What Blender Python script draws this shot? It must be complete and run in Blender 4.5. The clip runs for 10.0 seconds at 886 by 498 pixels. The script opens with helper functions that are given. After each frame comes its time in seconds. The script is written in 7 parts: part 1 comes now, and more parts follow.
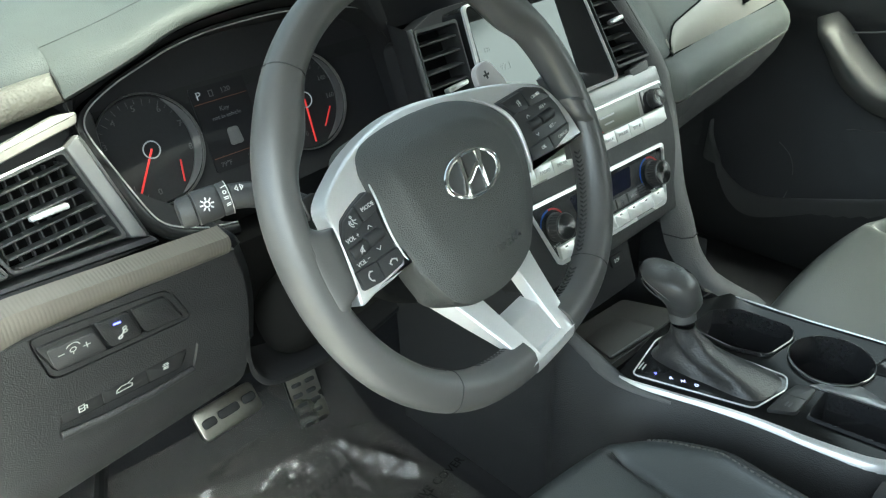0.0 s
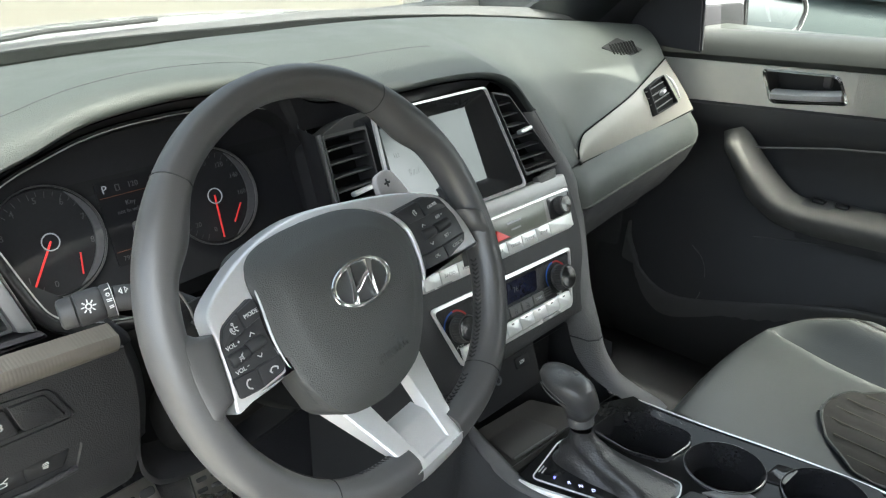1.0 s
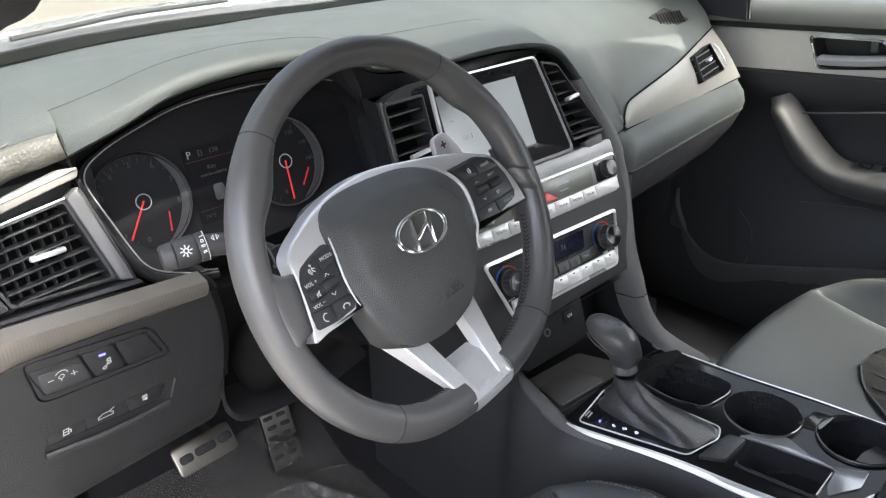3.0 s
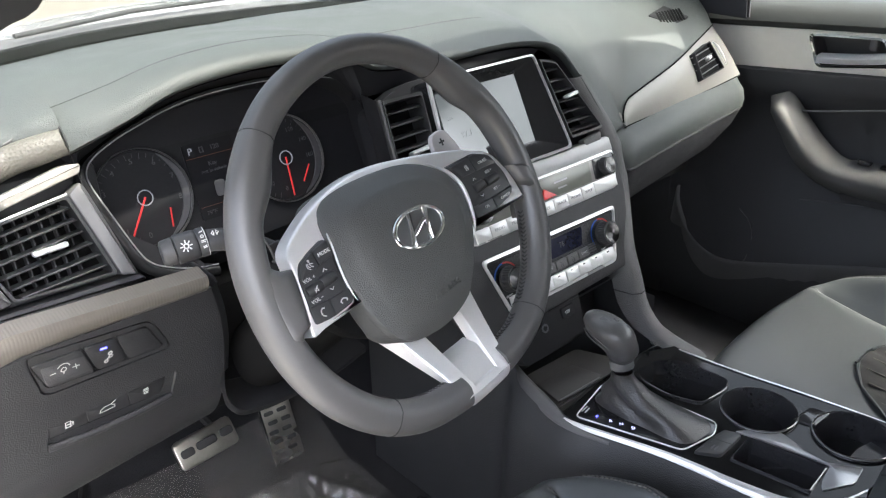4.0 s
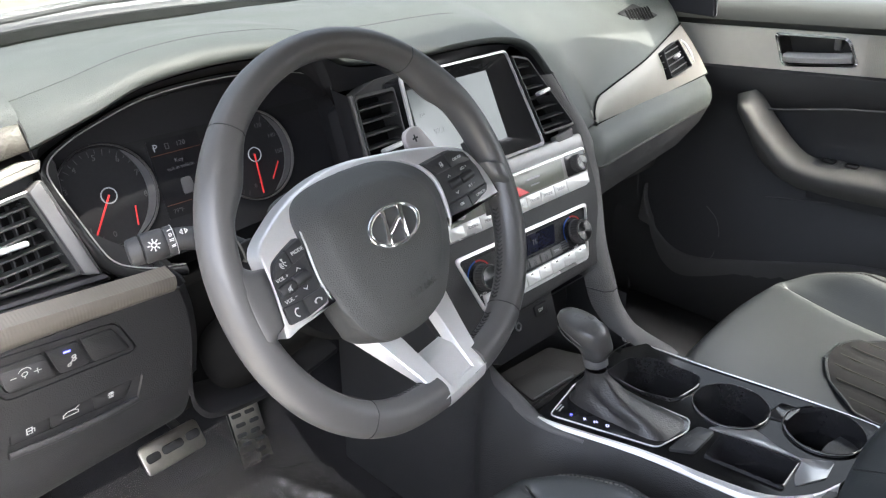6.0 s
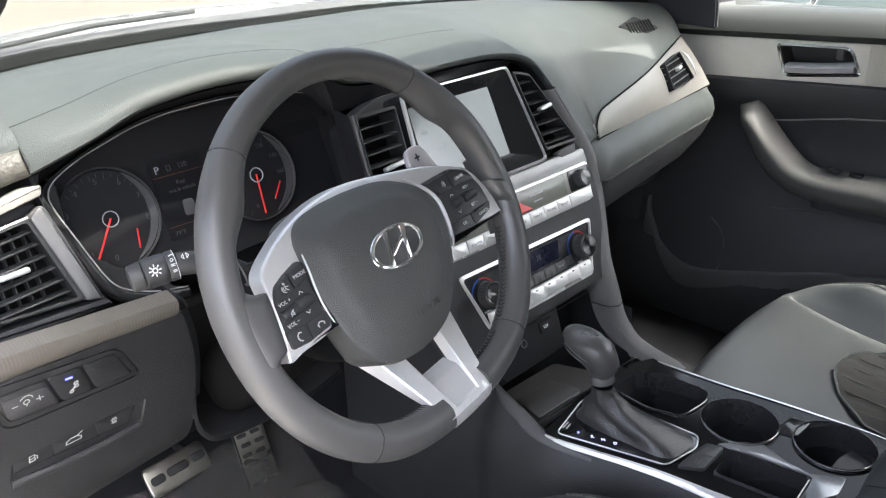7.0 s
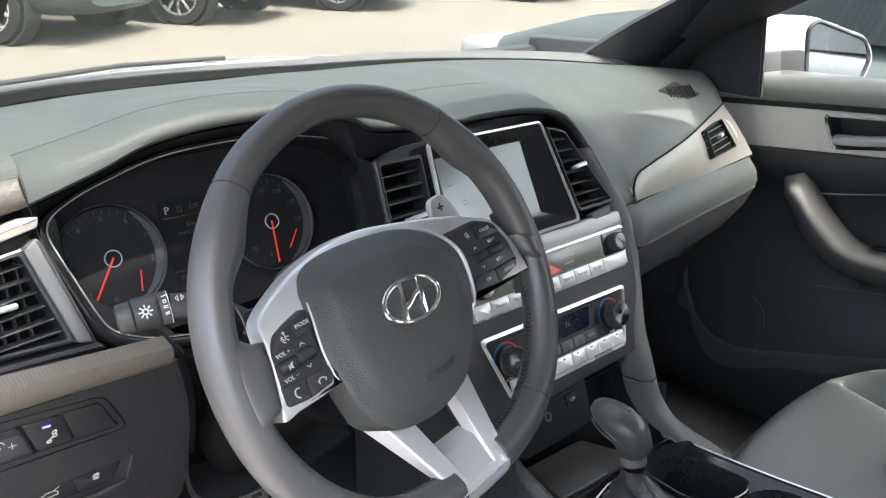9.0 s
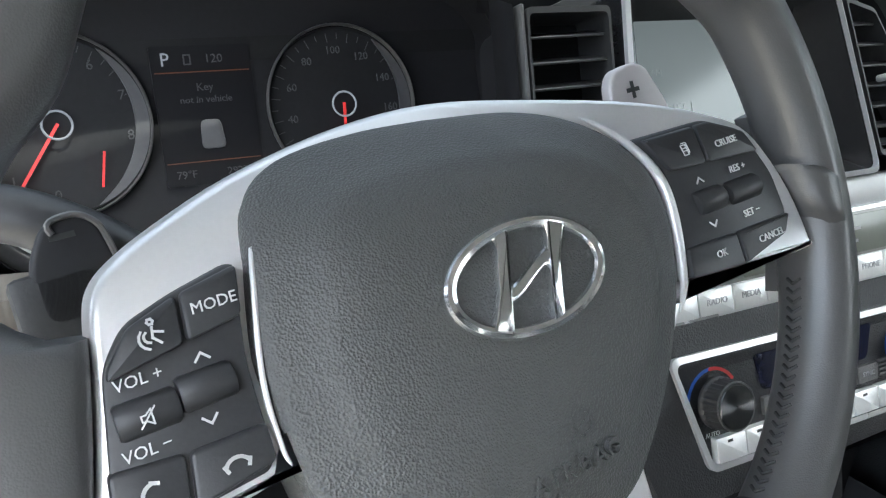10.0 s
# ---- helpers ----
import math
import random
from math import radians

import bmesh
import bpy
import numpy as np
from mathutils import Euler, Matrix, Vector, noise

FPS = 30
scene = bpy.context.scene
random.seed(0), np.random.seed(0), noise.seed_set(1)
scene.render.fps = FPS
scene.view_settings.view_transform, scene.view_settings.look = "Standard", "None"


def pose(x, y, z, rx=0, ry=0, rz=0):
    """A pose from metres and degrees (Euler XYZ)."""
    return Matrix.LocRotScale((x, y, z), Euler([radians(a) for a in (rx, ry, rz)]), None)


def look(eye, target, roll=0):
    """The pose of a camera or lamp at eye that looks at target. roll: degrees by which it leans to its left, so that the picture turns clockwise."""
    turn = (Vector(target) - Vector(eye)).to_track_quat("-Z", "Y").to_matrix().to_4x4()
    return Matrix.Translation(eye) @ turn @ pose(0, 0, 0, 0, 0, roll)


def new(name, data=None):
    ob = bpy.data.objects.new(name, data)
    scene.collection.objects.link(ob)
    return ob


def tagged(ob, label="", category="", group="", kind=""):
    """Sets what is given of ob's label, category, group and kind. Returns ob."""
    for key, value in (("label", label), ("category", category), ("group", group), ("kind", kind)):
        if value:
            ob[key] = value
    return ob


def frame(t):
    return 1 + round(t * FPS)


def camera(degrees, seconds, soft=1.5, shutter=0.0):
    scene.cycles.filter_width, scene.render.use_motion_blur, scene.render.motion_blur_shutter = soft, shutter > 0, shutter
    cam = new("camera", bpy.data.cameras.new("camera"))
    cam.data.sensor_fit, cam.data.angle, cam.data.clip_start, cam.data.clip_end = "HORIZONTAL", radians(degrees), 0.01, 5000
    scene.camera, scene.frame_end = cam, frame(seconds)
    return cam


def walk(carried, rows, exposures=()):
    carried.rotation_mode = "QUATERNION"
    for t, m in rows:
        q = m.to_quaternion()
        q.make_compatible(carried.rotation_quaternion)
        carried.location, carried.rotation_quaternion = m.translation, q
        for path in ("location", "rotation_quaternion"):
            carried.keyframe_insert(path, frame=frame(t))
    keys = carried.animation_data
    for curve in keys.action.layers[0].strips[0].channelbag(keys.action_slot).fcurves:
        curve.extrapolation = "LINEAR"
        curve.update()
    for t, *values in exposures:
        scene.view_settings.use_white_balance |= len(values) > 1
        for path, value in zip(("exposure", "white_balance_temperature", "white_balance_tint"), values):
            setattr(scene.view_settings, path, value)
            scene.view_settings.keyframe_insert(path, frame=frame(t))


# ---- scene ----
cam = camera(57.84, 10.0, soft=1.2)
S = 1.04
ROWS = [
    (0, -0.6928, -0.4042, 1.1632, 60.254, 3.511, -42.910),
    (0.3, -0.6657, -0.4036, 1.1581, 61.134, 2.041, -44.185),
    (0.5, -0.6547, -0.4076, 1.1684, 62.807, 1.198, -45.038),
    (0.7, -0.6517, -0.4165, 1.1782, 65.071, 0.474, -45.606),
    (1, -0.6616, -0.4375, 1.1872, 65.925, 0.149, -45.536),
    (1.5, -0.6804, -0.4759, 1.1973, 65.545, 0.434, -44.979),
    (2, -0.6995, -0.4876, 1.2016, 65.067, 1.273, -44.416),
    (2.5, -0.7114, -0.4868, 1.1945, 64.695, 1.836, -42.815),
    (4, -0.7147, -0.4985, 1.1970, 64.284, 1.932, -41.987),
    (4.5, -0.7153, -0.5015, 1.1989, 64.220, 1.793, -41.759),
    (4.8, -0.7139, -0.4952, 1.1962, 62.197, 2.316, -42.466),
    (5, -0.7112, -0.4955, 1.1928, 57.325, 1.828, -44.250),
    (5.2, -0.7128, -0.4945, 1.1931, 59.237, 1.117, -44.607),
    (5.5, -0.7156, -0.4922, 1.1957, 62.497, 0.871, -44.306),
    (5.7, -0.7157, -0.4879, 1.1900, 63.926, 0.793, -44.352),
    (6.8, -0.7083, -0.4802, 1.1978, 64.153, 1.873, -44.393),
    (7, -0.7079, -0.4786, 1.1965, 64.911, 1.911, -44.426),
    (7.5, -0.7070, -0.4830, 1.1947, 65.707, 1.818, -44.092),
    (8, -0.7103, -0.4901, 1.1935, 65.626, 1.925, -44.088),
    (8.5, -0.7122, -0.4935, 1.1920, 66.236, 1.821, -43.821),
    (8.8, -0.6978, -0.4772, 1.1773, 67.461, 1.604, -43.368),
    (9, -0.6685, -0.4466, 1.1604, 69.930, 0.232, -41.470),
    (9.3, -0.5949, -0.3557, 1.1248, 71.189, -3.047, -38.545),
    (9.5, -0.5330, -0.2920, 1.0901, 69.676, -3.159, -37.354),
    (9.7, -0.4854, -0.2363, 1.0530, 66.992, -3.076, -34.861),
    (10, -0.4350, -0.1843, 1.0169, 65.930, -2.526, -26.826),
]
LIGHT = [(0, 3.78, 6050, -11), (0.5, 4.02, 6150, -5), (1.0, 3.66, 6200, 0), (1.7, 3.58, 6200, 8), (4.5, 3.82, 6150, 9), (5.0, 3.88, 6150, 10), (5.5, 3.98, 6200, 9), (6.8, 3.76, 6150, 9), (8.8, 3.72, 6150, 9), (9.4, 3.28, 6100, 5), (10, 3.92, 5950, 3)]
walk(cam, [(t, pose(S * x, S * y, S * z, rx, ry, rz)) for t, x, y, z, rx, ry, rz in ROWS], LIGHT)

# ---- daylight ----
SUN = Vector((0.165, -0.48, 0.87)).normalized()
world = bpy.data.worlds.new("world")
scene.world = world
world.use_nodes = True
_nt = world.node_tree
_sky = _nt.nodes.new("ShaderNodeTexSky")
_sky.sky_type = "NISHITA"
_sky.sun_disc = False
_sky.sun_elevation = math.asin(SUN.z)
_sky.sun_rotation = math.atan2(SUN.x, SUN.y)
_sky.dust_density = 10.0
_sky.air_density = 0.7
_haze = _nt.nodes.new("ShaderNodeHueSaturation")
_haze.inputs["Saturation"].default_value = 0.6
_nt.links.new(_sky.outputs[0], _haze.inputs["Color"])
_nt.links.new(_haze.outputs[0], _nt.nodes["Background"].inputs[0])
_nt.nodes["Background"].inputs[1].default_value = 0.15
_sun = bpy.data.lights.new("sun", "SUN")
_sun.energy, _sun.angle, _sun.color = 1.25, radians(1.2), (1.0, 0.93, 0.82)
_so = new("sun", _sun)
_so.matrix_basis = look(SUN * 30, (0, 0, 0))


# ---- materials ----
def mat(name, base, rough=0.5, metal=0.0, grain=0.0, gscale=400.0, var=0.15, kind="noise", coat=0.0, spec=0.5, emit=None, estr=0.0, rvar=0.08, stretch=None, vscale=9.0):
    m = bpy.data.materials.new(name)
    m.use_nodes = True
    nt = m.node_tree
    b = nt.nodes["Principled BSDF"]
    b.inputs["Base Color"].default_value = (*base, 1)
    b.inputs["Roughness"].default_value = rough
    b.inputs["Metallic"].default_value = metal
    b.inputs["Coat Weight"].default_value = coat
    b.inputs["Specular IOR Level"].default_value = spec
    if emit:
        b.inputs["Emission Color"].default_value = (*emit, 1)
        b.inputs["Emission Strength"].default_value = estr
    co = nt.nodes.new("ShaderNodeTexCoord")
    src = co.outputs["Object"]
    if stretch:
        mp = nt.nodes.new("ShaderNodeMapping")
        mp.inputs["Scale"].default_value = stretch
        nt.links.new(src, mp.inputs[0])
        src = mp.outputs[0]
    if var > 0:
        n1 = nt.nodes.new("ShaderNodeTexNoise")
        n1.inputs["Scale"].default_value, n1.inputs["Detail"].default_value = vscale, 6
        nt.links.new(src, n1.inputs["Vector"])
        n2 = nt.nodes.new("ShaderNodeTexNoise")
        n2.inputs["Scale"].default_value, n2.inputs["Detail"].default_value = gscale * 0.7, 3
        nt.links.new(src, n2.inputs["Vector"])
        add = nt.nodes.new("ShaderNodeMath")
        add.operation = "ADD"
        nt.links.new(n1.outputs["Fac"], add.inputs[0])
        nt.links.new(n2.outputs["Fac"], add.inputs[1])
        mr = nt.nodes.new("ShaderNodeMapRange")
        mr.inputs["From Min"].default_value, mr.inputs["From Max"].default_value = 0.6, 1.4
        mr.inputs["To Min"].default_value, mr.inputs["To Max"].default_value = 1 - var, 1 + var
        nt.links.new(add.outputs[0], mr.inputs["Value"])
        mx = nt.nodes.new("ShaderNodeMix")
        mx.data_type, mx.blend_type = "RGBA", "MULTIPLY"
        mx.inputs["Factor"].default_value = 1.0
        mx.inputs["A"].default_value = (*base, 1)
        nt.links.new(mr.outputs[0], mx.inputs["B"])
        nt.links.new(mx.outputs["Result"], b.inputs["Base Color"])
        rr = nt.nodes.new("ShaderNodeMapRange")
        rr.inputs["From Min"].default_value, rr.inputs["From Max"].default_value = 0.3, 0.7
        rr.inputs["To Min"].default_value, rr.inputs["To Max"].default_value = max(0.02, rough - rvar), min(1, rough + rvar)
        nt.links.new(n1.outputs["Fac"], rr.inputs["Value"])
        nt.links.new(rr.outputs[0], b.inputs["Roughness"])
    if grain > 0:
        if kind == "cell":
            g = nt.nodes.new("ShaderNodeTexVoronoi")
            g.feature = "SMOOTH_F1"
            g.inputs["Scale"].default_value = gscale
            g.inputs["Smoothness"].default_value = 0.6
            out = g.outputs["Distance"]
        elif kind == "brush":
            g = nt.nodes.new("ShaderNodeTexWave")
            g.wave_type, g.bands_direction = "BANDS", "X"
            g.inputs["Scale"].default_value = gscale
            g.inputs["Distortion"].default_value = 1.5
            g.inputs["Detail"].default_value = 3
            out = g.outputs["Fac"]
        else:
            g = nt.nodes.new("ShaderNodeTexNoise")
            g.inputs["Scale"].default_value, g.inputs["Detail"].default_value = gscale, 4
            out = g.outputs["Fac"]
        nt.links.new(src, g.inputs["Vector"])
        bu = nt.nodes.new("ShaderNodeBump")
        bu.inputs["Strength"].default_value, bu.inputs["Distance"].default_value = grain, 0.0012
        nt.links.new(out, bu.inputs["Height"])
        nt.links.new(bu.outputs[0], b.inputs["Normal"])
    return m


def glass(name, tint, gloss=0.06, base=0.03):
    m = bpy.data.materials.new(name)
    m.use_nodes = True
    nt = m.node_tree
    nt.nodes.remove(nt.nodes["Principled BSDF"])
    tr = nt.nodes.new("ShaderNodeBsdfTransparent")
    tr.inputs[0].default_value = (*tint, 1)
    gl = nt.nodes.new("ShaderNodeBsdfGlossy")
    gl.inputs["Roughness"].default_value = gloss
    fr = nt.nodes.new("ShaderNodeLayerWeight")
    fr.inputs["Blend"].default_value = 0.2
    mr = nt.nodes.new("ShaderNodeMapRange")
    mr.inputs["To Min"].default_value, mr.inputs["To Max"].default_value = base, 0.55
    nt.links.new(fr.outputs["Facing"], mr.inputs["Value"])
    mx = nt.nodes.new("ShaderNodeMixShader")
    nt.links.new(mr.outputs[0], mx.inputs[0])
    nt.links.new(tr.outputs[0], mx.inputs[1])
    nt.links.new(gl.outputs[0], mx.inputs[2])
    nt.links.new(mx.outputs[0], nt.nodes["Material Output"].inputs[0])
    return m


M_LEATHER = mat("wheel_leather", (0.080, 0.0775, 0.0755), 0.40, spec=0.75, grain=0.09, gscale=1500, kind="cell", var=0.06)
M_PAD = mat("airbag_vinyl", (0.070, 0.070, 0.066), 0.46, spec=0.5, grain=0.5, gscale=1150, kind="cell", var=0.08)
M_SATIN = mat("satin_silver", (0.80, 0.795, 0.79), 0.33, metal=0.55, grain=0.03, gscale=900, var=0.03)
M_SILVERBTN = mat("silver_button_plastic", (0.80, 0.80, 0.78), 0.38, metal=0.25, var=0.04)
M_CHROME = mat("chrome", (0.86, 0.87, 0.88), 0.08, metal=1.0, var=0.0)
M_BADGE = mat("badge_chrome", (0.88, 0.88, 0.88), 0.12, metal=0.95, var=0.0)
M_PIANO = mat("gloss_black", (0.020, 0.020, 0.021), 0.10, spec=0.35, coat=0.15, var=0.1, rvar=0.03)
M_BLACK = mat("matte_black_plastic", (0.034, 0.034, 0.034), 0.50, grain=0.12, gscale=700)
M_BUTTON = mat("button_black", (0.030, 0.030, 0.031), 0.42, grain=0.05, gscale=900)
M_DARK = mat("dark_grey_plastic", (0.112, 0.110, 0.108), 0.55, grain=0.5, gscale=620, kind="cell", var=0.10)
M_DASH = mat("soft_dash_skin", (0.0640, 0.0705, 0.0655), 0.52, grain=0.3, gscale=800, kind="cell", var=0.08)
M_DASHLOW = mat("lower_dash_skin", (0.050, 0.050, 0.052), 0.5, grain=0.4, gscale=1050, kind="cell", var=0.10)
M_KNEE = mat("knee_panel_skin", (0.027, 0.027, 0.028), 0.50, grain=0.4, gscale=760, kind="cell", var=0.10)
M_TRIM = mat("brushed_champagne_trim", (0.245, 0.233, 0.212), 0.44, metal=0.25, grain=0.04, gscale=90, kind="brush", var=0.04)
M_SEAT = mat("black_seat_leather", (0.0500, 0.0535, 0.0530), 0.40, grain=0.16, gscale=800, kind="cell", var=0.10)
M_SUEDE = mat("charcoal_suede", (0.034, 0.033, 0.031), 0.92, grain=0.4, gscale=1200, var=0.3, spec=0.2)
M_CARPET = mat("black_carpet", (0.027, 0.027, 0.029), 0.95, grain=1.0, gscale=700, var=0.35, spec=0.1)
M_DECK = mat("console_gloss_black", (0.010, 0.010, 0.010), 0.10, spec=0.14, var=0.1, rvar=0.03)
# Black plastic with shade already put into its base colour.
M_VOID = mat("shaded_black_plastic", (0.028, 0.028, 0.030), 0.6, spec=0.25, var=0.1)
M_MAT = mat("floor_mat_carpet", (0.030, 0.029, 0.029), 0.95, grain=1.0, gscale=700, var=0.35, spec=0.1)
# A darker copy again: the shade of recesses is in the base colour.
M_UNDER = mat("recess_shade_black", (0.014, 0.014, 0.015), 0.6, spec=0.2, var=0.1)
M_SHELF = mat("satin_grey_surround", (0.40, 0.40, 0.395), 0.42, metal=0.35, var=0.04)
# Seal rubber; on ducts, wells and shroud its near-black stands for shade.
M_SEAL_SHADE = mat("seal_and_shade_black", (0.008, 0.008, 0.008), 0.8, spec=0.05, var=0.1)
M_KNOB = mat("polished_leather", (0.074, 0.072, 0.070), 0.30, grain=0.12, gscale=500, kind="cell", var=0.08)
# Lighter than the dash skin: sun on the grab handle put into the base.
M_GRAB = mat("lightened_grey_vinyl", (0.110, 0.106, 0.098), 0.62, grain=0.4, gscale=700, kind="cell", var=0.08)
# Paler copy of the dash trim: light on the door put into the colour.
M_BAND = mat("lightened_champagne_band", (0.68, 0.655, 0.595), 0.44, metal=0.25, grain=0.04, gscale=90, kind="brush", var=0.04)
M_WHITE = mat("white_legend", (0.60, 0.60, 0.58), 0.5, var=0.0)
M_GREYTXT = mat("grey_legend", (0.40, 0.40, 0.40), 0.5, var=0.0)
M_RED = mat("red_needle", (0.50, 0.03, 0.03), 0.4, var=0.0, emit=(1, 0.06, 0.06), estr=0.03)
M_REDPL = mat("red_plastic", (0.70, 0.03, 0.025), 0.35, var=0.05)
M_BLUE = mat("blue_led", (0.05, 0.05, 0.8), 0.4, var=0.0, emit=(0.15, 0.15, 1.0), estr=0.4)
M_GLOW = mat("dial_legend", (0.045, 0.045, 0.048), 0.5, var=0.0, emit=(0.75, 0.8, 0.9), estr=0.003)
M_LIT = mat("lit_legend", (0.14, 0.14, 0.145), 0.5, var=0.0, emit=(0.75, 0.8, 0.9), estr=0.02)
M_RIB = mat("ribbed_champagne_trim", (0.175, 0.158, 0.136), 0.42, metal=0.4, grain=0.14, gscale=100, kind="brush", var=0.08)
M_METAL = mat("brushed_steel", (0.30, 0.285, 0.25), 0.32, metal=0.9, grain=0.1, gscale=300, var=0.08)
M_PAINTW = mat("white_car_paint", (0.62, 0.62, 0.62), 0.25, coat=0.8, var=0.02)
M_HEAD = mat("headliner_fabric", (0.30, 0.30, 0.30), 0.9, grain=0.3, gscale=900, var=0.06)
M_PILLAR = mat("dark_pillar_cloth", (0.030, 0.030, 0.034), 0.85, grain=0.3, gscale=900, var=0.1)
M_RUBBER = mat("black_rubber", (0.022, 0.022, 0.022), 0.6, var=0.1)
# Tint is far below clear glass; it cuts the daylight coming through.
M_GLASS = glass("windshield_glass", (0.31, 0.320, 0.305), 0.02)
M_SIDE = glass("tinted_side_glass", (0.57, 0.59, 0.565), 0.02)
M_FILM = glass("clear_polythene", (0.90, 0.88, 0.85), 0.018, 0.035)
M_FILM.node_tree.nodes["Map Range"].inputs["To Max"].default_value = 0.42
_fn = M_FILM.node_tree
_milk = _fn.nodes.new("ShaderNodeBsdfDiffuse")
_milk.inputs[0].default_value = (0.52, 0.49, 0.46, 1)
_fm = _fn.nodes.new("ShaderNodeMixShader")
_fm.inputs[0].default_value = 0.085
_fn.links.new(_fn.nodes["Mix Shader"].outputs[0], _fm.inputs[1])
_fn.links.new(_milk.outputs[0], _fm.inputs[2])
_fn.links.new(_fm.outputs[0], _fn.nodes["Material Output"].inputs[0])


# ---- mesh helpers ----
def finish(bm, smooth=38):
    bmesh.ops.recalc_face_normals(bm, faces=bm.faces[:])
    for f in bm.faces:
        f.smooth = True
    lim = radians(smooth)
    for e in bm.edges:
        if len(e.link_faces) == 2 and e.calc_face_angle(0) > lim:
            e.smooth = False


def thing(name, base, label, category, group="", kind=""):
    ob = new(name)
    ob.empty_display_size = 0.05
    ob.matrix_basis = Matrix.Translation(base)
    return tagged(ob, label, category, group, kind)


def world_of(ob):
    return world_of(ob.parent) @ ob.matrix_parent_inverse @ ob.matrix_basis if ob.parent else ob.matrix_basis.copy()


def part(name, bm, material, parent=None, label="", m=None, smooth=38):
    """Links a bmesh, laid out in metres of the place (or in the frame m), as one mesh object under parent."""
    if m is not None:
        bmesh.ops.transform(bm, matrix=m, verts=bm.verts[:])
    finish(bm, smooth)
    me = bpy.data.meshes.new(name)
    bm.to_mesh(me)
    bm.free()
    me.materials.append(material)
    ob = new(name, me)
    if parent is not None:
        ob.parent = parent
        ob.matrix_parent_inverse = world_of(parent).inverted()
    if label:
        ob["label"] = label
    return ob


def box(cx, cy, cz, sx, sy, sz, bev=0.0, seg=2, rot=None):
    bm = bmesh.new()
    bmesh.ops.create_cube(bm, size=1.0)
    bmesh.ops.scale(bm, vec=(sx, sy, sz), verts=bm.verts[:])
    if bev:
        bmesh.ops.bevel(bm, geom=bm.edges[:], offset=bev, segments=seg, affect="EDGES", profile=0.5)
    if rot is not None:
        bmesh.ops.transform(bm, matrix=rot, verts=bm.verts[:])
    bmesh.ops.translate(bm, vec=(cx, cy, cz), verts=bm.verts[:])
    return bm


def rounded(pts, r, n=4):
    """A closed 2D outline with its corners rounded."""
    out, k = [], len(pts)
    for i in range(k):
        p, a, b = Vector(pts[i]), Vector(pts[i - 1]), Vector(pts[(i + 1) % k])
        d = min(r, (a - p).length * 0.45, (b - p).length * 0.45)
        s, e = p + (a - p).normalized() * d, p + (b - p).normalized() * d
        for j in range(n + 1):
            t = j / n
            out.append(tuple(s * (1 - t) ** 2 + p * 2 * t * (1 - t) + e * t * t))
    return out


def catmull(pts, per=6, closed=False):
    """A smooth line through a few control points, any dimension."""
    P = [Vector(p) for p in pts]
    n, out = len(P), []
    for i in range(n if closed else n - 1):
        p1, p2 = P[i], P[(i + 1) % n]
        p0 = P[i - 1] if (closed or i) else p1 * 2 - p2
        p3 = P[(i + 2) % n] if (closed or i + 2 < n) else p2 * 2 - p1
        for j in range(per):
            t = j / per
            out.append(0.5 * ((2 * p1) + (p2 - p0) * t + (2 * p0 - 5 * p1 + 4 * p2 - p3) * t * t + (3 * p1 - p0 - 3 * p2 + p3) * t ** 3))
    if not closed:
        out.append(P[-1])
    return out


def prism(outline, d0, d1, bev=0.0, seg=2, dome=0.0, holes=()):
    """A plate with a 2D outline, from depth d0 to d1 along z, its front rim rounded. dome lifts the middle of the front."""
    bm = bmesh.new()
    vs = [bm.verts.new((p[0], p[1], d0)) for p in outline]
    f = bm.faces.new(vs)
    f.normal_update()
    if f.normal.z < 0:
        f.normal_flip()
    r = bmesh.ops.extrude_face_region(bm, geom=[f])
    top = [v for v in r["geom"] if isinstance(v, bmesh.types.BMVert)]
    bmesh.ops.translate(bm, vec=(0, 0, d1 - d0), verts=top)
    if bev:
        tops = set(top)
        es = [e for e in bm.edges if e.verts[0] in tops and e.verts[1] in tops]
        bmesh.ops.bevel(bm, geom=es, offset=bev, segments=seg, affect="EDGES", profile=0.5)
    return bm


def loft(rows, close_u=False, close_v=False, caps=False):
    """A skin through rows of points."""
    bm = bmesh.new()
    g = [[bm.verts.new(tuple(p)) for p in row] for row in rows]
    nr, nc = len(g), len(g[0])
    for i in range(nr if close_v else nr - 1):
        for j in range(nc if close_u else nc - 1):
            a, b, c, d = g[i][j], g[i][(j + 1) % nc], g[(i + 1) % nr][(j + 1) % nc], g[(i + 1) % nr][j]
            try:
                bm.faces.new((a, b, c, d))
            except ValueError:
                pass
    if caps:
        for row in (g[0], g[-1]):
            try:
                bm.faces.new(row)
            except ValueError:
                pass
    return bm


def thick(bm, d):
    """Gives a skin a thickness d along its normals."""
    bmesh.ops.recalc_face_normals(bm, faces=bm.faces[:])
    bmesh.ops.solidify(bm, geom=bm.faces[:], thickness=d)
    return bm


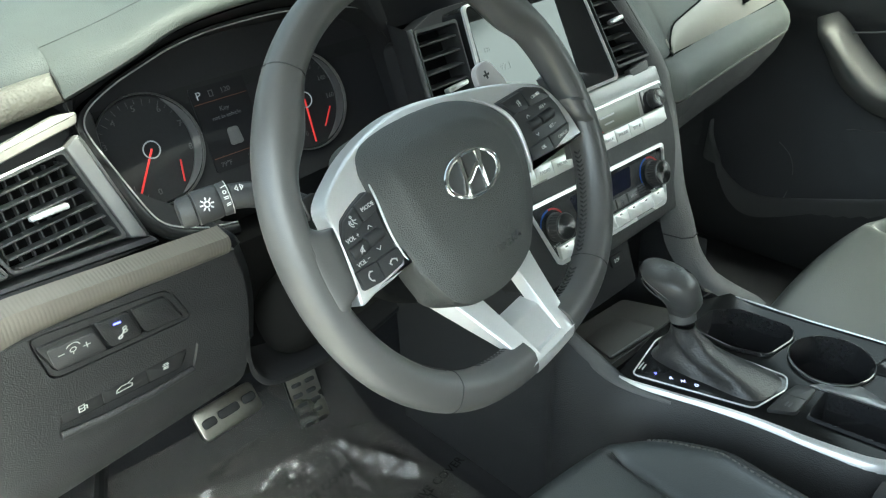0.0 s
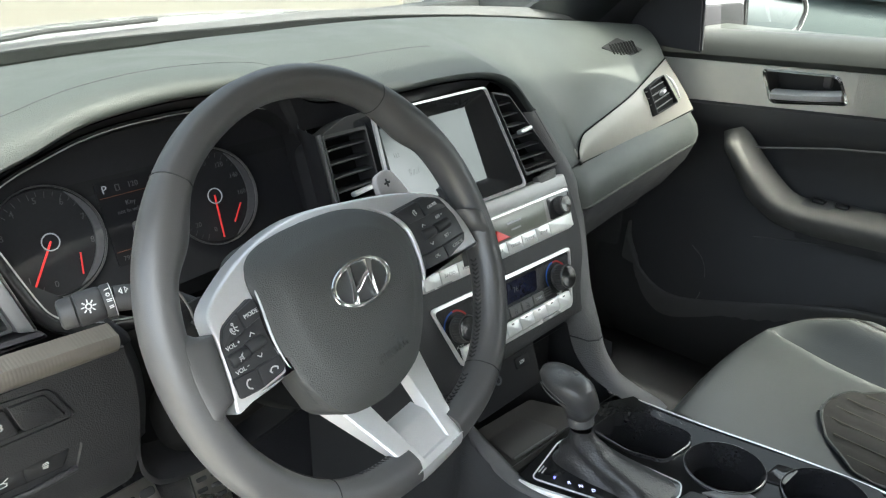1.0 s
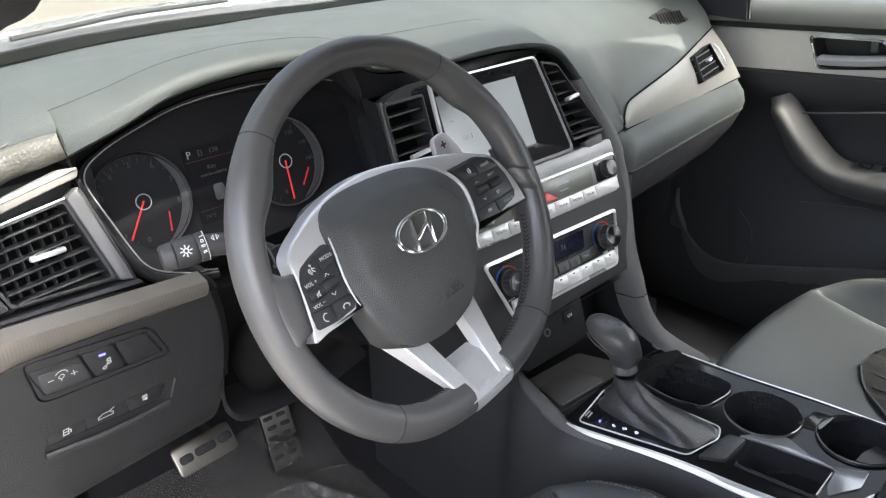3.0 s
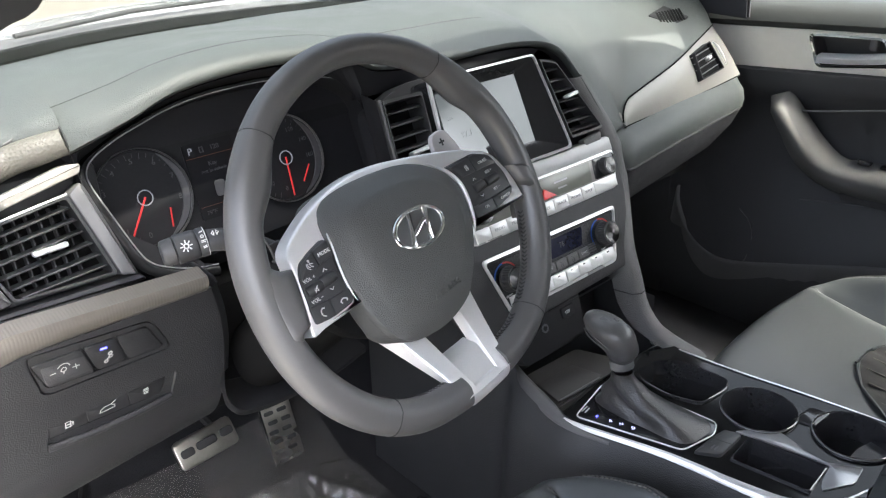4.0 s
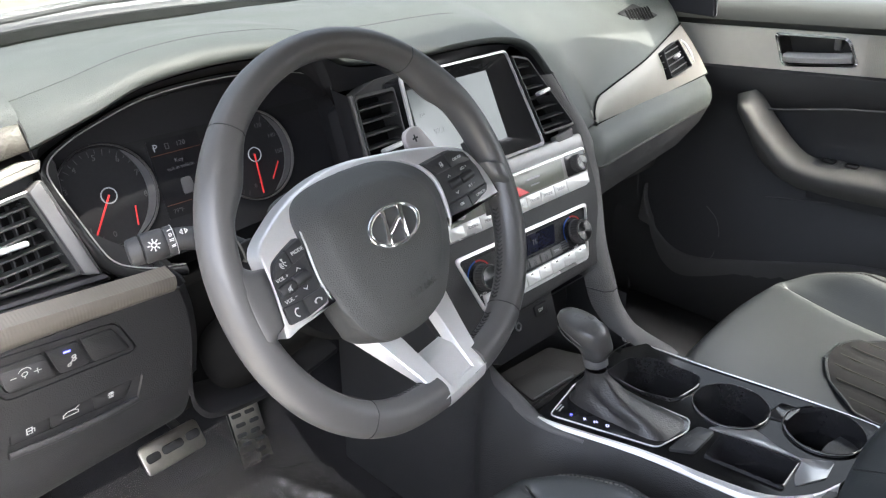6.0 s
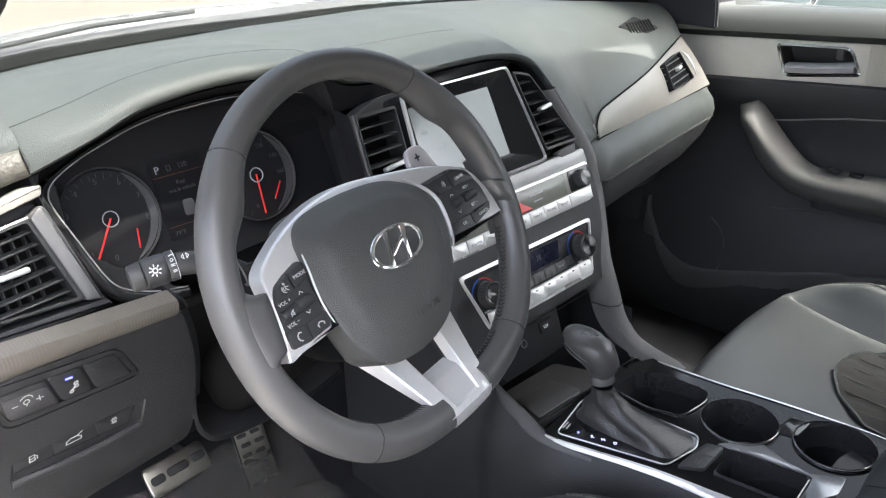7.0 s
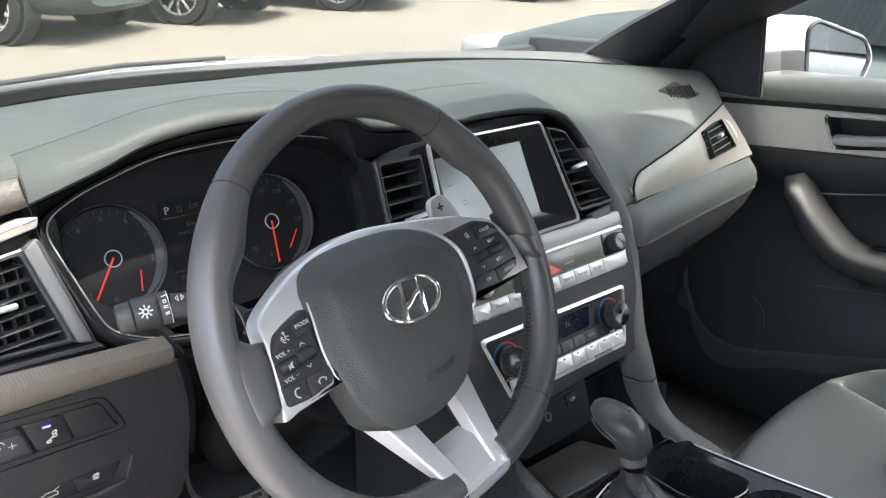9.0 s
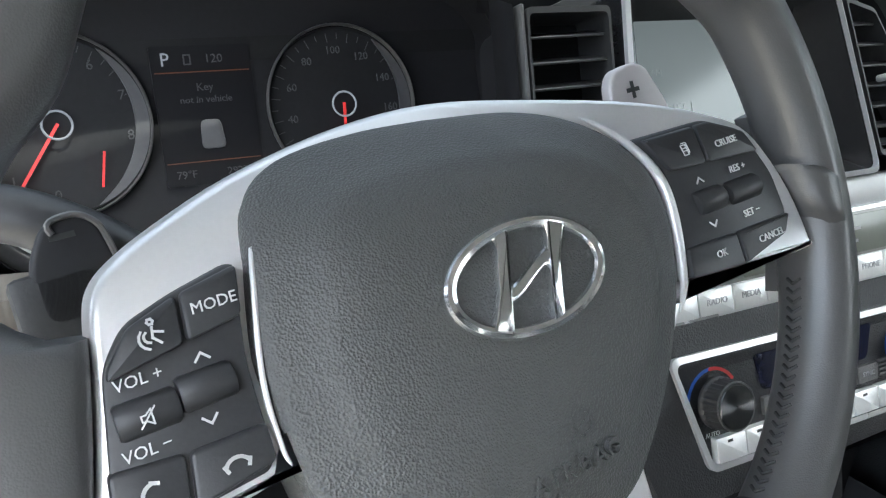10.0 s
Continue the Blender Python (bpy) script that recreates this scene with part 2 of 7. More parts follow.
def tube(path, radius, seg=10, closed=False, flat=1.0, up=(0, 0, 1)):
    """A round (or flattened) bar along a path; radius may be a list."""
    P = [Vector(p) for p in path]
    n, rows = len(P), []
    for i, p in enumerate(P):
        a = P[i - 1] if (closed or i) else p
        b = P[(i + 1) % n] if (closed or i < n - 1) else p
        t = (b - a).normalized()
        s = t.cross(Vector(up))
        if s.length < 1e-4:
            s = t.cross(Vector((1, 0, 0)))
        s.normalize()
        w = s.cross(t)
        r = radius[i] if isinstance(radius, (list, tuple)) else radius
        rows.append([p + s * (r * math.cos(2 * math.pi * k / seg)) + w * (r * flat * math.sin(2 * math.pi * k / seg)) for k in range(seg)])
    return loft(rows, close_u=True, close_v=closed, caps=not closed)


def lathe(profile, seg=32):
    """Turns (radius, height) pairs about z."""
    rows = [[(r * math.cos(2 * math.pi * k / seg), r * math.sin(2 * math.pi * k / seg), h) for k in range(seg)] for r, h in profile]
    return loft(rows, close_u=True)


def ring(rx, ry, w, h, seg=48, cx=0.0, cy=0.0, z=0.0):
    return tube([(cx + rx * math.cos(2 * math.pi * k / seg), cy + ry * math.sin(2 * math.pi * k / seg), z) for k in range(seg)], w, 8, closed=True, flat=h / w)


def writing(name, text, size, material, parent, m, align="CENTER", depth=0.0002, label="", shear=0.0):
    """Raised lettering in Blender's own font, in the plane of m."""
    cu = bpy.data.curves.new(name, "FONT")
    cu.body, cu.size, cu.align_x, cu.align_y, cu.extrude, cu.shear = text, size, align, "CENTER", depth, shear
    cu.resolution_u = 2
    tmp = bpy.data.objects.new(name, cu)
    me = bpy.data.meshes.new_from_object(tmp)
    bpy.data.objects.remove(tmp)
    bpy.data.curves.remove(cu)
    me.transform(m)
    me.materials.clear()
    me.materials.append(material)
    ob = new(name, me)
    ob.parent = parent
    ob.matrix_parent_inverse = world_of(parent).inverted()
    if label:
        ob["label"] = label
    return ob


def strokes(lines, w, h=0.0003):
    """Thin raised strokes: 2D polylines of width w."""
    bm = bmesh.new()
    for line in lines:
        for a, b in zip(line[:-1], line[1:]):
            a, b = Vector(a), Vector(b)
            d = (b - a).normalized() * (w * 0.5)
            s = Vector((-d.y, d.x))
            q = [a - d + s, b + d + s, b + d - s, a - d - s]
            lo = [bm.verts.new((p.x, p.y, 0)) for p in q]
            hi = [bm.verts.new((p.x, p.y, h)) for p in q]
            bm.faces.new(hi)
            for i in range(4):
                bm.faces.new((lo[i], lo[(i + 1) % 4], hi[(i + 1) % 4], hi[i]))
    return bm


def arc(cx, cy, r, a0, a1, n=10, ry=None):
    ry = ry or r
    return [(cx + r * math.cos(radians(a0 + (a1 - a0) * i / n)), cy + ry * math.sin(radians(a0 + (a1 - a0) * i / n))) for i in range(n + 1)]


def join(a, b, m=None):
    """Adds bmesh b (moved by m) to a."""
    if m is not None:
        bmesh.ops.transform(b, matrix=m, verts=b.verts[:])
    me = bpy.data.meshes.new("tmp")
    b.to_mesh(me)
    b.free()
    a.from_mesh(me)
    bpy.data.meshes.remove(me)
    return a


def plane_frame(origin, slope, yaw=0.0):
    """A frame on a face that leans forward by slope (dy/dz): x right, y up the face, z out to the driver."""
    up = Vector((0, slope, 1)).normalized()
    right = Vector((1, 0, 0))
    out = right.cross(up)
    m = Matrix((right, up, out)).transposed().to_4x4()
    m = Matrix.Rotation(radians(yaw), 4, "Z") @ m
    m.translation = Vector(origin)
    return m


def sheet(outer, holes, z=0.0, d=0.0):
    """A flat sheet with openings, given a thickness d behind it."""
    bm = bmesh.new()
    es = []
    for loop in (outer, *holes):
        vs = [bm.verts.new((p[0], p[1], z)) for p in loop]
        es += [bm.edges.new((vs[i], vs[(i + 1) % len(vs)])) for i in range(len(vs))]
    bmesh.ops.triangle_fill(bm, use_beauty=True, use_dissolve=False, edges=es)
    if d:
        r = bmesh.ops.extrude_face_region(bm, geom=bm.faces[:])
        bmesh.ops.translate(bm, vec=(0, 0, -d), verts=[v for v in r["geom"] if isinstance(v, bmesh.types.BMVert)])
    return bm


def grown(pts, k):
    """An outline moved outwards by k."""
    n, out = len(pts), []
    area = sum(pts[i - 1][0] * pts[i][1] - pts[i][0] * pts[i - 1][1] for i in range(n))
    sg = 1 if area > 0 else -1
    for i in range(n):
        a, b = Vector(pts[i - 1]), Vector(pts[(i + 1) % n])
        t = (b - a).normalized()
        out.append((pts[i][0] + t.y * k * sg, pts[i][1] - t.x * k * sg))
    return out


# ---- outside: lot, own body ----
def ground():
    g = bmesh.new()
    bmesh.ops.create_grid(g, x_segments=40, y_segments=40, size=400)
    for v in g.verts:
        v.co.z = 0.057 * v.co.y
    return tagged(part("ground", g, mat("sunlit_concrete", (0.162, 0.149, 0.122), 0.9, grain=0.5, gscale=60, var=0.12, vscale=0.6)),
                  "sunlit tan concrete parking lot surface", "ground", kind="structure")


ground()

# ---- dashboard ----
BROW = catmull([(-0.522, 0.283, 1.008), (-0.500, 0.273, 1.018), (-0.462, 0.264, 1.033), (-0.41, 0.260, 1.052), (-0.33, 0.258, 1.060), (-0.25, 0.258, 1.056),
                (-0.190, 0.263, 1.045), (-0.145, 0.272, 1.025), (-0.07, 0.250, 1.022), (0.01, 0.236, 1.026), (0.075, 0.226, 1.024), (0.122, 0.217, 1.010),
                (0.148, 0.203, 0.975), (0.165, 0.180, 0.930), (0.180, 0.160, 0.885)], 5)
PANTOP = catmull([(0.222, 0.171, 0.8860), (0.231, 0.179, 0.8985), (0.255, 0.190, 0.9110), (0.30, 0.201, 0.9155), (0.45, 0.237, 0.926), (0.58, 0.277, 0.938), (0.685, 0.312, 0.946)], 5)
dashboard = thing("dashboard", (0, 0.3, 0.6), "charcoal soft-touch dashboard with champagne trim strips", "dashboard")


def rear_drop(x, d):
    """How the rear edge of the dash falls to the passenger side and rises to the driver's."""
    return -d * (x / 0.7) ** 2.5 if x > 0 else 0.013 * min(1.0, -x / 0.4)


def rear_edge(x):
    return Vector((x, 0.645 - 0.24 * (x / 0.75) ** 2, 1.036 + rear_drop(x, 0.045)))


SX = [-0.70 + 1.36 * i / 40 for i in range(41)]


def seal_h(x):
    return 0.0035 + 0.0085 * min(1.0, max(0.0, (0.35 - x) / 0.6))


def pad_rows(front, xs, lip=True, low=0.0):
    rows = []
    for f, x in zip(front, xs):
        r = rear_edge(x)
        lift = max(0.0, (r.z - f.z)) * 0.45 - low
        g = min(1.0, max(0.0, (-0.08 - x) / 0.12))
        p1 = r.lerp(f, 0.35) + Vector((0, 0, 0.022 - 0.015 * g + lift))
        p2 = r.lerp(f, 0.78 + 0.21 * g) + Vector((0, -0.004 * g, 0.020 + 0.011 * g + lift * 0.7))
        row = [r + Vector((0, 0.03, -0.02)), r + Vector((0, 0.008, -0.004))]
        for k in range(1, 17):
            t = k / 16
            row.append(r * (1 - t) ** 3 + p1 * 3 * t * (1 - t) ** 2 + p2 * 3 * t * t * (1 - t) + f * t ** 3)
        if lip:
            row += [f + Vector((0, -0.001, -0.004)), f + Vector((0, 0.003, -0.008)), f + Vector((0, 0.012, -0.010))]
        rows.append(row)
    return rows


nb = len(BROW)
bx = []
for i, p in enumerate(BROW):
    spread = max(0.0, (i - nb * 0.68) / (nb * 0.32)) ** 1.4
    bx.append(p.x * (1 - spread) + (p.x + 0.22) * spread)
px = [bx[-1] + (0.72 - bx[-1]) * ((i + 1) / len(PANTOP)) for i in range(len(PANTOP))]
upper = loft(pad_rows(BROW + PANTOP, bx + px))
part("pad_crease", tube([r_[12] + Vector((0, 0, -0.0001)) for r_ in pad_rows(BROW, bx)[:52]], 0.0006, 6), M_VOID, dashboard, "fine moulded crease")
part("upper_pad", upper, M_DASH, dashboard, "sun-greyed soft grained dash top", smooth=60)
left_front = catmull([(-0.5225, 0.2835, 1.0140), (-0.545, 0.2905, 1.0095), (-0.584, 0.3020, 0.9990), (-0.66, 0.285, 0.976), (-0.76, 0.25, 0.944)], 5)
lp_rows = []
for p in left_front:
    lp_rows += pad_rows([p + Vector((0, 0.010, 0.012))], [p.x], low=0.030 * min(1.0, max(0.0, (-0.523 - p.x) / 0.08)))
part("left_pad", loft(lp_rows), M_DASH, dashboard, "grained outer dash top beside the binnacle", smooth=60)
# The roll's cream base carries the warm sunlight that falls on it.
part("padded_roll", tube([p + Vector((0, 0.006, -0.001)) for p in left_front], [0.0125 + 0.0015 * min(1.0, i / 6) for i in range(len(left_front))], 14, flat=1.05), mat("sunlit_grained_vinyl", (0.115, 0.108, 0.090), 0.55, grain=0.7, gscale=330, kind="cell", var=0.16), dashboard, "coarse grained padded edge roll")
part("pad_seam", tube([p + Vector((-0.0005, 0, 0.0004)) for p in pad_rows([BROW[0]], [BROW[0].x])[0][8:18]], 0.0011, 6), M_VOID, dashboard, "short seam in the dash top")
part("windscreen_seal", loft([[rear_edge(x) + Vector((0, 0.004, 0.0)) for x in SX], [rear_edge(x) + Vector((0, 0.003, seal_h(x))) for x in SX], [rear_edge(x) + Vector((0, 0.012, seal_h(x) + 0.001)) for x in SX], [rear_edge(x) + Vector((0, 0.03, -0.01)) for x in SX]]), M_SEAL_SHADE, dashboard, "black windscreen seal", smooth=40)
cheek0 = pad_rows([BROW[0]], [BROW[0].x])[0][6:19]
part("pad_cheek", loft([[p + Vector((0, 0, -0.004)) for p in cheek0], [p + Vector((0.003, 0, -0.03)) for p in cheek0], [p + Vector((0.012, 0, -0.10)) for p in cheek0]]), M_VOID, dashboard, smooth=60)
# small round side window outlet
OUTM = Matrix.Translation((-0.5705, 0.3180, 1.0195)) @ Matrix.Rotation(radians(-21), 4, "Y") @ Matrix.Rotation(radians(28), 4, "X")
outlet = thing("defroster_outlet", OUTM.translation, "small round black side window outlet", "air vent")
part("rim", ring(0.015, 0.017, 0.0012, 0.002, 36), M_DASH, outlet, m=OUTM)
part("hole", lathe([(0.0, -0.004), (0.6, -0.004), (0.97, 0.0)], 32), M_BLACK, outlet, m=OUTM @ Matrix.Diagonal((0.015, 0.017, 1, 1)) @ Matrix.Translation((0, 0, 0.0015)))
for k in range(3):
    part("slat", box(0, -0.008 + 0.008 * k, 0.0012, 0.027 if k == 1 else 0.023, 0.002, 0.004, 0.0006, 1), M_DARK, outlet, m=OUTM)
# dark body that fills the space under the pads, its shade put into the colour
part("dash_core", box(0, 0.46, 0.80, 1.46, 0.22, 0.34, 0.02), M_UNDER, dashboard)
part("gap_panel", box(-0.62, 0.365, 0.925, 0.26, 0.10, 0.11, 0.01), M_BLACK, dashboard)

# passenger trim panel and glovebox
PANBOT = catmull([(0.222, 0.168, 0.8815), (0.25, 0.176, 0.8795), (0.40, 0.203, 0.8700), (0.56, 0.226, 0.8650), (0.69, 0.246, 0.862)], 7)
top_s = [PANTOP[round(i * (len(PANTOP) - 1) / (len(PANBOT) - 1))] for i in range(len(PANBOT))]
rows = [[t + Vector((0, 0.006, 0.003)), t + Vector((0, -0.002, -0.001)), t.lerp(b, 0.33) + Vector((0, -0.005, 0)), t.lerp(b, 0.66) + Vector((0, -0.005, 0)), b + Vector((0, -0.002, 0)), b + Vector((0, 0.006, -0.003))] for t, b in zip(top_s, PANBOT)]
for ln in ([p + Vector((0, -0.0012, 0.0014)) for p in PANTOP], [p + Vector((0, -0.0012, -0.0014)) for p in PANBOT]):
    part("gap_line", tube(ln, 0.0013, 6), M_SEAL_SHADE, dashboard, "dark joint along the trim")
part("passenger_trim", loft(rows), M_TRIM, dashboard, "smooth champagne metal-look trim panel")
def belly(f):
    """Rows along the passenger side, from beside the stack to the door: f gives the section at a place."""
    rows = []
    for i in range(29):
        u = i / 28
        x = 0.170 + 0.52 * u
        pb = Vector((x, 0.158 + 0.088 * u ** 0.9 + 0.045 * max(0.0, 1 - u / 0.075), 0.8835 - 0.0215 * u))
        rows.append(f(pb, u, max(0.0, (u - 0.93) / 0.07) ** 2))
    return rows


def upper_section(b, u, e):
    gl = 0.0535 - 0.006 * u
    k = 0.035 * e
    return [b + Vector((0, 0.006, -0.001)), b + Vector((0, -0.016 + k, -0.008)), b + Vector((-0.002, -0.028 + k, -0.020)), b + Vector((-0.006, -0.034 + k, -0.034)), b + Vector((-0.012, -0.034 + k, -gl + 0.002)), b + Vector((-0.012, -0.026 + k, -gl))]


def lid_section(b, u, e):
    gl = 0.0535 - 0.006 * u
    k = 0.035 * e
    return [b + Vector((-0.013, -0.024 + k, -gl - 0.0015)), b + Vector((-0.013, -0.0325 + k, -gl - 0.003)), b + Vector((-0.018 * u - 0.013, -0.026 + k, -gl - 0.03)), b + Vector((-0.05 * u - 0.013, 0.000 + k, -gl - 0.075)),
            b + Vector((-0.09 * u - 0.013, 0.05, -gl - 0.125)), b + Vector((-0.11 * u - 0.013, 0.13, -gl - 0.17)), b + Vector((-0.11 * u - 0.013, 0.30, -gl - 0.19))]


part("dash_belly", loft(belly(upper_section)), M_DASH, dashboard, "grained lower passenger dash", smooth=60)
part("glovebox_lid", loft(belly(lid_section)), M_DASHLOW, dashboard, "dark grained glovebox lid", smooth=60)

# The light along the lid seam is drawn as a paler tube.
part("lid_highlight", tube([r_[4] + Vector((0, -0.0006, -0.0006)) for r_ in belly(upper_section)[1:]], 0.0008, 6), M_GRAB, dashboard, "pale tube drawing the highlight above the glovebox lid")

# driver side lower dash
STRIP = [((-0.76, 0.135, 0.905), (-0.76, 0.140, 0.876)), ((-0.66, 0.150, 0.903), (-0.66, 0.155, 0.872)), ((-0.635, 0.152, 0.903), (-0.635, 0.158, 0.878)), ((-0.55, 0.162, 0.893), (-0.55, 0.168, 0.872)), ((-0.4535, 0.1724, 0.8824), (-0.4545, 0.1785, 0.8639))]
rows = []
for a, b in STRIP:
    a, b = Vector(a), Vector(b)
    rows.append([a + Vector((0, 0.02, 0.004)), a, a.lerp(b, 0.3) + Vector((0, -0.004, 0)), a.lerp(b, 0.7) + Vector((0, -0.004, 0)), b, b + Vector((0, 0.02, -0.003))])
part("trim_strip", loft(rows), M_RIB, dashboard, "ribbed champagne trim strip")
rows = []
for i in range(9):
    u = i / 8
    x = -0.76 + (0.306) * u
    t = Vector((x, 0.136 + 0.037 * u, 0.907 - 0.024 * u))
    rows.append([t + Vector((0, 0.004, -0.001)), t + Vector((0, 0.025, -0.006)), t + Vector((0, 0.070, -0.024 - 0.012 * u)), t + Vector((0, 0.11, -0.040 - 0.02 * u))])
part("strip_ledge", loft(rows), M_DECK, dashboard, "glossy black ledge over the strip")
KM = plane_frame((-0.567, 0.186, 0.811), -0.35, 6.8)


def kp(x, z):
    """A point of the knee panel's face, in its frame."""
    y = 0.186 + math.tan(radians(6.8)) * (x + 0.567) + 0.35 * (0.811 - z)
    q = KM.inverted() @ Vector((x, y, z))
    return (q.x, q.y)


bank_out = rounded([(-0.0715, 0.0708), (0.0500, 0.0492), (0.0748, -0.0050), (-0.0590, 0.0105)], 0.012)
bank_in = rounded([(-0.0665, 0.0573), (0.0451, 0.0429), (0.064, 0.0032), (-0.0536, 0.0196)], 0.006)
low_out = rounded([(-0.0574, -0.0355), (0.0800, -0.0440), (0.0740, -0.0825), (-0.0625, -0.0680)], 0.006)
low_in = rounded([(-0.0555, -0.0370), (0.0690, -0.0480), (0.0620, -0.0715), (-0.0565, -0.0545)], 0.004)
panel = [kp(-0.78, 0.880), kp(-0.60, 0.876), kp(-0.447, 0.8635)] + [tuple(p) for p in catmull([(0.1175, 0.0543), (0.1300, 0.0135), (0.1383, -0.0344), (0.1405, -0.0800), (0.1412, -0.0910)], 4)] + [kp(-0.43, 0.7255), kp(-0.78, 0.7255)]
part("knee_panel", sheet(panel, [bank_out, low_out], 0.0, 0.003), M_KNEE, dashboard, "dark grained knee bolster panel", m=KM)
rows = []
for i in range(13):
    u = i / 12
    x = -0.78 + 0.35 * u
    y = 0.186 + 0.1192 * (x + 0.567) + 0.35 * (0.811 - 0.726)
    rows.append([Vector((x, y + dy, z)) for dy, z in ((0.0, 0.726), (0.0055, 0.713), (0.0120, 0.699), (0.0205, 0.684), (0.0310, 0.668), (0.0440, 0.652), (0.0600, 0.637), (0.080, 0.626), (0.105, 0.620), (0.14, 0.621), (0.30, 0.66))])
part("knee_return", loft(rows), M_KNEE, dashboard, "rolled lower edge of the knee panel", smooth=70)
edge = [KM @ Vector((*p, -0.001)) for p in panel[2:8]] + [KM @ Vector((*p, -0.001)) for p in panel[8:20]]
part("knee_end", loft([edge, [p + Vector((0.010, 0.006, 0)) for p in edge], [p + Vector((0.014, 0.022, 0)) for p in edge], [p + Vector((0.014, 0.12, 0)) for p in edge]]), M_KNEE, dashboard, smooth=60)
# Near-black box and recess: shade under the column is painted into them.
part("knee_cavity", box(-0.36, 0.36, 0.715, 0.20, 0.12, 0.17, 0.01), M_SEAL_SHADE, dashboard)
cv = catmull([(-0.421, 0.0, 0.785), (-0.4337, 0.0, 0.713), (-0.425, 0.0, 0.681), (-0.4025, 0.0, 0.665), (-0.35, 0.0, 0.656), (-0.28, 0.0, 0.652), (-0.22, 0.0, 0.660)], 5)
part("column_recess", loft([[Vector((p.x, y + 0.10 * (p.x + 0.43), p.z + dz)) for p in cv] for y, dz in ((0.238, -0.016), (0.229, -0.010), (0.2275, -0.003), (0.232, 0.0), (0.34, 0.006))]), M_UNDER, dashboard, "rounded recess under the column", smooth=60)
Z0 = Matrix.Translation((0, 0, 0.0012))
bank = thing("switch_panel", KM @ Vector((0, 0.03, 0)), "dark flush switch bank with dimmer and blind-spot buttons", "switch panel")
part("surround", join(sheet(grown(bank_out, -0.0020), [grown(bank_in, 0.0007)], -0.0002, 0.003), prism(bank_out, -0.006, -0.0045)), M_KNEE, bank, m=KM)
for nm, q in (("dimmer_button", [(-0.0655, 0.0563), (-0.0215, 0.0507), (-0.0095, 0.0140), (-0.0528, 0.0203)]), ("blind_spot_button", [(-0.0183, 0.0503), (0.0108, 0.0465), (0.0220, 0.0100), (-0.0063, 0.0138)]), ("blank_button", [(0.0143, 0.0460), (0.0444, 0.0421), (0.0630, 0.0040), (0.0255, 0.0094)])):
    b_ = part(nm, prism(rounded(q[::-1], 0.0035), -0.004, 0.0008, 0.0007), M_KNEE, bank, m=KM)
    if nm == "dimmer_button":
        part("rocker_face", prism(rounded([(-0.0588, 0.0500), (-0.0198, 0.0430), (-0.0133, 0.0185), (-0.0545, 0.0240)][::-1], 0.004), -0.002, 0.0014, 0.0006), M_DASHLOW, b_, m=KM)
part("icon", strokes([[(-0.0505, 0.0372), (-0.0460, 0.0368)], [(-0.0300, 0.0345), (-0.0242, 0.0338)], [(-0.0268, 0.0312), (-0.0274, 0.0372)], arc(-0.0385, 0.0385, 0.0058, 10, 150, 8), arc(-0.0385, 0.0368, 0.0026, 0, 360, 8), [(-0.0385, 0.0340), (-0.0385, 0.0318)]], 0.0009), M_WHITE, bank, m=KM @ Z0)
part("icon", strokes([arc(0.0062, 0.0305, 0.0018, 0, 360, 6), arc(0.0066, 0.0265, 0.0018, 0, 360, 6), arc(0.0020, 0.0217, 0.0017, 0, 360, 6), [(0.0030, 0.0240), (0.0050, 0.0252)]], 0.0012), M_WHITE, bank, m=KM @ Z0)
part("indicator_light", strokes([[(-0.0022, 0.0408), (0.0022, 0.0400)]], 0.0022), M_BLUE, bank, "lit blue indicator", m=KM @ Z0)
bank2 = thing("switch_panel", KM @ Vector((0, -0.06, 0)), "recessed lower switch bank with fuel and boot release buttons", "switch panel")
part("surround", loft([[(*p, 0.0) for p in low_out], [(*p, -0.002) for p in grown(low_out, -0.001)], [(*p, -0.0030) for p in low_in]], close_u=True), M_KNEE, bank2, "bevelled recess", m=KM)
part("recess_floor", prism(low_in, -0.008, -0.0045), M_BLACK, bank2, m=KM)
part("ledge", tube([(-0.0600, -0.0635, 0.0005), (-0.02, -0.0685, 0.0035), (0.03, -0.0745, 0.0035), (0.0730, -0.0790, 0.0005)], 0.0042, 10, flat=0.8), M_KNEE, bank2, "raised lower ledge", m=KM)
for nm, q in (("fuel_flap_button", [(-0.0550, -0.0375), (-0.0200, -0.0405), (-0.0185, -0.0590), (-0.0560, -0.0540)]), ("boot_button", [(-0.0188, -0.0407), (0.0235, -0.0445), (0.0268, -0.0655), (-0.0172, -0.0592)]), ("stability_button", [(0.0248, -0.0447), (0.0680, -0.0483), (0.0615, -0.0708), (0.0280, -0.0657)])):
    part(nm, prism(rounded(q[::-1], 0.0015), -0.006, -0.0028, 0.0006), M_BUTTON, bank2, m=KM)
ZL = Matrix.Translation((0, 0, -0.0026))
part("icon", strokes([[(-0.0405, -0.0500), (-0.0405, -0.0420), (-0.0355, -0.0424), (-0.0355, -0.0504), (-0.0405, -0.0500)], [(-0.0405, -0.0460), (-0.0355, -0.0464)], [(-0.0355, -0.0440), (-0.0332, -0.0455), (-0.0332, -0.0495)]], 0.0010), M_WHITE, bank2, m=KM @ ZL)
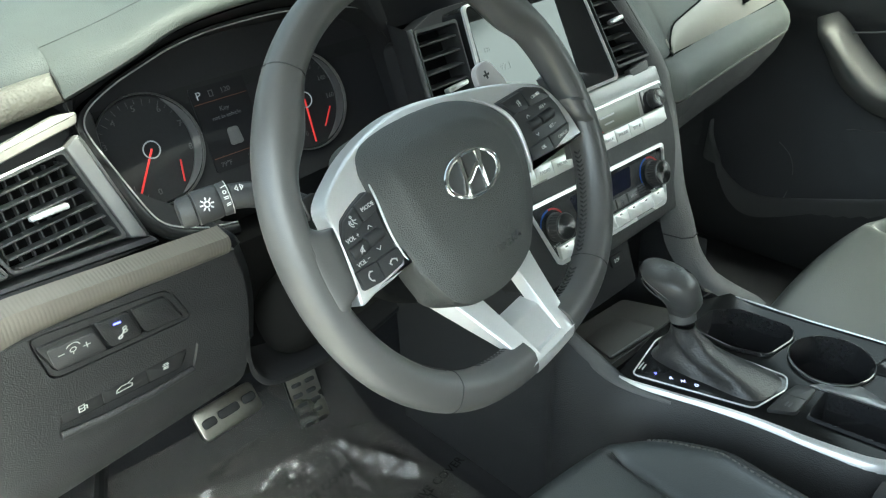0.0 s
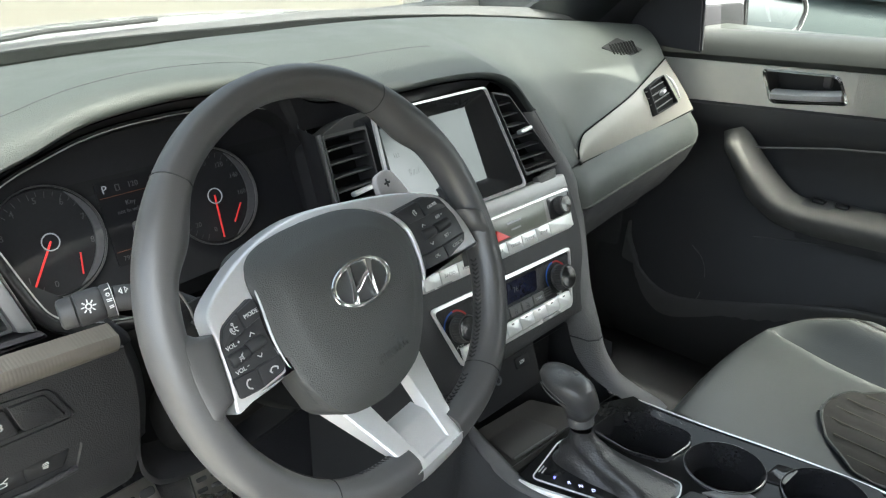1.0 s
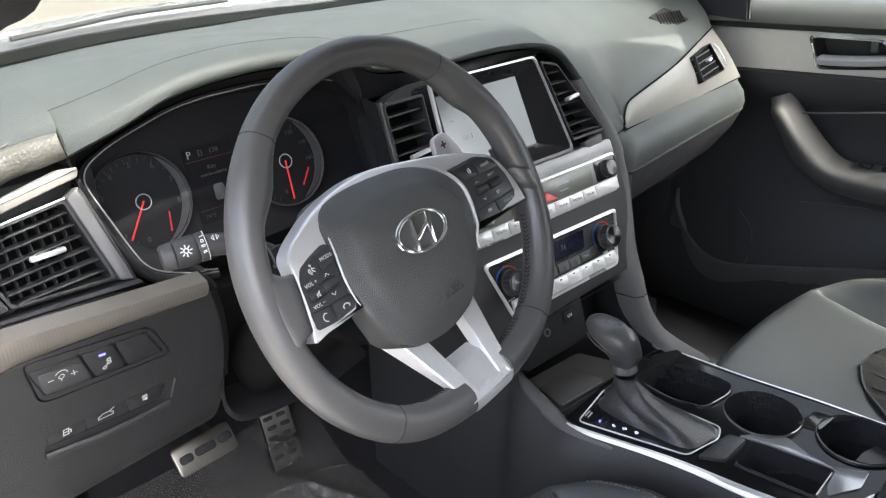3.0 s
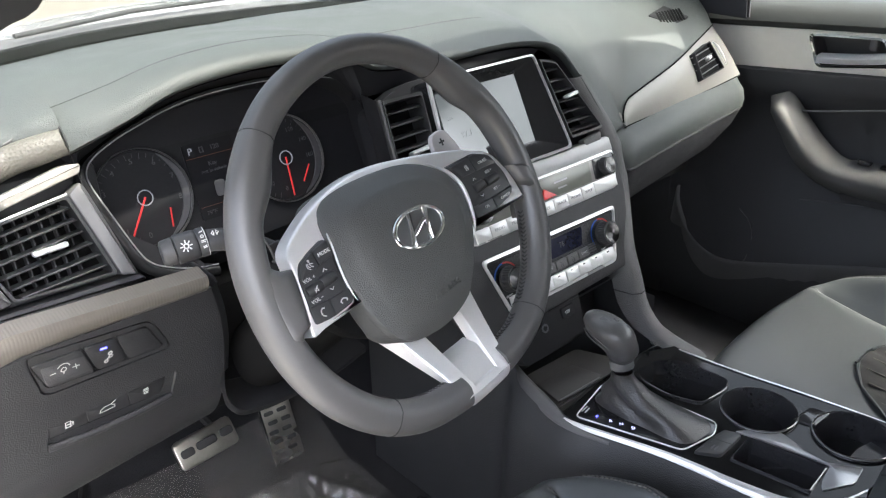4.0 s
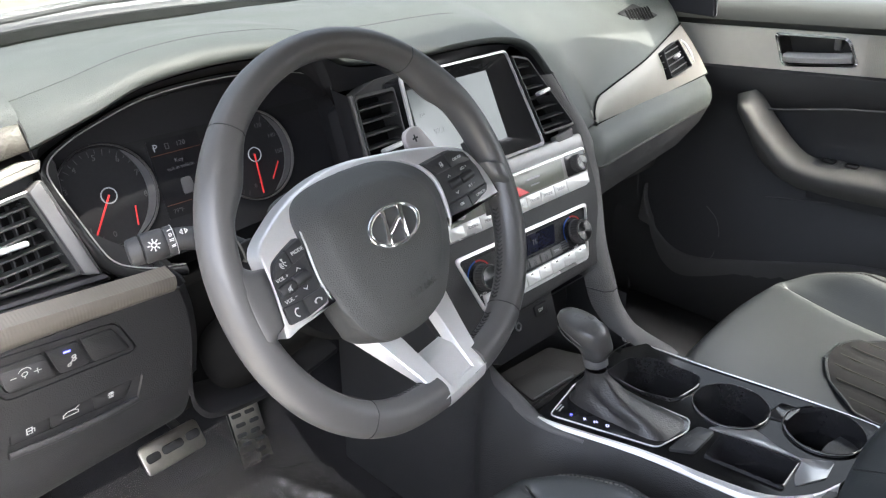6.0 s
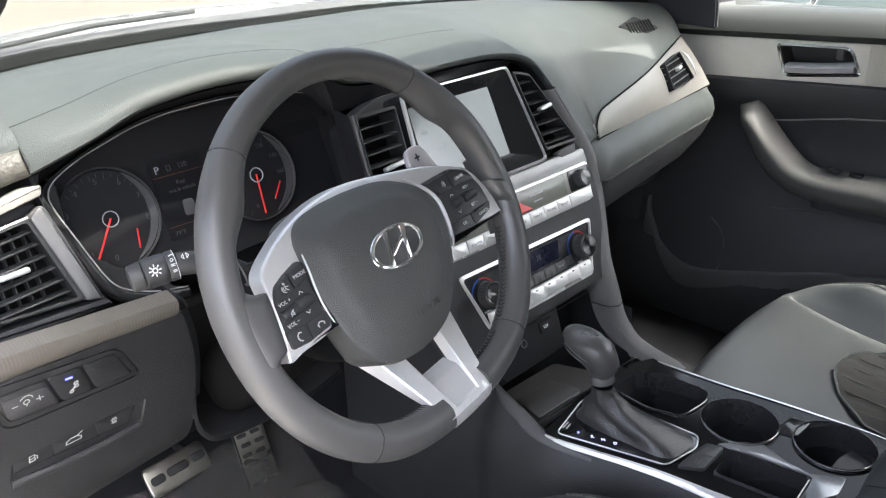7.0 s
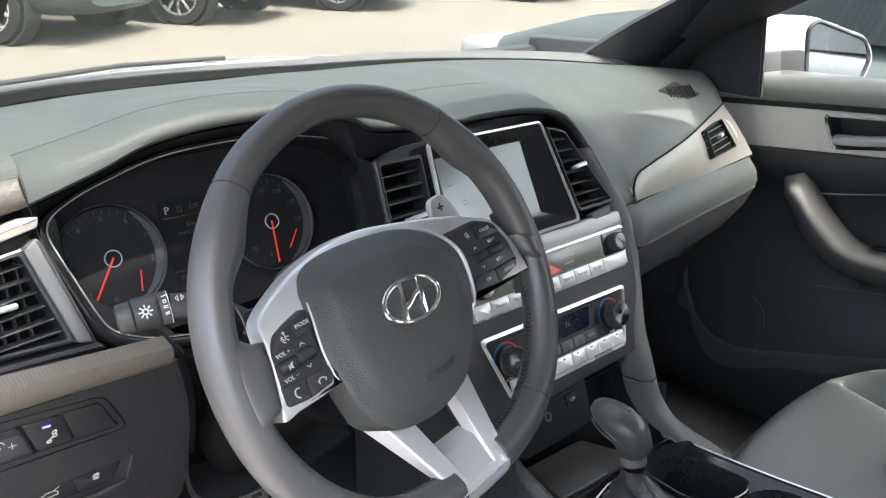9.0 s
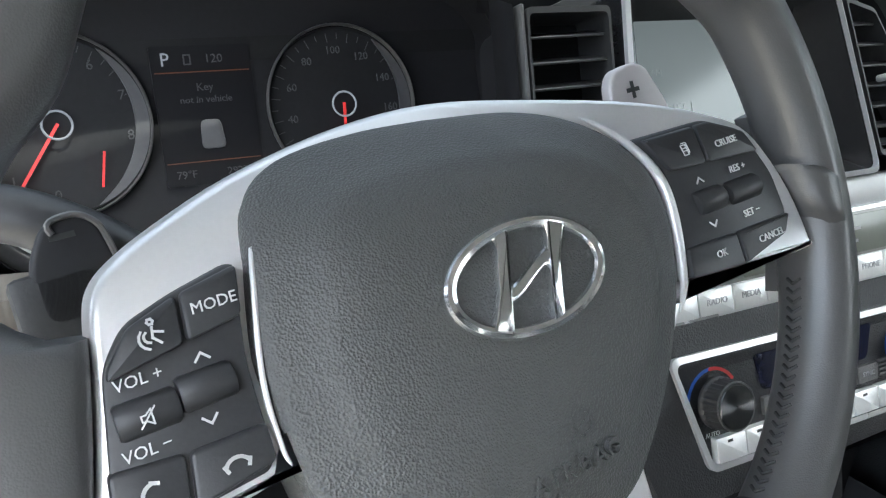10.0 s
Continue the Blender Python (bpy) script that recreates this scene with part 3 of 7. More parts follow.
part("icon", strokes([[(-0.0055, -0.0535), (-0.0050, -0.0500), (-0.0005, -0.0475), (0.0060, -0.0480), (0.0100, -0.0510), (0.0100, -0.0545), (-0.0055, -0.0535)], [(0.0060, -0.0480), (0.0110, -0.0450)]], 0.0009), M_WHITE, bank2, m=KM @ ZL)
part("icon", strokes([[(0.0420, -0.0535), (0.0475, -0.0538)], [(0.0428, -0.0515), (0.0465, -0.0517)], [(0.0430, -0.0560), (0.0470, -0.0568)], [(0.0430, -0.0580), (0.0470, -0.0590)]], 0.0012), M_WHITE, bank2, m=KM @ ZL)


# ---- air vents ----
M_SLAT = mat("vent_slat_black", (0.040, 0.040, 0.041), 0.33, var=0.1)


def air_vent(name, m, outline, slats, label, depth=0.03, tab=None, frame_mat=None, vanes=0, tilt=18, base=0.0, slat_mat=None, chord=0.014):
    """A louvred outlet in the frame m: outline in its plane, slats as (x0, x1, y) lines."""
    t = thing(name, m @ Vector((outline[0][0], outline[0][1], 0)), label, "air vent", "dashboard air vents")
    r = rounded(outline, 0.004)
    cx, cy = sum(p[0] for p in r) / len(r), sum(p[1] for p in r) / len(r)
    inn = [(cx + (p[0] - cx) * 0.94, cy + (p[1] - cy) * 0.94) for p in r]
    part("frame", loft([[(p[0], p[1], base) for p in r], [(p[0], p[1], 0.003) for p in r], [(p[0], p[1], 0.003) for p in inn], [(p[0], p[1], -depth) for p in inn]], close_u=True), frame_mat or M_BLACK, t, m=m)
    # Near-black plate stands in for the shade inside the duct.
    part("duct", prism(r, -depth - 0.002, -depth, 0), M_SEAL_SHADE, t, m=m)
    for x0, x1, y0, y1 in slats:
        bm = box(0, 0, 0, math.hypot(x1 - x0, y1 - y0), 0.0017, chord, 0.0005, 1, Matrix.Rotation(radians(tilt), 4, "X"))
        part("slat", bm, slat_mat or M_SLAT, t, m=m @ Matrix.Translation(((x0 + x1) / 2, (y0 + y1) / 2, max(-0.008, -depth))) @ Matrix.Rotation(math.atan2(y1 - y0, x1 - x0), 4, "Z"))
    for i in range(vanes):
        x = outline[0][0] + (outline[1][0] - outline[0][0]) * (i + 0.6) / vanes
        ys = [p[1] for p in outline]
        part("vane", box(x, (min(ys) + max(ys)) / 2, -0.02, 0.0014, (max(ys) - min(ys)) * 0.8, 0.012), M_BUTTON, t, m=m)
    if tab:
        x, y, w, a = tab
        part("tab", box(0, 0, 0, w, 0.0055, 0.010, 0.0018, 2), M_SATIN, t, "satin silver slider tab", m=m @ Matrix.Translation((x, y, 0.001)) @ Matrix.Rotation(radians(a), 4, "Z"))
    return t


M_BAR = mat("satin_grey_bar", (0.13, 0.128, 0.125), 0.42, metal=0.3, var=0.05)
VM = plane_frame((-0.5668, 0.2569, 0.9214), 0.3)
SL = [(-0.0408, 0.0261, 0.0283, 0.0356), (-0.0443, 0.0150, 0.0308, 0.0227), (-0.0487, 0.0016, 0.0334, 0.0102), (-0.0527, -0.0111, 0.0380, -0.0035), (-0.0564, -0.0226, 0.0418, -0.0166), (-0.0522, -0.0326, 0.0444, -0.0290)]
left_vent = air_vent("air_vent", VM, [(-0.072, 0.0335), (0.0288, 0.0474), (0.0516, -0.0404), (-0.046, -0.0366)],
                     [(max(a - 0.012, -0.068 + 0.006 * k), c, b - 0.0014, d) for k, (a, b, c, d) in enumerate(SL)], "black louvred driver side air vent with silver tab", tab=(-0.001, 0.0018, 0.033, 2), vanes=9, tilt=8)
# Highlight on the frame's upper chamfer, drawn as a thin satin tube.
part("upper_highlight", tube([VM @ Vector(p) for p in ((-0.072, 0.0345, 0.003), (-0.02, 0.0418, 0.003), (0.0288, 0.0484, 0.003))], 0.0012, 6), M_SATIN, left_vent, "thin satin edge")
part("vent_side_bar", prism(rounded([(0.0295, 0.0474), (0.0429, 0.0566), (0.0465, 0.0501), (0.0701, -0.0475), (0.0535, -0.0435)], 0.003), -0.02, 0.006, 0.003), M_BAR, dashboard, "satin grey bar beside the vent", m=VM)
part("vent_side_bar", prism(rounded([(-0.100, 0.030), (-0.0735, 0.0335), (-0.048, -0.0366), (-0.075, -0.040)], 0.003), -0.02, 0.006, 0.003), M_BAR, dashboard, "satin grey bar beside the vent", m=VM)
part("vent_top_trim", prism(rounded([(-0.16, 0.030), (-0.0337, 0.0481), (0.0466, 0.0645), (0.0496, 0.0740), (0.0325, 0.076), (-0.0294, 0.0616), (-0.16, 0.038)], 0.003), -0.012, 0.005, 0.003), M_TRIM, dashboard, "champagne trim above the vent", m=VM)
part("vent_fascia", prism([(-0.20, 0.05), (0.045, 0.06), (0.075, -0.055), (-0.20, -0.055)], -0.045, -0.034, 0), M_BLACK, dashboard, m=VM)
part("vent_lip", prism(rounded([(-0.20, -0.040), (0.072, -0.0475), (0.078, -0.056), (-0.20, -0.058)], 0.003), -0.03, 0.002, 0.003), M_VOID, dashboard, m=VM)
part("vent_hood", loft([[VM @ Vector(p) for p in ((-0.18, 0.030, 0.002), (0.046, 0.064, 0.002))], [VM @ Vector(p) for p in ((-0.18, 0.028, -0.05), (0.046, 0.062, -0.05))]]), M_BLACK, dashboard)

# ---- instrument cluster ----
CM = plane_frame((-0.351, 0.3328, 0.918), 0.36)
cluster = thing("instrument_cluster", (-0.351, 0.36, 0.85), "black instrument cluster with two chrome-ringed dials and red needles", "instrument cluster")
M_DIAL = mat("dial_black", (0.019, 0.019, 0.021), 0.55, spec=0.2, var=0.1)
face = rounded([(-0.150, 0.060), (-0.110, 0.095), (0.02, 0.128), (0.15, 0.126), (0.215, 0.105), (0.262, 0.062), (0.270, -0.07), (-0.11, -0.09)], 0.02)
part("face", prism(face, -0.012, -0.006), M_DIAL, cluster, m=CM)
rim_in = catmull([(-0.0500, -0.0925), (-0.0798, -0.0869), (-0.1061, -0.0766), (-0.1207, -0.0665), (-0.1301, -0.0494), (-0.1443, -0.0044), (-0.1532, 0.0255), (-0.1539, 0.0408), (-0.144, 0.0532), (-0.1179, 0.0661), (-0.087, 0.0761), (-0.0519, 0.0859), (-0.0168, 0.0914), (0.0187, 0.0934), (0.07, 0.0935), (0.13, 0.0875), (0.180, 0.074), (0.2055, 0.050), (0.2065, 0.0207), (0.208, -0.030), (0.208, -0.09)], 5)
rim_out = []
for i, p in enumerate(rim_in):
    a, b = rim_in[max(0, i - 1)], rim_in[min(len(rim_in) - 1, i + 1)]
    t = (b - a).normalized()
    u = i / (len(rim_in) - 1)
    w = 0.0135 if u < 0.30 else 0.0135 - 0.0085 * min(1, (u - 0.30) / 0.12)
    if u > 0.80:
        w = 0.005 + 0.011 * min(1, (u - 0.80) / 0.08)
    rim_out.append(p + Vector((-t.y, t.x)) * w)
part("bezel", loft([[(p[0], p[1], 0.030) for p in rim_out], [(p[0], p[1], 0.043) for p in rim_out], [(*(p.lerp(q, 0.35)), 0.0475) for p, q in zip(rim_out, rim_in)], [(*(p.lerp(q, 0.75)), 0.0465) for p, q in zip(rim_out, rim_in)], [(p[0], p[1], 0.0430) for p in rim_in], [(p[0], p[1], 0.038) for p in rim_in]]), M_PIANO, cluster, "gloss black bezel", m=CM, smooth=60)
# Painted highlight: a grey tube along the gloss bezel.
part("bezel_highlight", tube([(p[0], p[1], 0.0435) for p in rim_in], 0.0009, 6), M_SHELF, cluster, "thin grey tube drawing the bezel highlight", m=CM)
part("well_wall", loft([[(p[0], p[1], 0.040) for p in rim_in], [(p[0] * 0.99, p[1] * 0.99, -0.008) for p in rim_in]]), M_DIAL, cluster, m=CM, smooth=70)
inner = [CM @ Vector((p[0], p[1], 0.034)) for p in rim_out]
# binnacle wall between the brow and the bezel
nbw = len(BROW)
outer = []
for i in range(len(inner)):
    t = max(0.0, (i - 25) / (len(inner) - 26))
    outer.append(BROW[min(nbw - 1, int(t * 30))] + Vector((0, 0.008, -0.011)))
for i in range(25):
    outer[i] = outer[25].lerp(inner[i], 0.25 + 0.6 * (25 - i) / 25) + Vector((0, 0.02, 0))
part("binnacle_wall", loft([outer, [o.lerp(i_, 0.5) + Vector((0, 0, 0.004)) for o, i_ in zip(outer, inner)], inner]), M_DIAL, cluster, "matt black hood lining", smooth=70)
M_CRES = mat("grey_dial_crescent", (0.085, 0.085, 0.09), 0.5, var=0.1)
DIALS = ((-0.0909, 0.0545), (0.0925, 0.0535))
for cx, r in DIALS:
    part("dial_ring", ring(r, r * 1.03, 0.0009, 0.003, 64, cx, 0, 0.000), M_BAR, cluster, "thin satin ring", m=CM)
    part("dial_face", lathe([(0.0, -0.005), (r * 0.98, -0.005), (r * 0.985, -0.004), (r, -0.001)], 48), M_DIAL, cluster, m=CM @ Matrix.Translation((cx, 0, 0)))
    part("needle_hub", ring(0.0085, 0.0085, 0.0007, 0.001, 32, cx, 0, 0.002), M_LIT, cluster, m=CM)
    part("scale_marks", strokes([[(cx + math.cos(a) * r * 0.93, math.sin(a) * r * 0.93), (cx + math.cos(a) * r * (0.86 if k % 2 else 0.82), math.sin(a) * r * (0.86 if k % 2 else 0.82))] for k in range(25) for a in [radians(247 - k * 9.4)]], 0.0005), M_GLOW, cluster, m=CM @ Matrix.Translation((0, 0, -0.0045)))
for cx, r in DIALS:
    cr = [(cx + math.cos(a) * (r - 0.001), math.sin(a) * (r - 0.001)) for a in [radians(58 - 130 * k / 24) for k in range(25)]]
    cr += [(cx + math.cos(a) * (r - 0.001 - 0.0085 * math.sin(math.pi * (1 - k / 24)) ** 0.7), math.sin(a) * (r - 0.001 - 0.0085 * math.sin(math.pi * (1 - k / 24)) ** 0.7)) for k, a in [(k, radians(-72 + 130 * k / 24)) for k in range(1, 24)]]
    part("dial_crescent", prism(cr, -0.0045, -0.002, 0), M_CRES, cluster, "grey crescent inside the ring", m=CM)
for k in range(9):
    a = radians(263 - k * 34.4)
    writing("number", str(k), 0.009, M_GLOW, cluster, CM @ Matrix.Translation((-0.0909 + math.cos(a) * 0.0425, math.sin(a) * 0.0425, -0.004)))
for k, s in enumerate(("0", "20", "40", "60", "80", "100", "120", "140", "160")):
    a = radians(258 - k * 33)
    writing("number", s, 0.0075, M_GLOW, cluster, CM @ Matrix.Translation((0.0925 + math.cos(a) * 0.037, math.sin(a) * 0.038, -0.004)))
for (x0, y0), (x1, y1), w in (((-0.0909, 0), (-0.1196, -0.042), 0.0018), ((-0.0670, -0.0185), (-0.0705, -0.0390), 0.0014), ((0.0925, 0), (0.0895, -0.047), 0.0018), ((0.121, -0.016), (0.108, -0.034), 0.0014)):
    part("needle", strokes([[(x0, y0), (x1, y1)]], w, 0.001), M_RED, cluster, "glowing red needle", m=CM @ Matrix.Translation((0, 0, 0.001)))
part("display", prism(rounded([(-0.032, 0.045), (0.032, 0.045), (0.032, -0.045), (-0.032, -0.045)], 0.002), -0.006, -0.004), mat("dim_display", (0.010, 0.010, 0.012), 0.5, spec=0.2, var=0), cluster, "dim centre information display", m=CM)
ZD = Matrix.Translation((0, 0, -0.0036))
writing("legend", "P", 0.012, M_LIT, cluster, CM @ ZD @ Matrix.Translation((-0.023, 0.036, 0)))
writing("legend", "120", 0.008, M_GLOW, cluster, CM @ ZD @ Matrix.Translation((0.008, 0.036, 0)))
writing("legend", "Key", 0.007, M_GLOW, cluster, CM @ ZD @ Matrix.Translation((0, 0.018, 0)))
writing("legend", "not in vehicle", 0.0062, M_GLOW, cluster, CM @ ZD @ Matrix.Translation((0, 0.010, 0)))
writing("legend", "79\u00b0F", 0.007, M_GLOW, cluster, CM @ ZD @ Matrix.Translation((-0.019, -0.038, 0)))
writing("legend", "29274", 0.007, M_GLOW, cluster, CM @ ZD @ Matrix.Translation((0.016, -0.038, 0)))
M_AMBER = mat("amber_line", (0.09, 0.035, 0.014), 0.5, var=0, emit=(1, 0.3, 0.1), estr=0.004)
for dv in (0.028, -0.030):
    part("divider", strokes([[(-0.03, dv), (0.03, dv)]], 0.0007), M_AMBER, cluster, m=CM @ ZD)
part("car_icon", prism(rounded([(-0.006, -0.003), (0.007, -0.003), (0.009, -0.022), (-0.007, -0.022)], 0.004), -0.0035, -0.0025, 0.0008), M_CRES, cluster, m=CM)
part("fuel_icon", strokes([[(-0.011, 0.033), (-0.011, 0.039), (-0.007, 0.039), (-0.007, 0.033), (-0.011, 0.033)]], 0.0009), M_GLOW, cluster, m=CM @ ZD)

# ---- centre stack ----
SM = plane_frame((0, 0.1692, 0.8938), 0.42)


def sl(x, z):
    """A point of the stack's face from its width and height in the place."""
    return (x, (z - 0.8938) * 1.0846)


part("stack_fascia", prism(rounded([sl(-0.185, 0.995), sl(-0.13, 1.014), sl(0.10, 1.018), sl(0.135, 0.985), sl(0.183, 0.868), sl(-0.195, 0.868)], 0.01), -0.07, -0.034, 0.002), M_DIAL, dashboard, m=SM)
part("vent_side_bar", prism(rounded([sl(-0.1965, 1.000), sl(-0.1938, 1.000), sl(-0.2008, 0.882), sl(-0.2035, 0.882)], 0.001)[::-1], -0.006, 0.003, 0.0015), M_BAR, dashboard, "satin grey bar beside the vent", m=SM)
part("brow_lining", loft([[p + Vector((0, 0.006, -0.011)) for p in BROW[30:]], [SM @ Vector((*sl(max(-0.190, p.x * 0.97), min(1.012, p.z - 0.012) if p.x < 0.1 else p.z - 0.004), -0.02 - 0.050 * min(1.0, max(0.0, (-0.07 - p.x) / 0.05)))) for p in BROW[30:]]]), M_DIAL, dashboard, "matt black hood lining")
screen = thing("infotainment_screen", SM @ Vector((-0.02, 0, 0)), "seven inch touchscreen in a satin silver frame showing a radio page", "screen")
so = rounded([sl(-0.124, 1.008), sl(0.066, 1.008), sl(0.092, 0.882), sl(-0.134, 0.882)], 0.008)
si = rounded([sl(-0.1212, 1.0055), sl(0.0640, 1.0055), sl(0.0890, 0.8855), sl(-0.1308, 0.8855)], 0.007)
part("bezel", loft([[(*p, 0.0035) for p in so], [(*p, 0.007) for p in so], [(*p, 0.0085) for p in si], [(*p, 0.004) for p in si]], close_u=True), M_SATIN, screen, "satin silver surround", m=SM)
part("housing", loft([[(*p, -0.03) for p in so], [(*p, 0.0035) for p in grown(so, -0.0004)], [(*p, 0.0045) for p in si], [(*p, -0.010) for p in si]], close_u=True), M_PIANO, screen, "gloss black housing", m=SM)
s2 = rounded([sl(-0.106, 0.991), sl(0.036, 0.991), sl(0.041, 0.905), sl(-0.108, 0.905)], 0.001)
part("recess", loft([[(*p, 0.003) for p in si], [(*p, -0.010) for p in s2]], close_u=True), M_PIANO, screen, "gloss black sloping surround", m=SM)
part("panel", prism(s2, -0.016, -0.0098), mat("lit_screen", (0.080, 0.086, 0.087), 0.12, var=0.0, emit=(0.80, 0.88, 0.87), estr=0.011), screen, "pale grey lit display", m=SM)
SZ = SM @ Matrix.Translation((0, 0, -0.0095))
M_FAINT = mat("faint_legend", (0.090, 0.096, 0.097), 0.12, var=0.0, emit=(0.84, 0.90, 0.89), estr=0.0135)
writing("legend", "97.1", 0.011, M_FAINT, screen, SZ @ Matrix.Translation((*sl(-0.072, 0.938), 0)))
writing("legend", "FM", 0.007, M_FAINT, screen, SZ @ Matrix.Translation((*sl(-0.092, 0.960), 0)))
air_vent("air_vent", SM, [sl(-0.193, 0.998), sl(-0.133, 0.998), sl(-0.139, 0.885), sl(-0.200, 0.885)], [(-0.196, -0.136, sl(0, z)[1], sl(0, z + 0.001)[1]) for z in (0.984, 0.970, 0.956, 0.942, 0.926, 0.912, 0.898)], "black louvred centre air vent beside the cluster", tab=(-0.160, sl(0, 0.936)[1], 0.030, 6))
air_vent("air_vent", SM, [sl(0.078, 1.000), sl(0.108, 0.992), sl(0.168, 0.893), sl(0.100, 0.893)], [(0.079 + k * 0.0034, 0.112 + k * 0.0098, sl(0, z)[1], sl(0, z)[1]) for k, z in enumerate((0.984, 0.970, 0.956, 0.942, 0.928, 0.914, 0.902))], "black louvred centre air vent on the passenger side", tab=(0.122, sl(0, 0.946)[1], 0.024, 6))
part("vent_thumbwheel", prism(rounded([sl(0.118, 0.886), sl(0.160, 0.890), sl(0.156, 0.878), sl(0.122, 0.876)], 0.003), -0.006, 0.004, 0.002), M_DARK, dashboard, m=SM)

# silver shelf above the radio
part("stack_shelf", prism(rounded([sl(-0.205, 0.884), sl(0.174, 0.880), sl(0.175, 0.858), sl(-0.200, 0.858)], 0.006), -0.06, 0.004, 0.003), M_SHELF, dashboard, "satin grey stack surround", m=SM, smooth=50)
_bar = [SM @ Vector((*sl(-0.2000 - 0.007 * k / 6, 1.000 - 0.118 * k / 6), 0.0)) for k in range(7)]
_far = [CM @ Vector((0.2150, 0.075 - 0.022 * k, 0.034)) for k in range(7)]
part("binnacle_side", loft([_far, [a.lerp(b, 0.35) + Vector((-0.010, 0, 0)) for a, b in zip(_far, _bar)], [a.lerp(b, 0.65) + Vector((-0.016, 0, 0)) for a, b in zip(_far, _bar)], _bar]), M_DIAL, dashboard, "dark wall between cluster and vent", smooth=70)
part("lower_surround", prism(rounded([sl(-0.200, 0.864), sl(0.181, 0.864), sl(0.180, 0.806), sl(0.150, 0.708), sl(-0.135, 0.700)], 0.012), -0.06, 0.003, 0.003), M_KNEE, dashboard, "dark grey stack surround", m=SM)
radio = thing("radio_panel", SM @ Vector((0, -0.06, 0)), "silver radio panel with key row, display and knurled knob", "radio")
ro = rounded([sl(-0.135, 0.862), sl(0.171, 0.862), sl(0.160, 0.812), sl(-0.128, 0.812)], 0.008)
part("frame", prism(ro, -0.004, 0.007, 0.002), M_SATIN, radio, "satin silver frame", m=SM)
part("face", prism(rounded([sl(-0.131, 0.859), sl(0.168, 0.859), sl(0.163, 0.830), sl(-0.127, 0.830)], 0.006), 0.0, 0.0078, 0.0006), mat("grey_champagne_face", (0.25, 0.245, 0.225), 0.42, metal=0.3, var=0.05), radio, m=SM)
part("knob_well", prism(rounded([sl(0.119, 0.8585), sl(0.1665, 0.8585), sl(0.162, 0.8315), sl(0.117, 0.8315)], 0.004), 0.0, 0.0086, 0.0004), M_PIANO, radio, "black recess round the knob", m=SM)
part("display", prism(rounded([sl(-0.055, 0.857), sl(0.112, 0.857), sl(0.109, 0.832), sl(-0.055, 0.832)], 0.002), 0.0, 0.0084, 0.0004), mat("grey_lcd", (0.20, 0.205, 0.175), 0.18, var=0.05), radio, "grey unlit LCD", m=SM)
ZR = SM @ Matrix.Translation((0, 0, 0.0088))
part("legend_bar", strokes([[(0.035, sl(0, 0.848)[1]), (0.060, sl(0, 0.848)[1])], [(0.040, sl(0, 0.840)[1]), (0.056, sl(0, 0.840)[1])]], 0.0022), M_GREYTXT, radio, m=ZR)
keys = [(-0.122, "", ), (-0.096, "RADIO"), (-0.066, "MEDIA"), (-0.036, ""), (-0.006, "SEEK"), (0.024, "TRACK"), (0.053, "PHONE"), (0.082, "SETUP"), (0.110, ""), (0.138, "")]
for i, (kx, cap) in enumerate(keys[:-1]):
    x1 = keys[i + 1][0] if i < len(keys) - 2 else 0.160
    part("key", prism(rounded([sl(kx, 0.8295), sl(x1 - 0.0008, 0.8295), sl(x1 - 0.0008, 0.8145), sl(kx, 0.8145)], 0.0012), 0.002, 0.0092, 0.001), M_SILVERBTN, radio, "silver key", m=SM)
    if cap:
        writing("legend", cap, 0.0058, M_GREYTXT, radio, SM @ Matrix.Translation((*sl((kx + x1) / 2, 0.822), 0.0094)))
hz = [sl(-0.004, 0.842), sl(0.030, 0.831), sl(-0.004, 0.826)]
hazard = part("hazard_button", prism(rounded([sl(0.012, 0.846), sl(0.034, 0.8325), sl(0.004, 0.8325)], 0.002), 0.0, 0.0100, 0.0008), M_REDPL, radio, "red hazard triangle button", m=SM)


def knob(parent, x, z, r, h, m, name="knob", rib=28):
    """A knurled rotary knob with a satin ring and a spun dark cap."""
    prof = [(r * 1.04, 0.0), (r * 1.04, h * 0.12), (r, h * 0.22), (r * 0.97, h * 0.9), (r * 0.9, h), (r * 0.2, h * 0.985), (0.0005, h * 0.985)]
    bm = lathe(prof, rib * 2)
    for v in bm.verts:
        a = math.atan2(v.co.y, v.co.x)
        q = math.hypot(v.co.x, v.co.y)
        if h * 0.2 < v.co.z < h * 0.95 and q > r * 0.8:
            s = 1 - 0.07 * (round(a / math.pi * rib) % 2)
            v.co.x *= s
            v.co.y *= s
    k = part(name, bm, M_BUTTON, parent, "black knurled knob", m=m @ Matrix.Translation((*sl(x, z), 0.007)), smooth=30)
    part("ring", ring(r * 0.95, r * 0.95, 0.0004, 0.0006, 40, 0, 0, h * 0.97), M_BAR, k, "satin ring", m=m @ Matrix.Translation((*sl(x, z), 0.007)))
    part("cap", lathe([(r * 0.86, 0), (r * 0.84, 0.0008), (0.0005, 0.0009)], 40), M_SPUN, k, "spun metal cap", m=m @ Matrix.Translation((*sl(x, z), 0.007 + h)))
    return k


M_SPUN = mat("spun_metal", (0.17, 0.17, 0.17), 0.24, metal=1.0, var=0.0)
_sb = M_SPUN.node_tree.nodes["Principled BSDF"]
_sb.inputs["Anisotropic"].default_value = 0.9
_tg = M_SPUN.node_tree.nodes.new("ShaderNodeTangent")
_tg.direction_type, _tg.axis = "RADIAL", "Y"
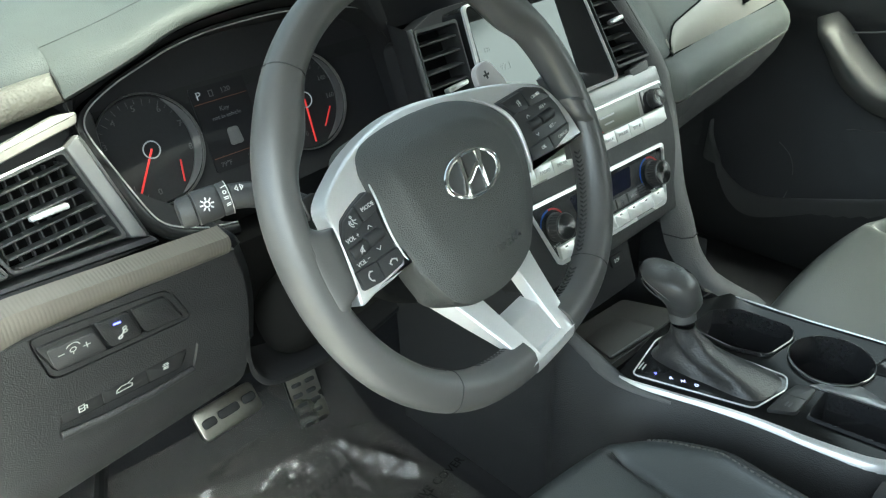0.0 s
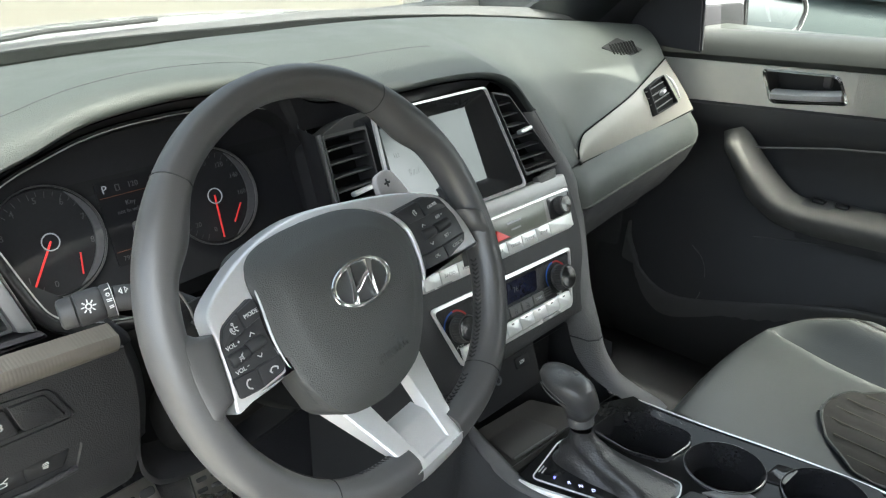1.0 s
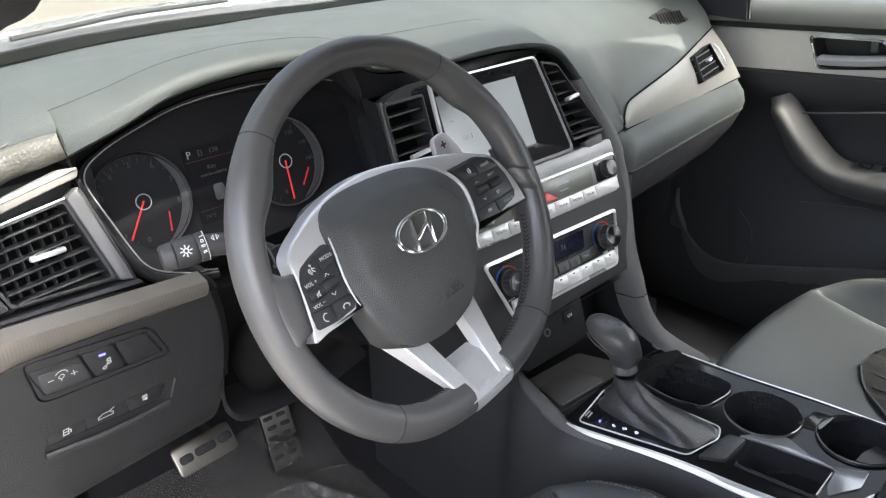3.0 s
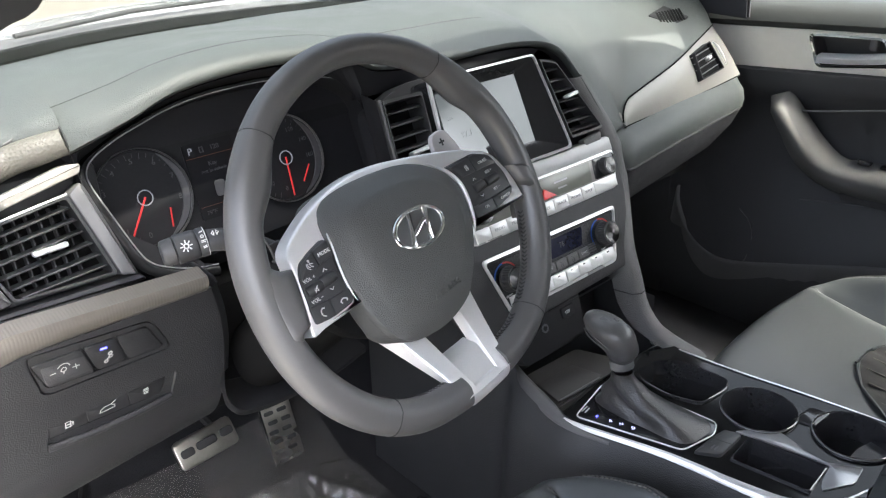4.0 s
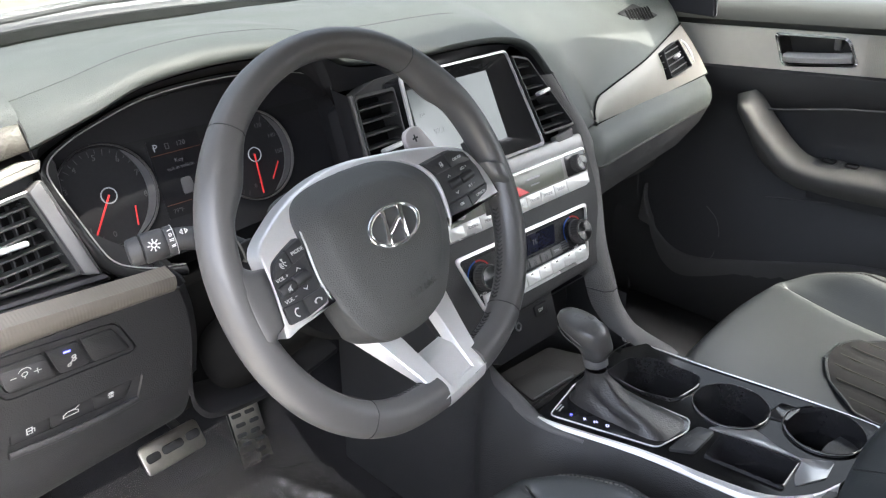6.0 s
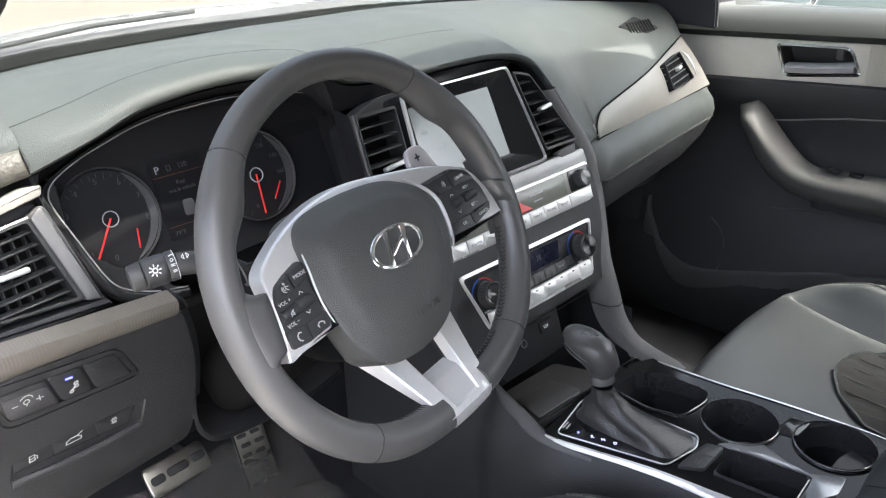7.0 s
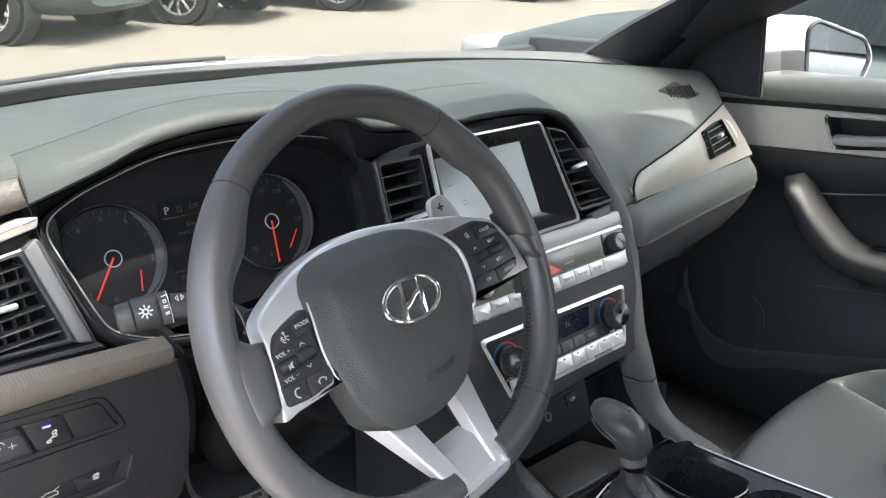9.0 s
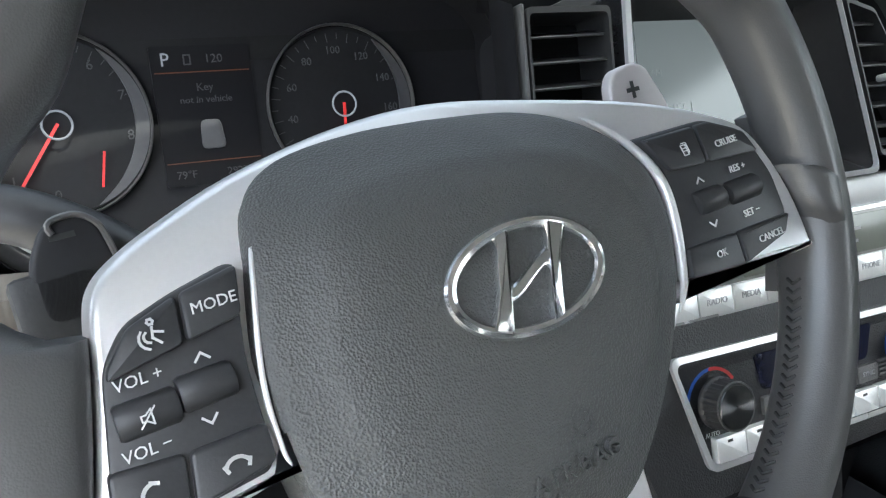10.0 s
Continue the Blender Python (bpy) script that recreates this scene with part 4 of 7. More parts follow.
M_SPUN.node_tree.links.new(_tg.outputs[0], _sb.inputs["Tangent"])
knob(radio, 0.141, 0.845, 0.0120, 0.013, SM)
knob(radio, -0.105, 0.845, 0.0120, 0.013, SM)

climate = thing("climate_panel", SM @ Vector((0, -0.14, 0)), "gloss black climate panel with two dials and silver keys", "climate control")
co = rounded([sl(-0.123, 0.794), sl(0.143, 0.791), sl(0.117, 0.7205), sl(-0.099, 0.7205)], 0.008)
ci = rounded([sl(-0.119, 0.790), sl(0.139, 0.787), sl(0.114, 0.7245), sl(-0.096, 0.7245)], 0.007)
part("frame", loft([[(*p, -0.01) for p in co], [(*p, 0.006) for p in co], [(*p, 0.0065) for p in ci], [(*p, -0.004) for p in ci]], close_u=True), M_SATIN, climate, "satin silver frame", m=SM)
part("face", prism(ci, -0.008, 0.003), M_PIANO, climate, m=SM)
for i in range(8):
    a, b = -0.094 + i * 0.0262, -0.094 + (i + 1) * 0.0262 - 0.0006
    part("key", prism(rounded([sl(a, 0.741), sl(b, 0.741), sl(b, 0.7255), sl(a, 0.7255)], 0.0012), 0.0, 0.0085, 0.001), M_SILVERBTN, climate, "silver key", m=SM)
    part("key_mark", strokes([[(a + 0.010, sl(0, 0.738)[1]), (a + 0.0125, sl(0, 0.738)[1])]], 0.0018), M_BLACK, climate, m=SM @ Matrix.Translation((0, 0, 0.0086)))
part("display", prism(rounded([sl(-0.050, 0.783), sl(0.068, 0.783), sl(0.060, 0.760), sl(-0.045, 0.760)], 0.004), 0.0, 0.0038), mat("dark_lcd", (0.012, 0.014, 0.03), 0.12, var=0.1), climate, "dark LCD", m=SM)
for i, cap in enumerate(("AUTO", "OFF", "", "", "SYNC")):
    x = -0.047 + i * 0.0235
    part("key", prism(rounded([sl(x, 0.756), sl(x + 0.0215, 0.756), sl(x + 0.021, 0.7445), sl(x, 0.7445)], 0.001), 0.0, 0.006, 0.0008), M_DARK, climate, "grey key", m=SM)
    if cap:
        writing("legend", cap, 0.005, M_GREYTXT, climate, SM @ Matrix.Translation((*sl(x + 0.0107, 0.750), 0.0062)))
    else:
        part("icon", strokes([[(x + 0.007, sl(0, 0.753)[1]), (x + 0.012, sl(0, 0.750)[1]), (x + 0.012, sl(0, 0.746)[1])], arc(x + 0.009, sl(0, 0.7475)[1], 0.002, 0, 360, 6)], 0.0009), M_GLOW, climate, m=SM @ Matrix.Translation((0, 0, 0.0062)))
part("vent_grille", strokes([[(0.072, sl(0, z)[1]), (0.084, sl(0, z)[1])] for z in (0.756, 0.753, 0.750, 0.747)], 0.0016, 0.002), M_DARK, climate, m=SM @ Matrix.Translation((0, 0, 0.003)))
writing("legend", "76", 0.010, M_GLOW, climate, SM @ Matrix.Translation((*sl(0.022, 0.772), 0.004)))
M_BLUEARC = mat("blue_print", (0.02, 0.10, 0.45), 0.4, var=0.0)
M_REDARC = mat("red_print", (0.55, 0.03, 0.03), 0.4, var=0.0)
for kx in (-0.088, 0.104):
    knob(climate, kx, 0.762, 0.0165, 0.016, SM, "dial")
    part("blue_arc", strokes([arc(kx, sl(0, 0.762)[1], 0.0215, 95, 200, 10)], 0.0022), M_BLUEARC, climate, "blue cold arc", m=SM @ Matrix.Translation((0, 0, 0.0032)))
    part("red_arc", strokes([arc(kx, sl(0, 0.762)[1], 0.0215, 35, 92, 7)], 0.0022), M_REDARC, climate, "red warm arc", m=SM @ Matrix.Translation((0, 0, 0.0032)))
    writing("legend", "AUTO" if kx < 0 else "PASS", 0.0045, M_WHITE, climate, SM @ Matrix.Translation((*sl(kx - 0.004, 0.7425), 0.0034)))
# socket panel under the stack
sock = thing("socket_panel", SM @ Vector((0, -0.22, 0)), "black panel with a 12 volt socket and round jack", "socket panel")
part("face", prism(rounded([sl(-0.10, 0.702), sl(0.040, 0.706), sl(0.034, 0.652), sl(-0.09, 0.650)], 0.006), -0.03, -0.008, 0.002), M_UNDER, sock, m=SM)
part("socket_cap", prism(rounded([(-0.0125, -0.0075), (0.0125, -0.0075), (0.0135, 0.0075), (-0.0125, 0.0075)], 0.003), 0.0, 0.003, 0.0008), M_UNDER, sock, "black socket flap", m=SM @ Matrix.Translation((*sl(0.008, 0.688), -0.008)))
writing("legend", "12V", 0.0065, M_WHITE, sock, SM @ Matrix.Translation((*sl(0.006, 0.688), -0.0048)))
part("jack", ring(0.005, 0.005, 0.0012, 0.001, 20, *sl(-0.040, 0.682), -0.007), M_GLOW, sock, "small round jack", m=SM)

# leg that runs from the dash down to the console beside the stack
leg = catmull([(0.150, 0.204, 0.965), (0.168, 0.184, 0.925), (0.182, 0.166, 0.888), (0.187, 0.150, 0.850), (0.178, 0.128, 0.790), (0.156, 0.100, 0.735), (0.150, 0.078, 0.690), (0.152, 0.064, 0.648), (0.156, 0.040, 0.618), (0.159, 0.008, 0.604), (0.158, -0.035, 0.598)], 4)
rows = []
for i, p in enumerate(leg):
    w = 0.030 + 0.006 * math.sin(i / len(leg) * 3)
    rows.append([p + Vector((-0.022, 0.030, 0)), p + Vector((-0.016, 0.002, 0)), p + Vector((-0.004, -0.006, 0)), p + Vector((0.008, -0.004, 0)), p + Vector((0.016, 0.012, 0)), p + Vector((0.018, 0.06, 0)), Vector((p.x + 0.016, 0.55, p.z)), Vector((p.x + 0.016, 0.86, p.z))])
_j = rows[len(rows) - 15]
part("leg_joint", tube([p + Vector((0, -0.0006, 0)) for p in _j[:6]], 0.0010, 6), M_RUBBER, dashboard, "joint across the leg")
part("stack_leg", loft(rows), M_DARK, dashboard, "dark grained stack side leg", smooth=60)

part("tunnel_side", loft([[(0.166 + dx, y, z) for y in (0.055, 0.12, 0.30, 0.60, 0.86)] for dx, z in ((0.0, 0.66), (0.004, 0.60), (0.010, 0.50), (0.016, 0.30))]), M_KNEE, dashboard, "dark side of the tunnel", smooth=60)

# ---- steering wheel ----
_yw, _rk, _tw = radians(5.65), radians(24.63), radians(5.5)
_u = Vector((math.cos(_yw), math.sin(_yw), 0))
_h = Vector((-math.sin(_yw), math.cos(_yw), 0))
_v = _h * math.sin(_rk) + Vector((0, 0, math.cos(_rk)))
WM = Matrix((_u, _v, _u.cross(_v))).transposed().to_4x4() @ Matrix.Identity(4)
WM.translation = Vector((-0.3151, 0.0192, 0.9351))
COLM = WM.copy()
WM = WM @ Matrix.Rotation(_tw, 4, "Z")
wheel = thing("steering_wheel", WM.translation, "flat-bottomed grey-black leather steering wheel with satin silver spokes", "steering wheel")


RIM_R = ((0, 0.1715), (25, 0.1725), (42, 0.1715), (60, 0.1735), (90, 0.1745), (120, 0.1735), (138, 0.1715), (155, 0.1715), (180, 0.1705), (205, 0.1730), (225, 0.1740), (240, 0.1715), (255, 0.1640), (270, 0.1600), (285, 0.1640), (300, 0.1715), (315, 0.1740), (335, 0.1735), (360, 0.1715))
RIM_W = ((0, 0.0150), (60, 0.0138), (90, 0.0134), (120, 0.0138), (180, 0.0150), (215, 0.0162), (240, 0.0166), (270, 0.0172), (300, 0.0166), (325, 0.0162), (360, 0.0150))


def table(rows, a):
    """A smooth reading of (angle, value) pairs."""
    a %= 360
    for (a0, v0), (a1, v1) in zip(rows, rows[1:]):
        if a0 <= a <= a1:
            u = (a - a0) / (a1 - a0)
            return v0 + (v1 - v0) * u * u * (3 - 2 * u) if len(rows) < 12 else v0 + (v1 - v0) * u
    return rows[-1][1]


def thumb(a):
    """How far the thumb rest swells inwards: a slow rise from the seam, then a quick fall to the spoke."""
    d = (a if a <= 180 else a - 360)
    d = d - 90 if d > 90 else 90 - d if 0 <= d <= 90 else 0.0
    if d <= 36 or d >= 66:
        return 0.0
    u = (d - 36) / 17 if d < 53 else (66 - d) / 13
    return 0.0078 * u * u * (3 - 2 * u)


def rim_at(a):
    """Centre of the rim and its half width in the plane, at an angle in degrees."""
    r = sum(table(RIM_R, a + k) for k in (-6, -3, 0, 3, 6)) / 5
    return r * math.cos(radians(a)), r * math.sin(radians(a)), table(RIM_W, a)


def rim_section(a, grow=0.0, n=24):
    """One ring of points round the rim: a rounded section with a soft ridge on the driver's side."""
    x, y, w = rim_at(a)
    xa, ya, _ = rim_at(a - 1)
    xb, yb, _ = rim_at(a + 1)
    l = math.hypot(xb - xa, yb - ya)
    nx, ny = (yb - ya) / l, -(xb - xa) / l
    out = []
    for k in range(n):
        q = 2 * math.pi * k / n
        c, s_ = math.cos(q), math.sin(q)
        e = math.copysign(abs(c) ** 0.92, c) * (w + grow) - (thumb(a) * max(0.0, -c) ** 0.8 if c < 0 else 0.0)
        h = math.copysign(abs(s_) ** 0.92, s_) * (0.0168 + grow)
        h += 0.0012 * math.exp(-((c + 0.25) / 0.22) ** 2) * (1 if s_ > 0 else 0)
        out.append(Vector((x + nx * e, y + ny * e, h)))
    return out


NR = 180
part("rim", loft([rim_section(281.0 + 340.0 * i / NR) for i in range(NR + 1)], close_u=True, caps=True), M_LEATHER, wheel, "grained grey-black leather rim", m=WM, smooth=80)
for a in (129.0, 51.0, -54.0, -129.0):
    part("seam", tube(rim_section(a, 0.0001), 0.0005, 6, closed=True), M_RUBBER, wheel, "leather seam", m=WM)
# satin sleeve that carries the two lower spokes round the rim
part("spoke_sleeve", loft([rim_section(260.5 + 21.0 * i / 14, 0.0007 if 0 < i < 14 else -0.0008, 36)[-19:] + rim_section(260.5 + 21.0 * i / 14, 0.0007 if 0 < i < 14 else -0.0008, 36)[:9] for i in range(15)]), M_SATIN, wheel, "satin silver sleeve round the rim", m=WM, smooth=60)
bm = bmesh.new()
for a0, a1 in ((-52, -16), (206, 230), (-118, -104), (-78, -58)):
    n = int(abs(a1 - a0) / 1.55)
    for k in range(n):
        a = a0 + (a1 - a0) * k / n
        x, y, t = rim_at(a)
        l = math.hypot(x, y)
        nx, ny = -x / l, -y / l
        px_, py_ = -ny, nx
        bx_, by_ = x + nx * (t * 0.99 + thumb(a)), y + ny * (t * 0.99 + thumb(a))
        for s in (-1, 1):
            join(bm, tube([(bx_ - px_ * 0.0015, by_ - py_ * 0.0015, -0.001 + s * 0.0035), (bx_ + nx * 0.0008 + px_ * 0.0009, by_ + ny * 0.0008 + py_ * 0.0009, -0.001)], 0.0008, 5))
tagged(part("stitching", bm, M_RUBBER, wheel, m=WM), "small cross stitches along the inside of the rim", kind="stuff")


def hub_spot(x, y, z):
    """A spot of the hub on its tilted face: the lower part stands towards the driver, the top falls back."""
    f = -0.22 * max(-0.075, min(0.075, y))
    return Vector((x - 0.75 * f, y + 0.10 * f, z + f - 0.020 * (max(0.0, y - 0.018) / 0.045) ** 2))


def lean(bm):
    """Sets a part of the hub on that face."""
    for v in bm.verts:
        v.co = hub_spot(*v.co)
    return bm


sil = catmull([(0.0, 0.0700), (0.041, 0.0620), (0.090, 0.0490), (0.1225, 0.0350), (0.1360, 0.0265), (0.1455, 0.0124), (0.1528, -0.007), (0.1556, -0.0270), (0.1535, -0.0322), (0.114, -0.0300), (0.0800, -0.0272), (0.05, -0.050), (0.0, -0.040),
               (-0.050, -0.032), (-0.0750, -0.016), (-0.0845, -0.0170), (-0.0896, -0.0220), (-0.0916, -0.0266), (-0.0945, -0.0292), (-0.1080, -0.0308), (-0.1280, -0.0311), (-0.1432, -0.0318), (-0.1400, -0.0136), (-0.1368, 0.0085), (-0.1352, 0.0285), (-0.1325, 0.0375), (-0.1250, 0.0440), (-0.1090, 0.0515), (-0.080, 0.0615), (-0.040, 0.0690)], 4, closed=True)
part("spoke_trim", lean(prism([tuple(p) for p in sil][::-1], -0.014, 0.0052, 0.0025, 3)), M_SATIN, wheel, "satin silver upper spokes", m=WM, smooth=50)
part("hub_back", prism(rounded([(-0.120, -0.030), (0.070, -0.020), (0.055, -0.050), (0.030, -0.078), (-0.050, -0.084), (-0.092, -0.064)][::-1], 0.02), -0.034, -0.013, 0.004), M_SEAL_SHADE, wheel, "black plastic hub backing", m=WM)
LEDGE = {-1: ((158, 203), (0.26, 0.34), [(-0.1300, 0.0450), (-0.1352, 0.0330), (-0.1378, 0.0085), (-0.1408, -0.0136), (-0.1438, -0.0318), (-0.1465, -0.0400)]),
         1: ((10, -19), (0.42, 0.36), [(0.1345, 0.0300), (0.1405, 0.0210), (0.1470, 0.0090), (0.1535, -0.007), (0.1562, -0.0270), (0.1570, -0.0330)])}
for s in (-1, 1):
    (a0, a1), (g0, g1), ed = LEDGE[s]
    ed = catmull(ed, 6)
    rows = []
    for k in range(41):
        u = k / 40
        x, y, w = rim_at(a0 + (a1 - a0) * u)
        o = Vector((x, y, 0))
        e = hub_spot(*ed[min(len(ed) - 1, round(u * (len(ed) - 1)))], 0)
        # filleted ends: the web runs out into the rim along a hollow arc
        g = min(1.0, u / g0, (1 - u) / g1)
        g = 1 - math.sqrt(max(0.0, 1 - g ** 2.6))
        near = o * (1 - w * 0.55 / o.length) + Vector((0, 0, -0.004 * (1 - g)))
        e = near.lerp(e, g)
        row = []
        for v, zf in ((0.0, 0.0162), (0.1, 0.0178), (0.25, 0.0184), (0.45, 0.0180), (0.65, 0.0164), (0.82, 0.0132), (0.94, 0.0092), (1.0, 0.0050), (1.0, -0.012), (0.5, -0.014), (0.0, -0.014)):
            row.append(o.lerp(e, v) + Vector((0, 0, zf - 0.0055 * (1 - g) ** 1.5)))
        rows.append(row)
    part("spoke_cover", loft(rows, close_u=True, caps=True), M_LEATHER, wheel, "leather spoke root", m=WM, smooth=75)


def spoke_z(y):
    """Front of the lower spokes: deep behind the pad, rising to the rim."""
    return -0.021 + 0.036 * min(1.0, max(0.0, (-0.080 - y) / 0.080)) ** 1.1


# lower spokes, rising from behind the pad to the rim, with a sloping inset panel between their feet
for s in (-1, 1):
    rows = []
    for k in range(13):
        y = -0.058 - 0.106 * k / 12
        u = k / 12
        xo, xi = 0.0630 - 0.0315 * u ** 0.95, 0.0330 - 0.0170 * u ** 0.9
        z = spoke_z(y)
        yo = y + 0.004 * (1 - u)
        rows.append([Vector((s * (xo + 0.007 * (1 - u) + 0.001), yo + 0.003, z - 0.026 * (1 - u) - 0.008)), Vector((s * (xo + 0.0008), yo, z - 0.0012)), Vector((s * (xo - 0.0008), yo, z)), Vector((s * (xo + xi) / 2, y, z + 0.0006)), Vector((s * (xi + 0.0008), y, z)), Vector((s * xi, y, z - 0.0010)), Vector((s * (xi - 0.001), y, z - 0.014))])
    part("lower_spoke", loft(rows), M_SATIN, wheel, "satin silver lower spoke", m=WM, smooth=35)
_ip = [(0.0215, -0.126, -0.020), (0.0203, -0.1325, spoke_z(-0.1325) - 0.0060), (0.0198, -0.1345, spoke_z(-0.1345) - 0.0042), (0.0172, -0.1575, spoke_z(-0.1575) - 0.0024), (0.0170, -0.1585, spoke_z(-0.1585) + 0.0002), (0.0190, -0.1610, 0.0160), (0.0330, -0.1640, 0.0172)]
part("inset_panel", loft([[(-x, y, z), (0.0, y, z), (x, y, z)] for x, y, z in _ip]), M_SATIN, wheel, "sloping inset panel", m=WM, smooth=25)
padc = catmull([(0.0, 0.063), (0.030, 0.0585), (0.052, 0.049), (0.070, 0.031), (0.0785, 0.007), (0.0740, -0.020), (0.058, -0.048), (0.038, -0.070), (0.020, -0.083), (-0.014, -0.0905), (-0.050, -0.086), (-0.070, -0.073), (-0.0805, -0.052),
                (-0.0878, -0.028), (-0.0915, -0.008), (-0.0922, 0.008), (-0.0902, 0.028), (-0.0862, 0.050), (-0.070, 0.0625), (-0.035, 0.066)], 5, closed=True)
pad = bmesh.new()
_pc = Vector((-0.006, -0.012))
_rows = []
for sc_, z_, dn in ((1.0, -0.004, 0.0), (0.997, 0.0030, 0.0), (0.983, 0.0056, 0.0), (0.94, 0.0072, 0.0), (0.86, 0.0094, 0.0), (0.80, 0.0118, 0.0), (0.775, 0.0134, 0.0), (0.74, 0.0146, 0.0), (0.60, 0.0164, 0.0), (0.40, 0.0176, 0.0), (0.2, 0.0180, 0.0), (0.0005, 0.0181, 0.0)):
    row = []
    for p in padc:
        low = max(0.0, min(1.0, (-p[1] - 0.02) / 0.05)) * (1 if sc_ > 0.7 else 0)
        zz = z_ + low * min(1.0, (1 - sc_) / 0.02) * (0.0104 + 0.0018 * (1 - sc_) / 0.3 - z_) * 0.55
        row.append((_pc.x + (p[0] - _pc.x) * sc_, _pc.y + (p[1] - _pc.y) * sc_, zz))
    _rows.append(row)
pad.free()
pad = loft(_rows, close_u=True)
skirt = prism([tuple(p) for p in padc][::-1], -0.03, -0.0015, 0)
part("airbag_pad", lean(join(pad, skirt)), M_PAD, wheel, "grained charcoal airbag cover", m=WM, smooth=50)
for ed, mt_, nm, lb in ((catmull([(0.0560, 0.0490), (0.0680, 0.0365), (0.0790, 0.017), (0.0805, 0.0), (0.0765, -0.022), (0.070, -0.034)], 6), M_SATIN, "silver_lip", "satin lip along the pad"), (catmull([(-0.0825, 0.050), (-0.0890, 0.030), (-0.0925, 0.0), (-0.0908, -0.020), (-0.0890, -0.0262)], 6), M_SATIN, "satin_edge", "thin satin edge")):
    ne = len(ed)
    part(nm, lean(tube([(p[0], p[1], 0.0050) for p in ed], [0.0003 + (0.0020 if mt_ is M_SATIN and nm == "silver_lip" else 0.0007) * math.sin(math.pi * min(1, max(0, i / (ne - 1)))) ** 0.5 for i in range(ne)], 10)), mt_, wheel, lb, m=WM)
E0 = Matrix.Translation((-0.0045, 0.0025, 0.0200)) @ Matrix.Rotation(radians(-12.4), 4, "X")
emb = part("emblem", ring(0.0302, 0.0172, 0.0021, 0.0018, 56), M_BADGE, wheel, "chrome oval emblem", m=WM @ E0)
half_bar = [(-0.0072, 0.0160), (-0.0016, 0.0169), (-0.0070, 0.0030), (-0.0100, -0.0060), (-0.0140, -0.0163), (-0.0208, -0.0125), (-0.0138, -0.0020)]
for s in (-1, 1):
    bar = [(p[0] * -s, p[1] * -s) for p in half_bar]
    part("emblem_bar", prism(rounded(bar[::-1], 0.0012), -0.002, 0.0018, 0.0012), M_BADGE, emb, m=WM @ E0)
wave = catmull([(-0.0125, -0.0040), (-0.0060, -0.0030), (0.0060, 0.0030), (0.0125, 0.0040)], 6)
part("emblem_link", tube([(p[0], p[1], 0.0) for p in wave], [0.0031 - 0.0010 * math.sin(math.pi * i / (len(wave) - 1)) for i in range(len(wave))], 8, flat=0.6), M_BADGE, emb, m=WM @ E0)
for k, ch in enumerate("AIRBAG"):
    writing("embossing", ch, 0.0085, M_PAD, wheel, WM @ Matrix.Translation(hub_spot(-0.002 + (k - 2.5) * (0.0063 if k > 1 else 0.0060), -0.0600, 0.0160)) @ Matrix.Rotation(radians(-2), 4, "X"), depth=0.0012, label="embossed letter")
part("embossing", strokes([arc(0.0, -0.048, 0.004, 0, 360, 10), [(-0.006, -0.052), (0.006, -0.045)]], 0.0011, 0.0010), M_PAD, wheel, m=WM @ Matrix.Translation(hub_spot(-0.004, 0, 0.0168)) @ Matrix.Rotation(radians(-12.4), 4, "X"))


POD = {-1: ([(-0.0935, 0.0345), (-0.113, 0.0305), (-0.1275, 0.0260), (-0.1345, 0.0165), (-0.1375, -0.0245), (-0.1180, -0.0268), (-0.0950, -0.0250), (-0.0932, -0.0205), (-0.0950, -0.0070), (-0.0962, 0.0060), (-0.0955, 0.0200)],
            [(-0.1130, 0.0298), (-0.1270, 0.0250), (-0.1335, 0.0160), (-0.1340, 0.0130), (-0.1130, 0.0165)], [(-0.0942, 0.0333), (-0.1118, 0.0300), (-0.1118, 0.0166), (-0.0958, 0.0190)],
            [(-0.1175, -0.0112), (-0.1372, -0.0090), (-0.1370, -0.0238), (-0.1180, -0.0258)], [(-0.0945, -0.0118), (-0.1162, -0.0114), (-0.1168, -0.0258), (-0.0935, -0.0225)]),
       1: ([(0.0735, 0.0345), (0.1140, 0.0345), (0.1325, 0.0260), (0.1425, 0.0040), (0.1442, -0.0140), (0.1380, -0.0225), (0.1100, -0.0275), (0.0775, -0.0240), (0.0815, 0.0), (0.0822, 0.0180)],
           [(0.1055, 0.0332), (0.1135, 0.0333), (0.1310, 0.0252), (0.1360, 0.0150), (0.1052, 0.0172)], [(0.0750, 0.0333), (0.1040, 0.0332), (0.1036, 0.0172), (0.0832, 0.0186)],
           [(0.1098, -0.0135), (0.1432, -0.0140), (0.1375, -0.0215), (0.1100, -0.0265)], [(0.0802, -0.0122), (0.1085, -0.0135), (0.1088, -0.0266), (0.0785, -0.0235)])}


def ordered(pts):
    """The outline turned so that it runs anticlockwise."""
    a = sum(pts[i - 1][0] * pts[i][1] - pts[i][0] * pts[i - 1][1] for i in range(len(pts)))
    return pts if a > 0 else pts[::-1]


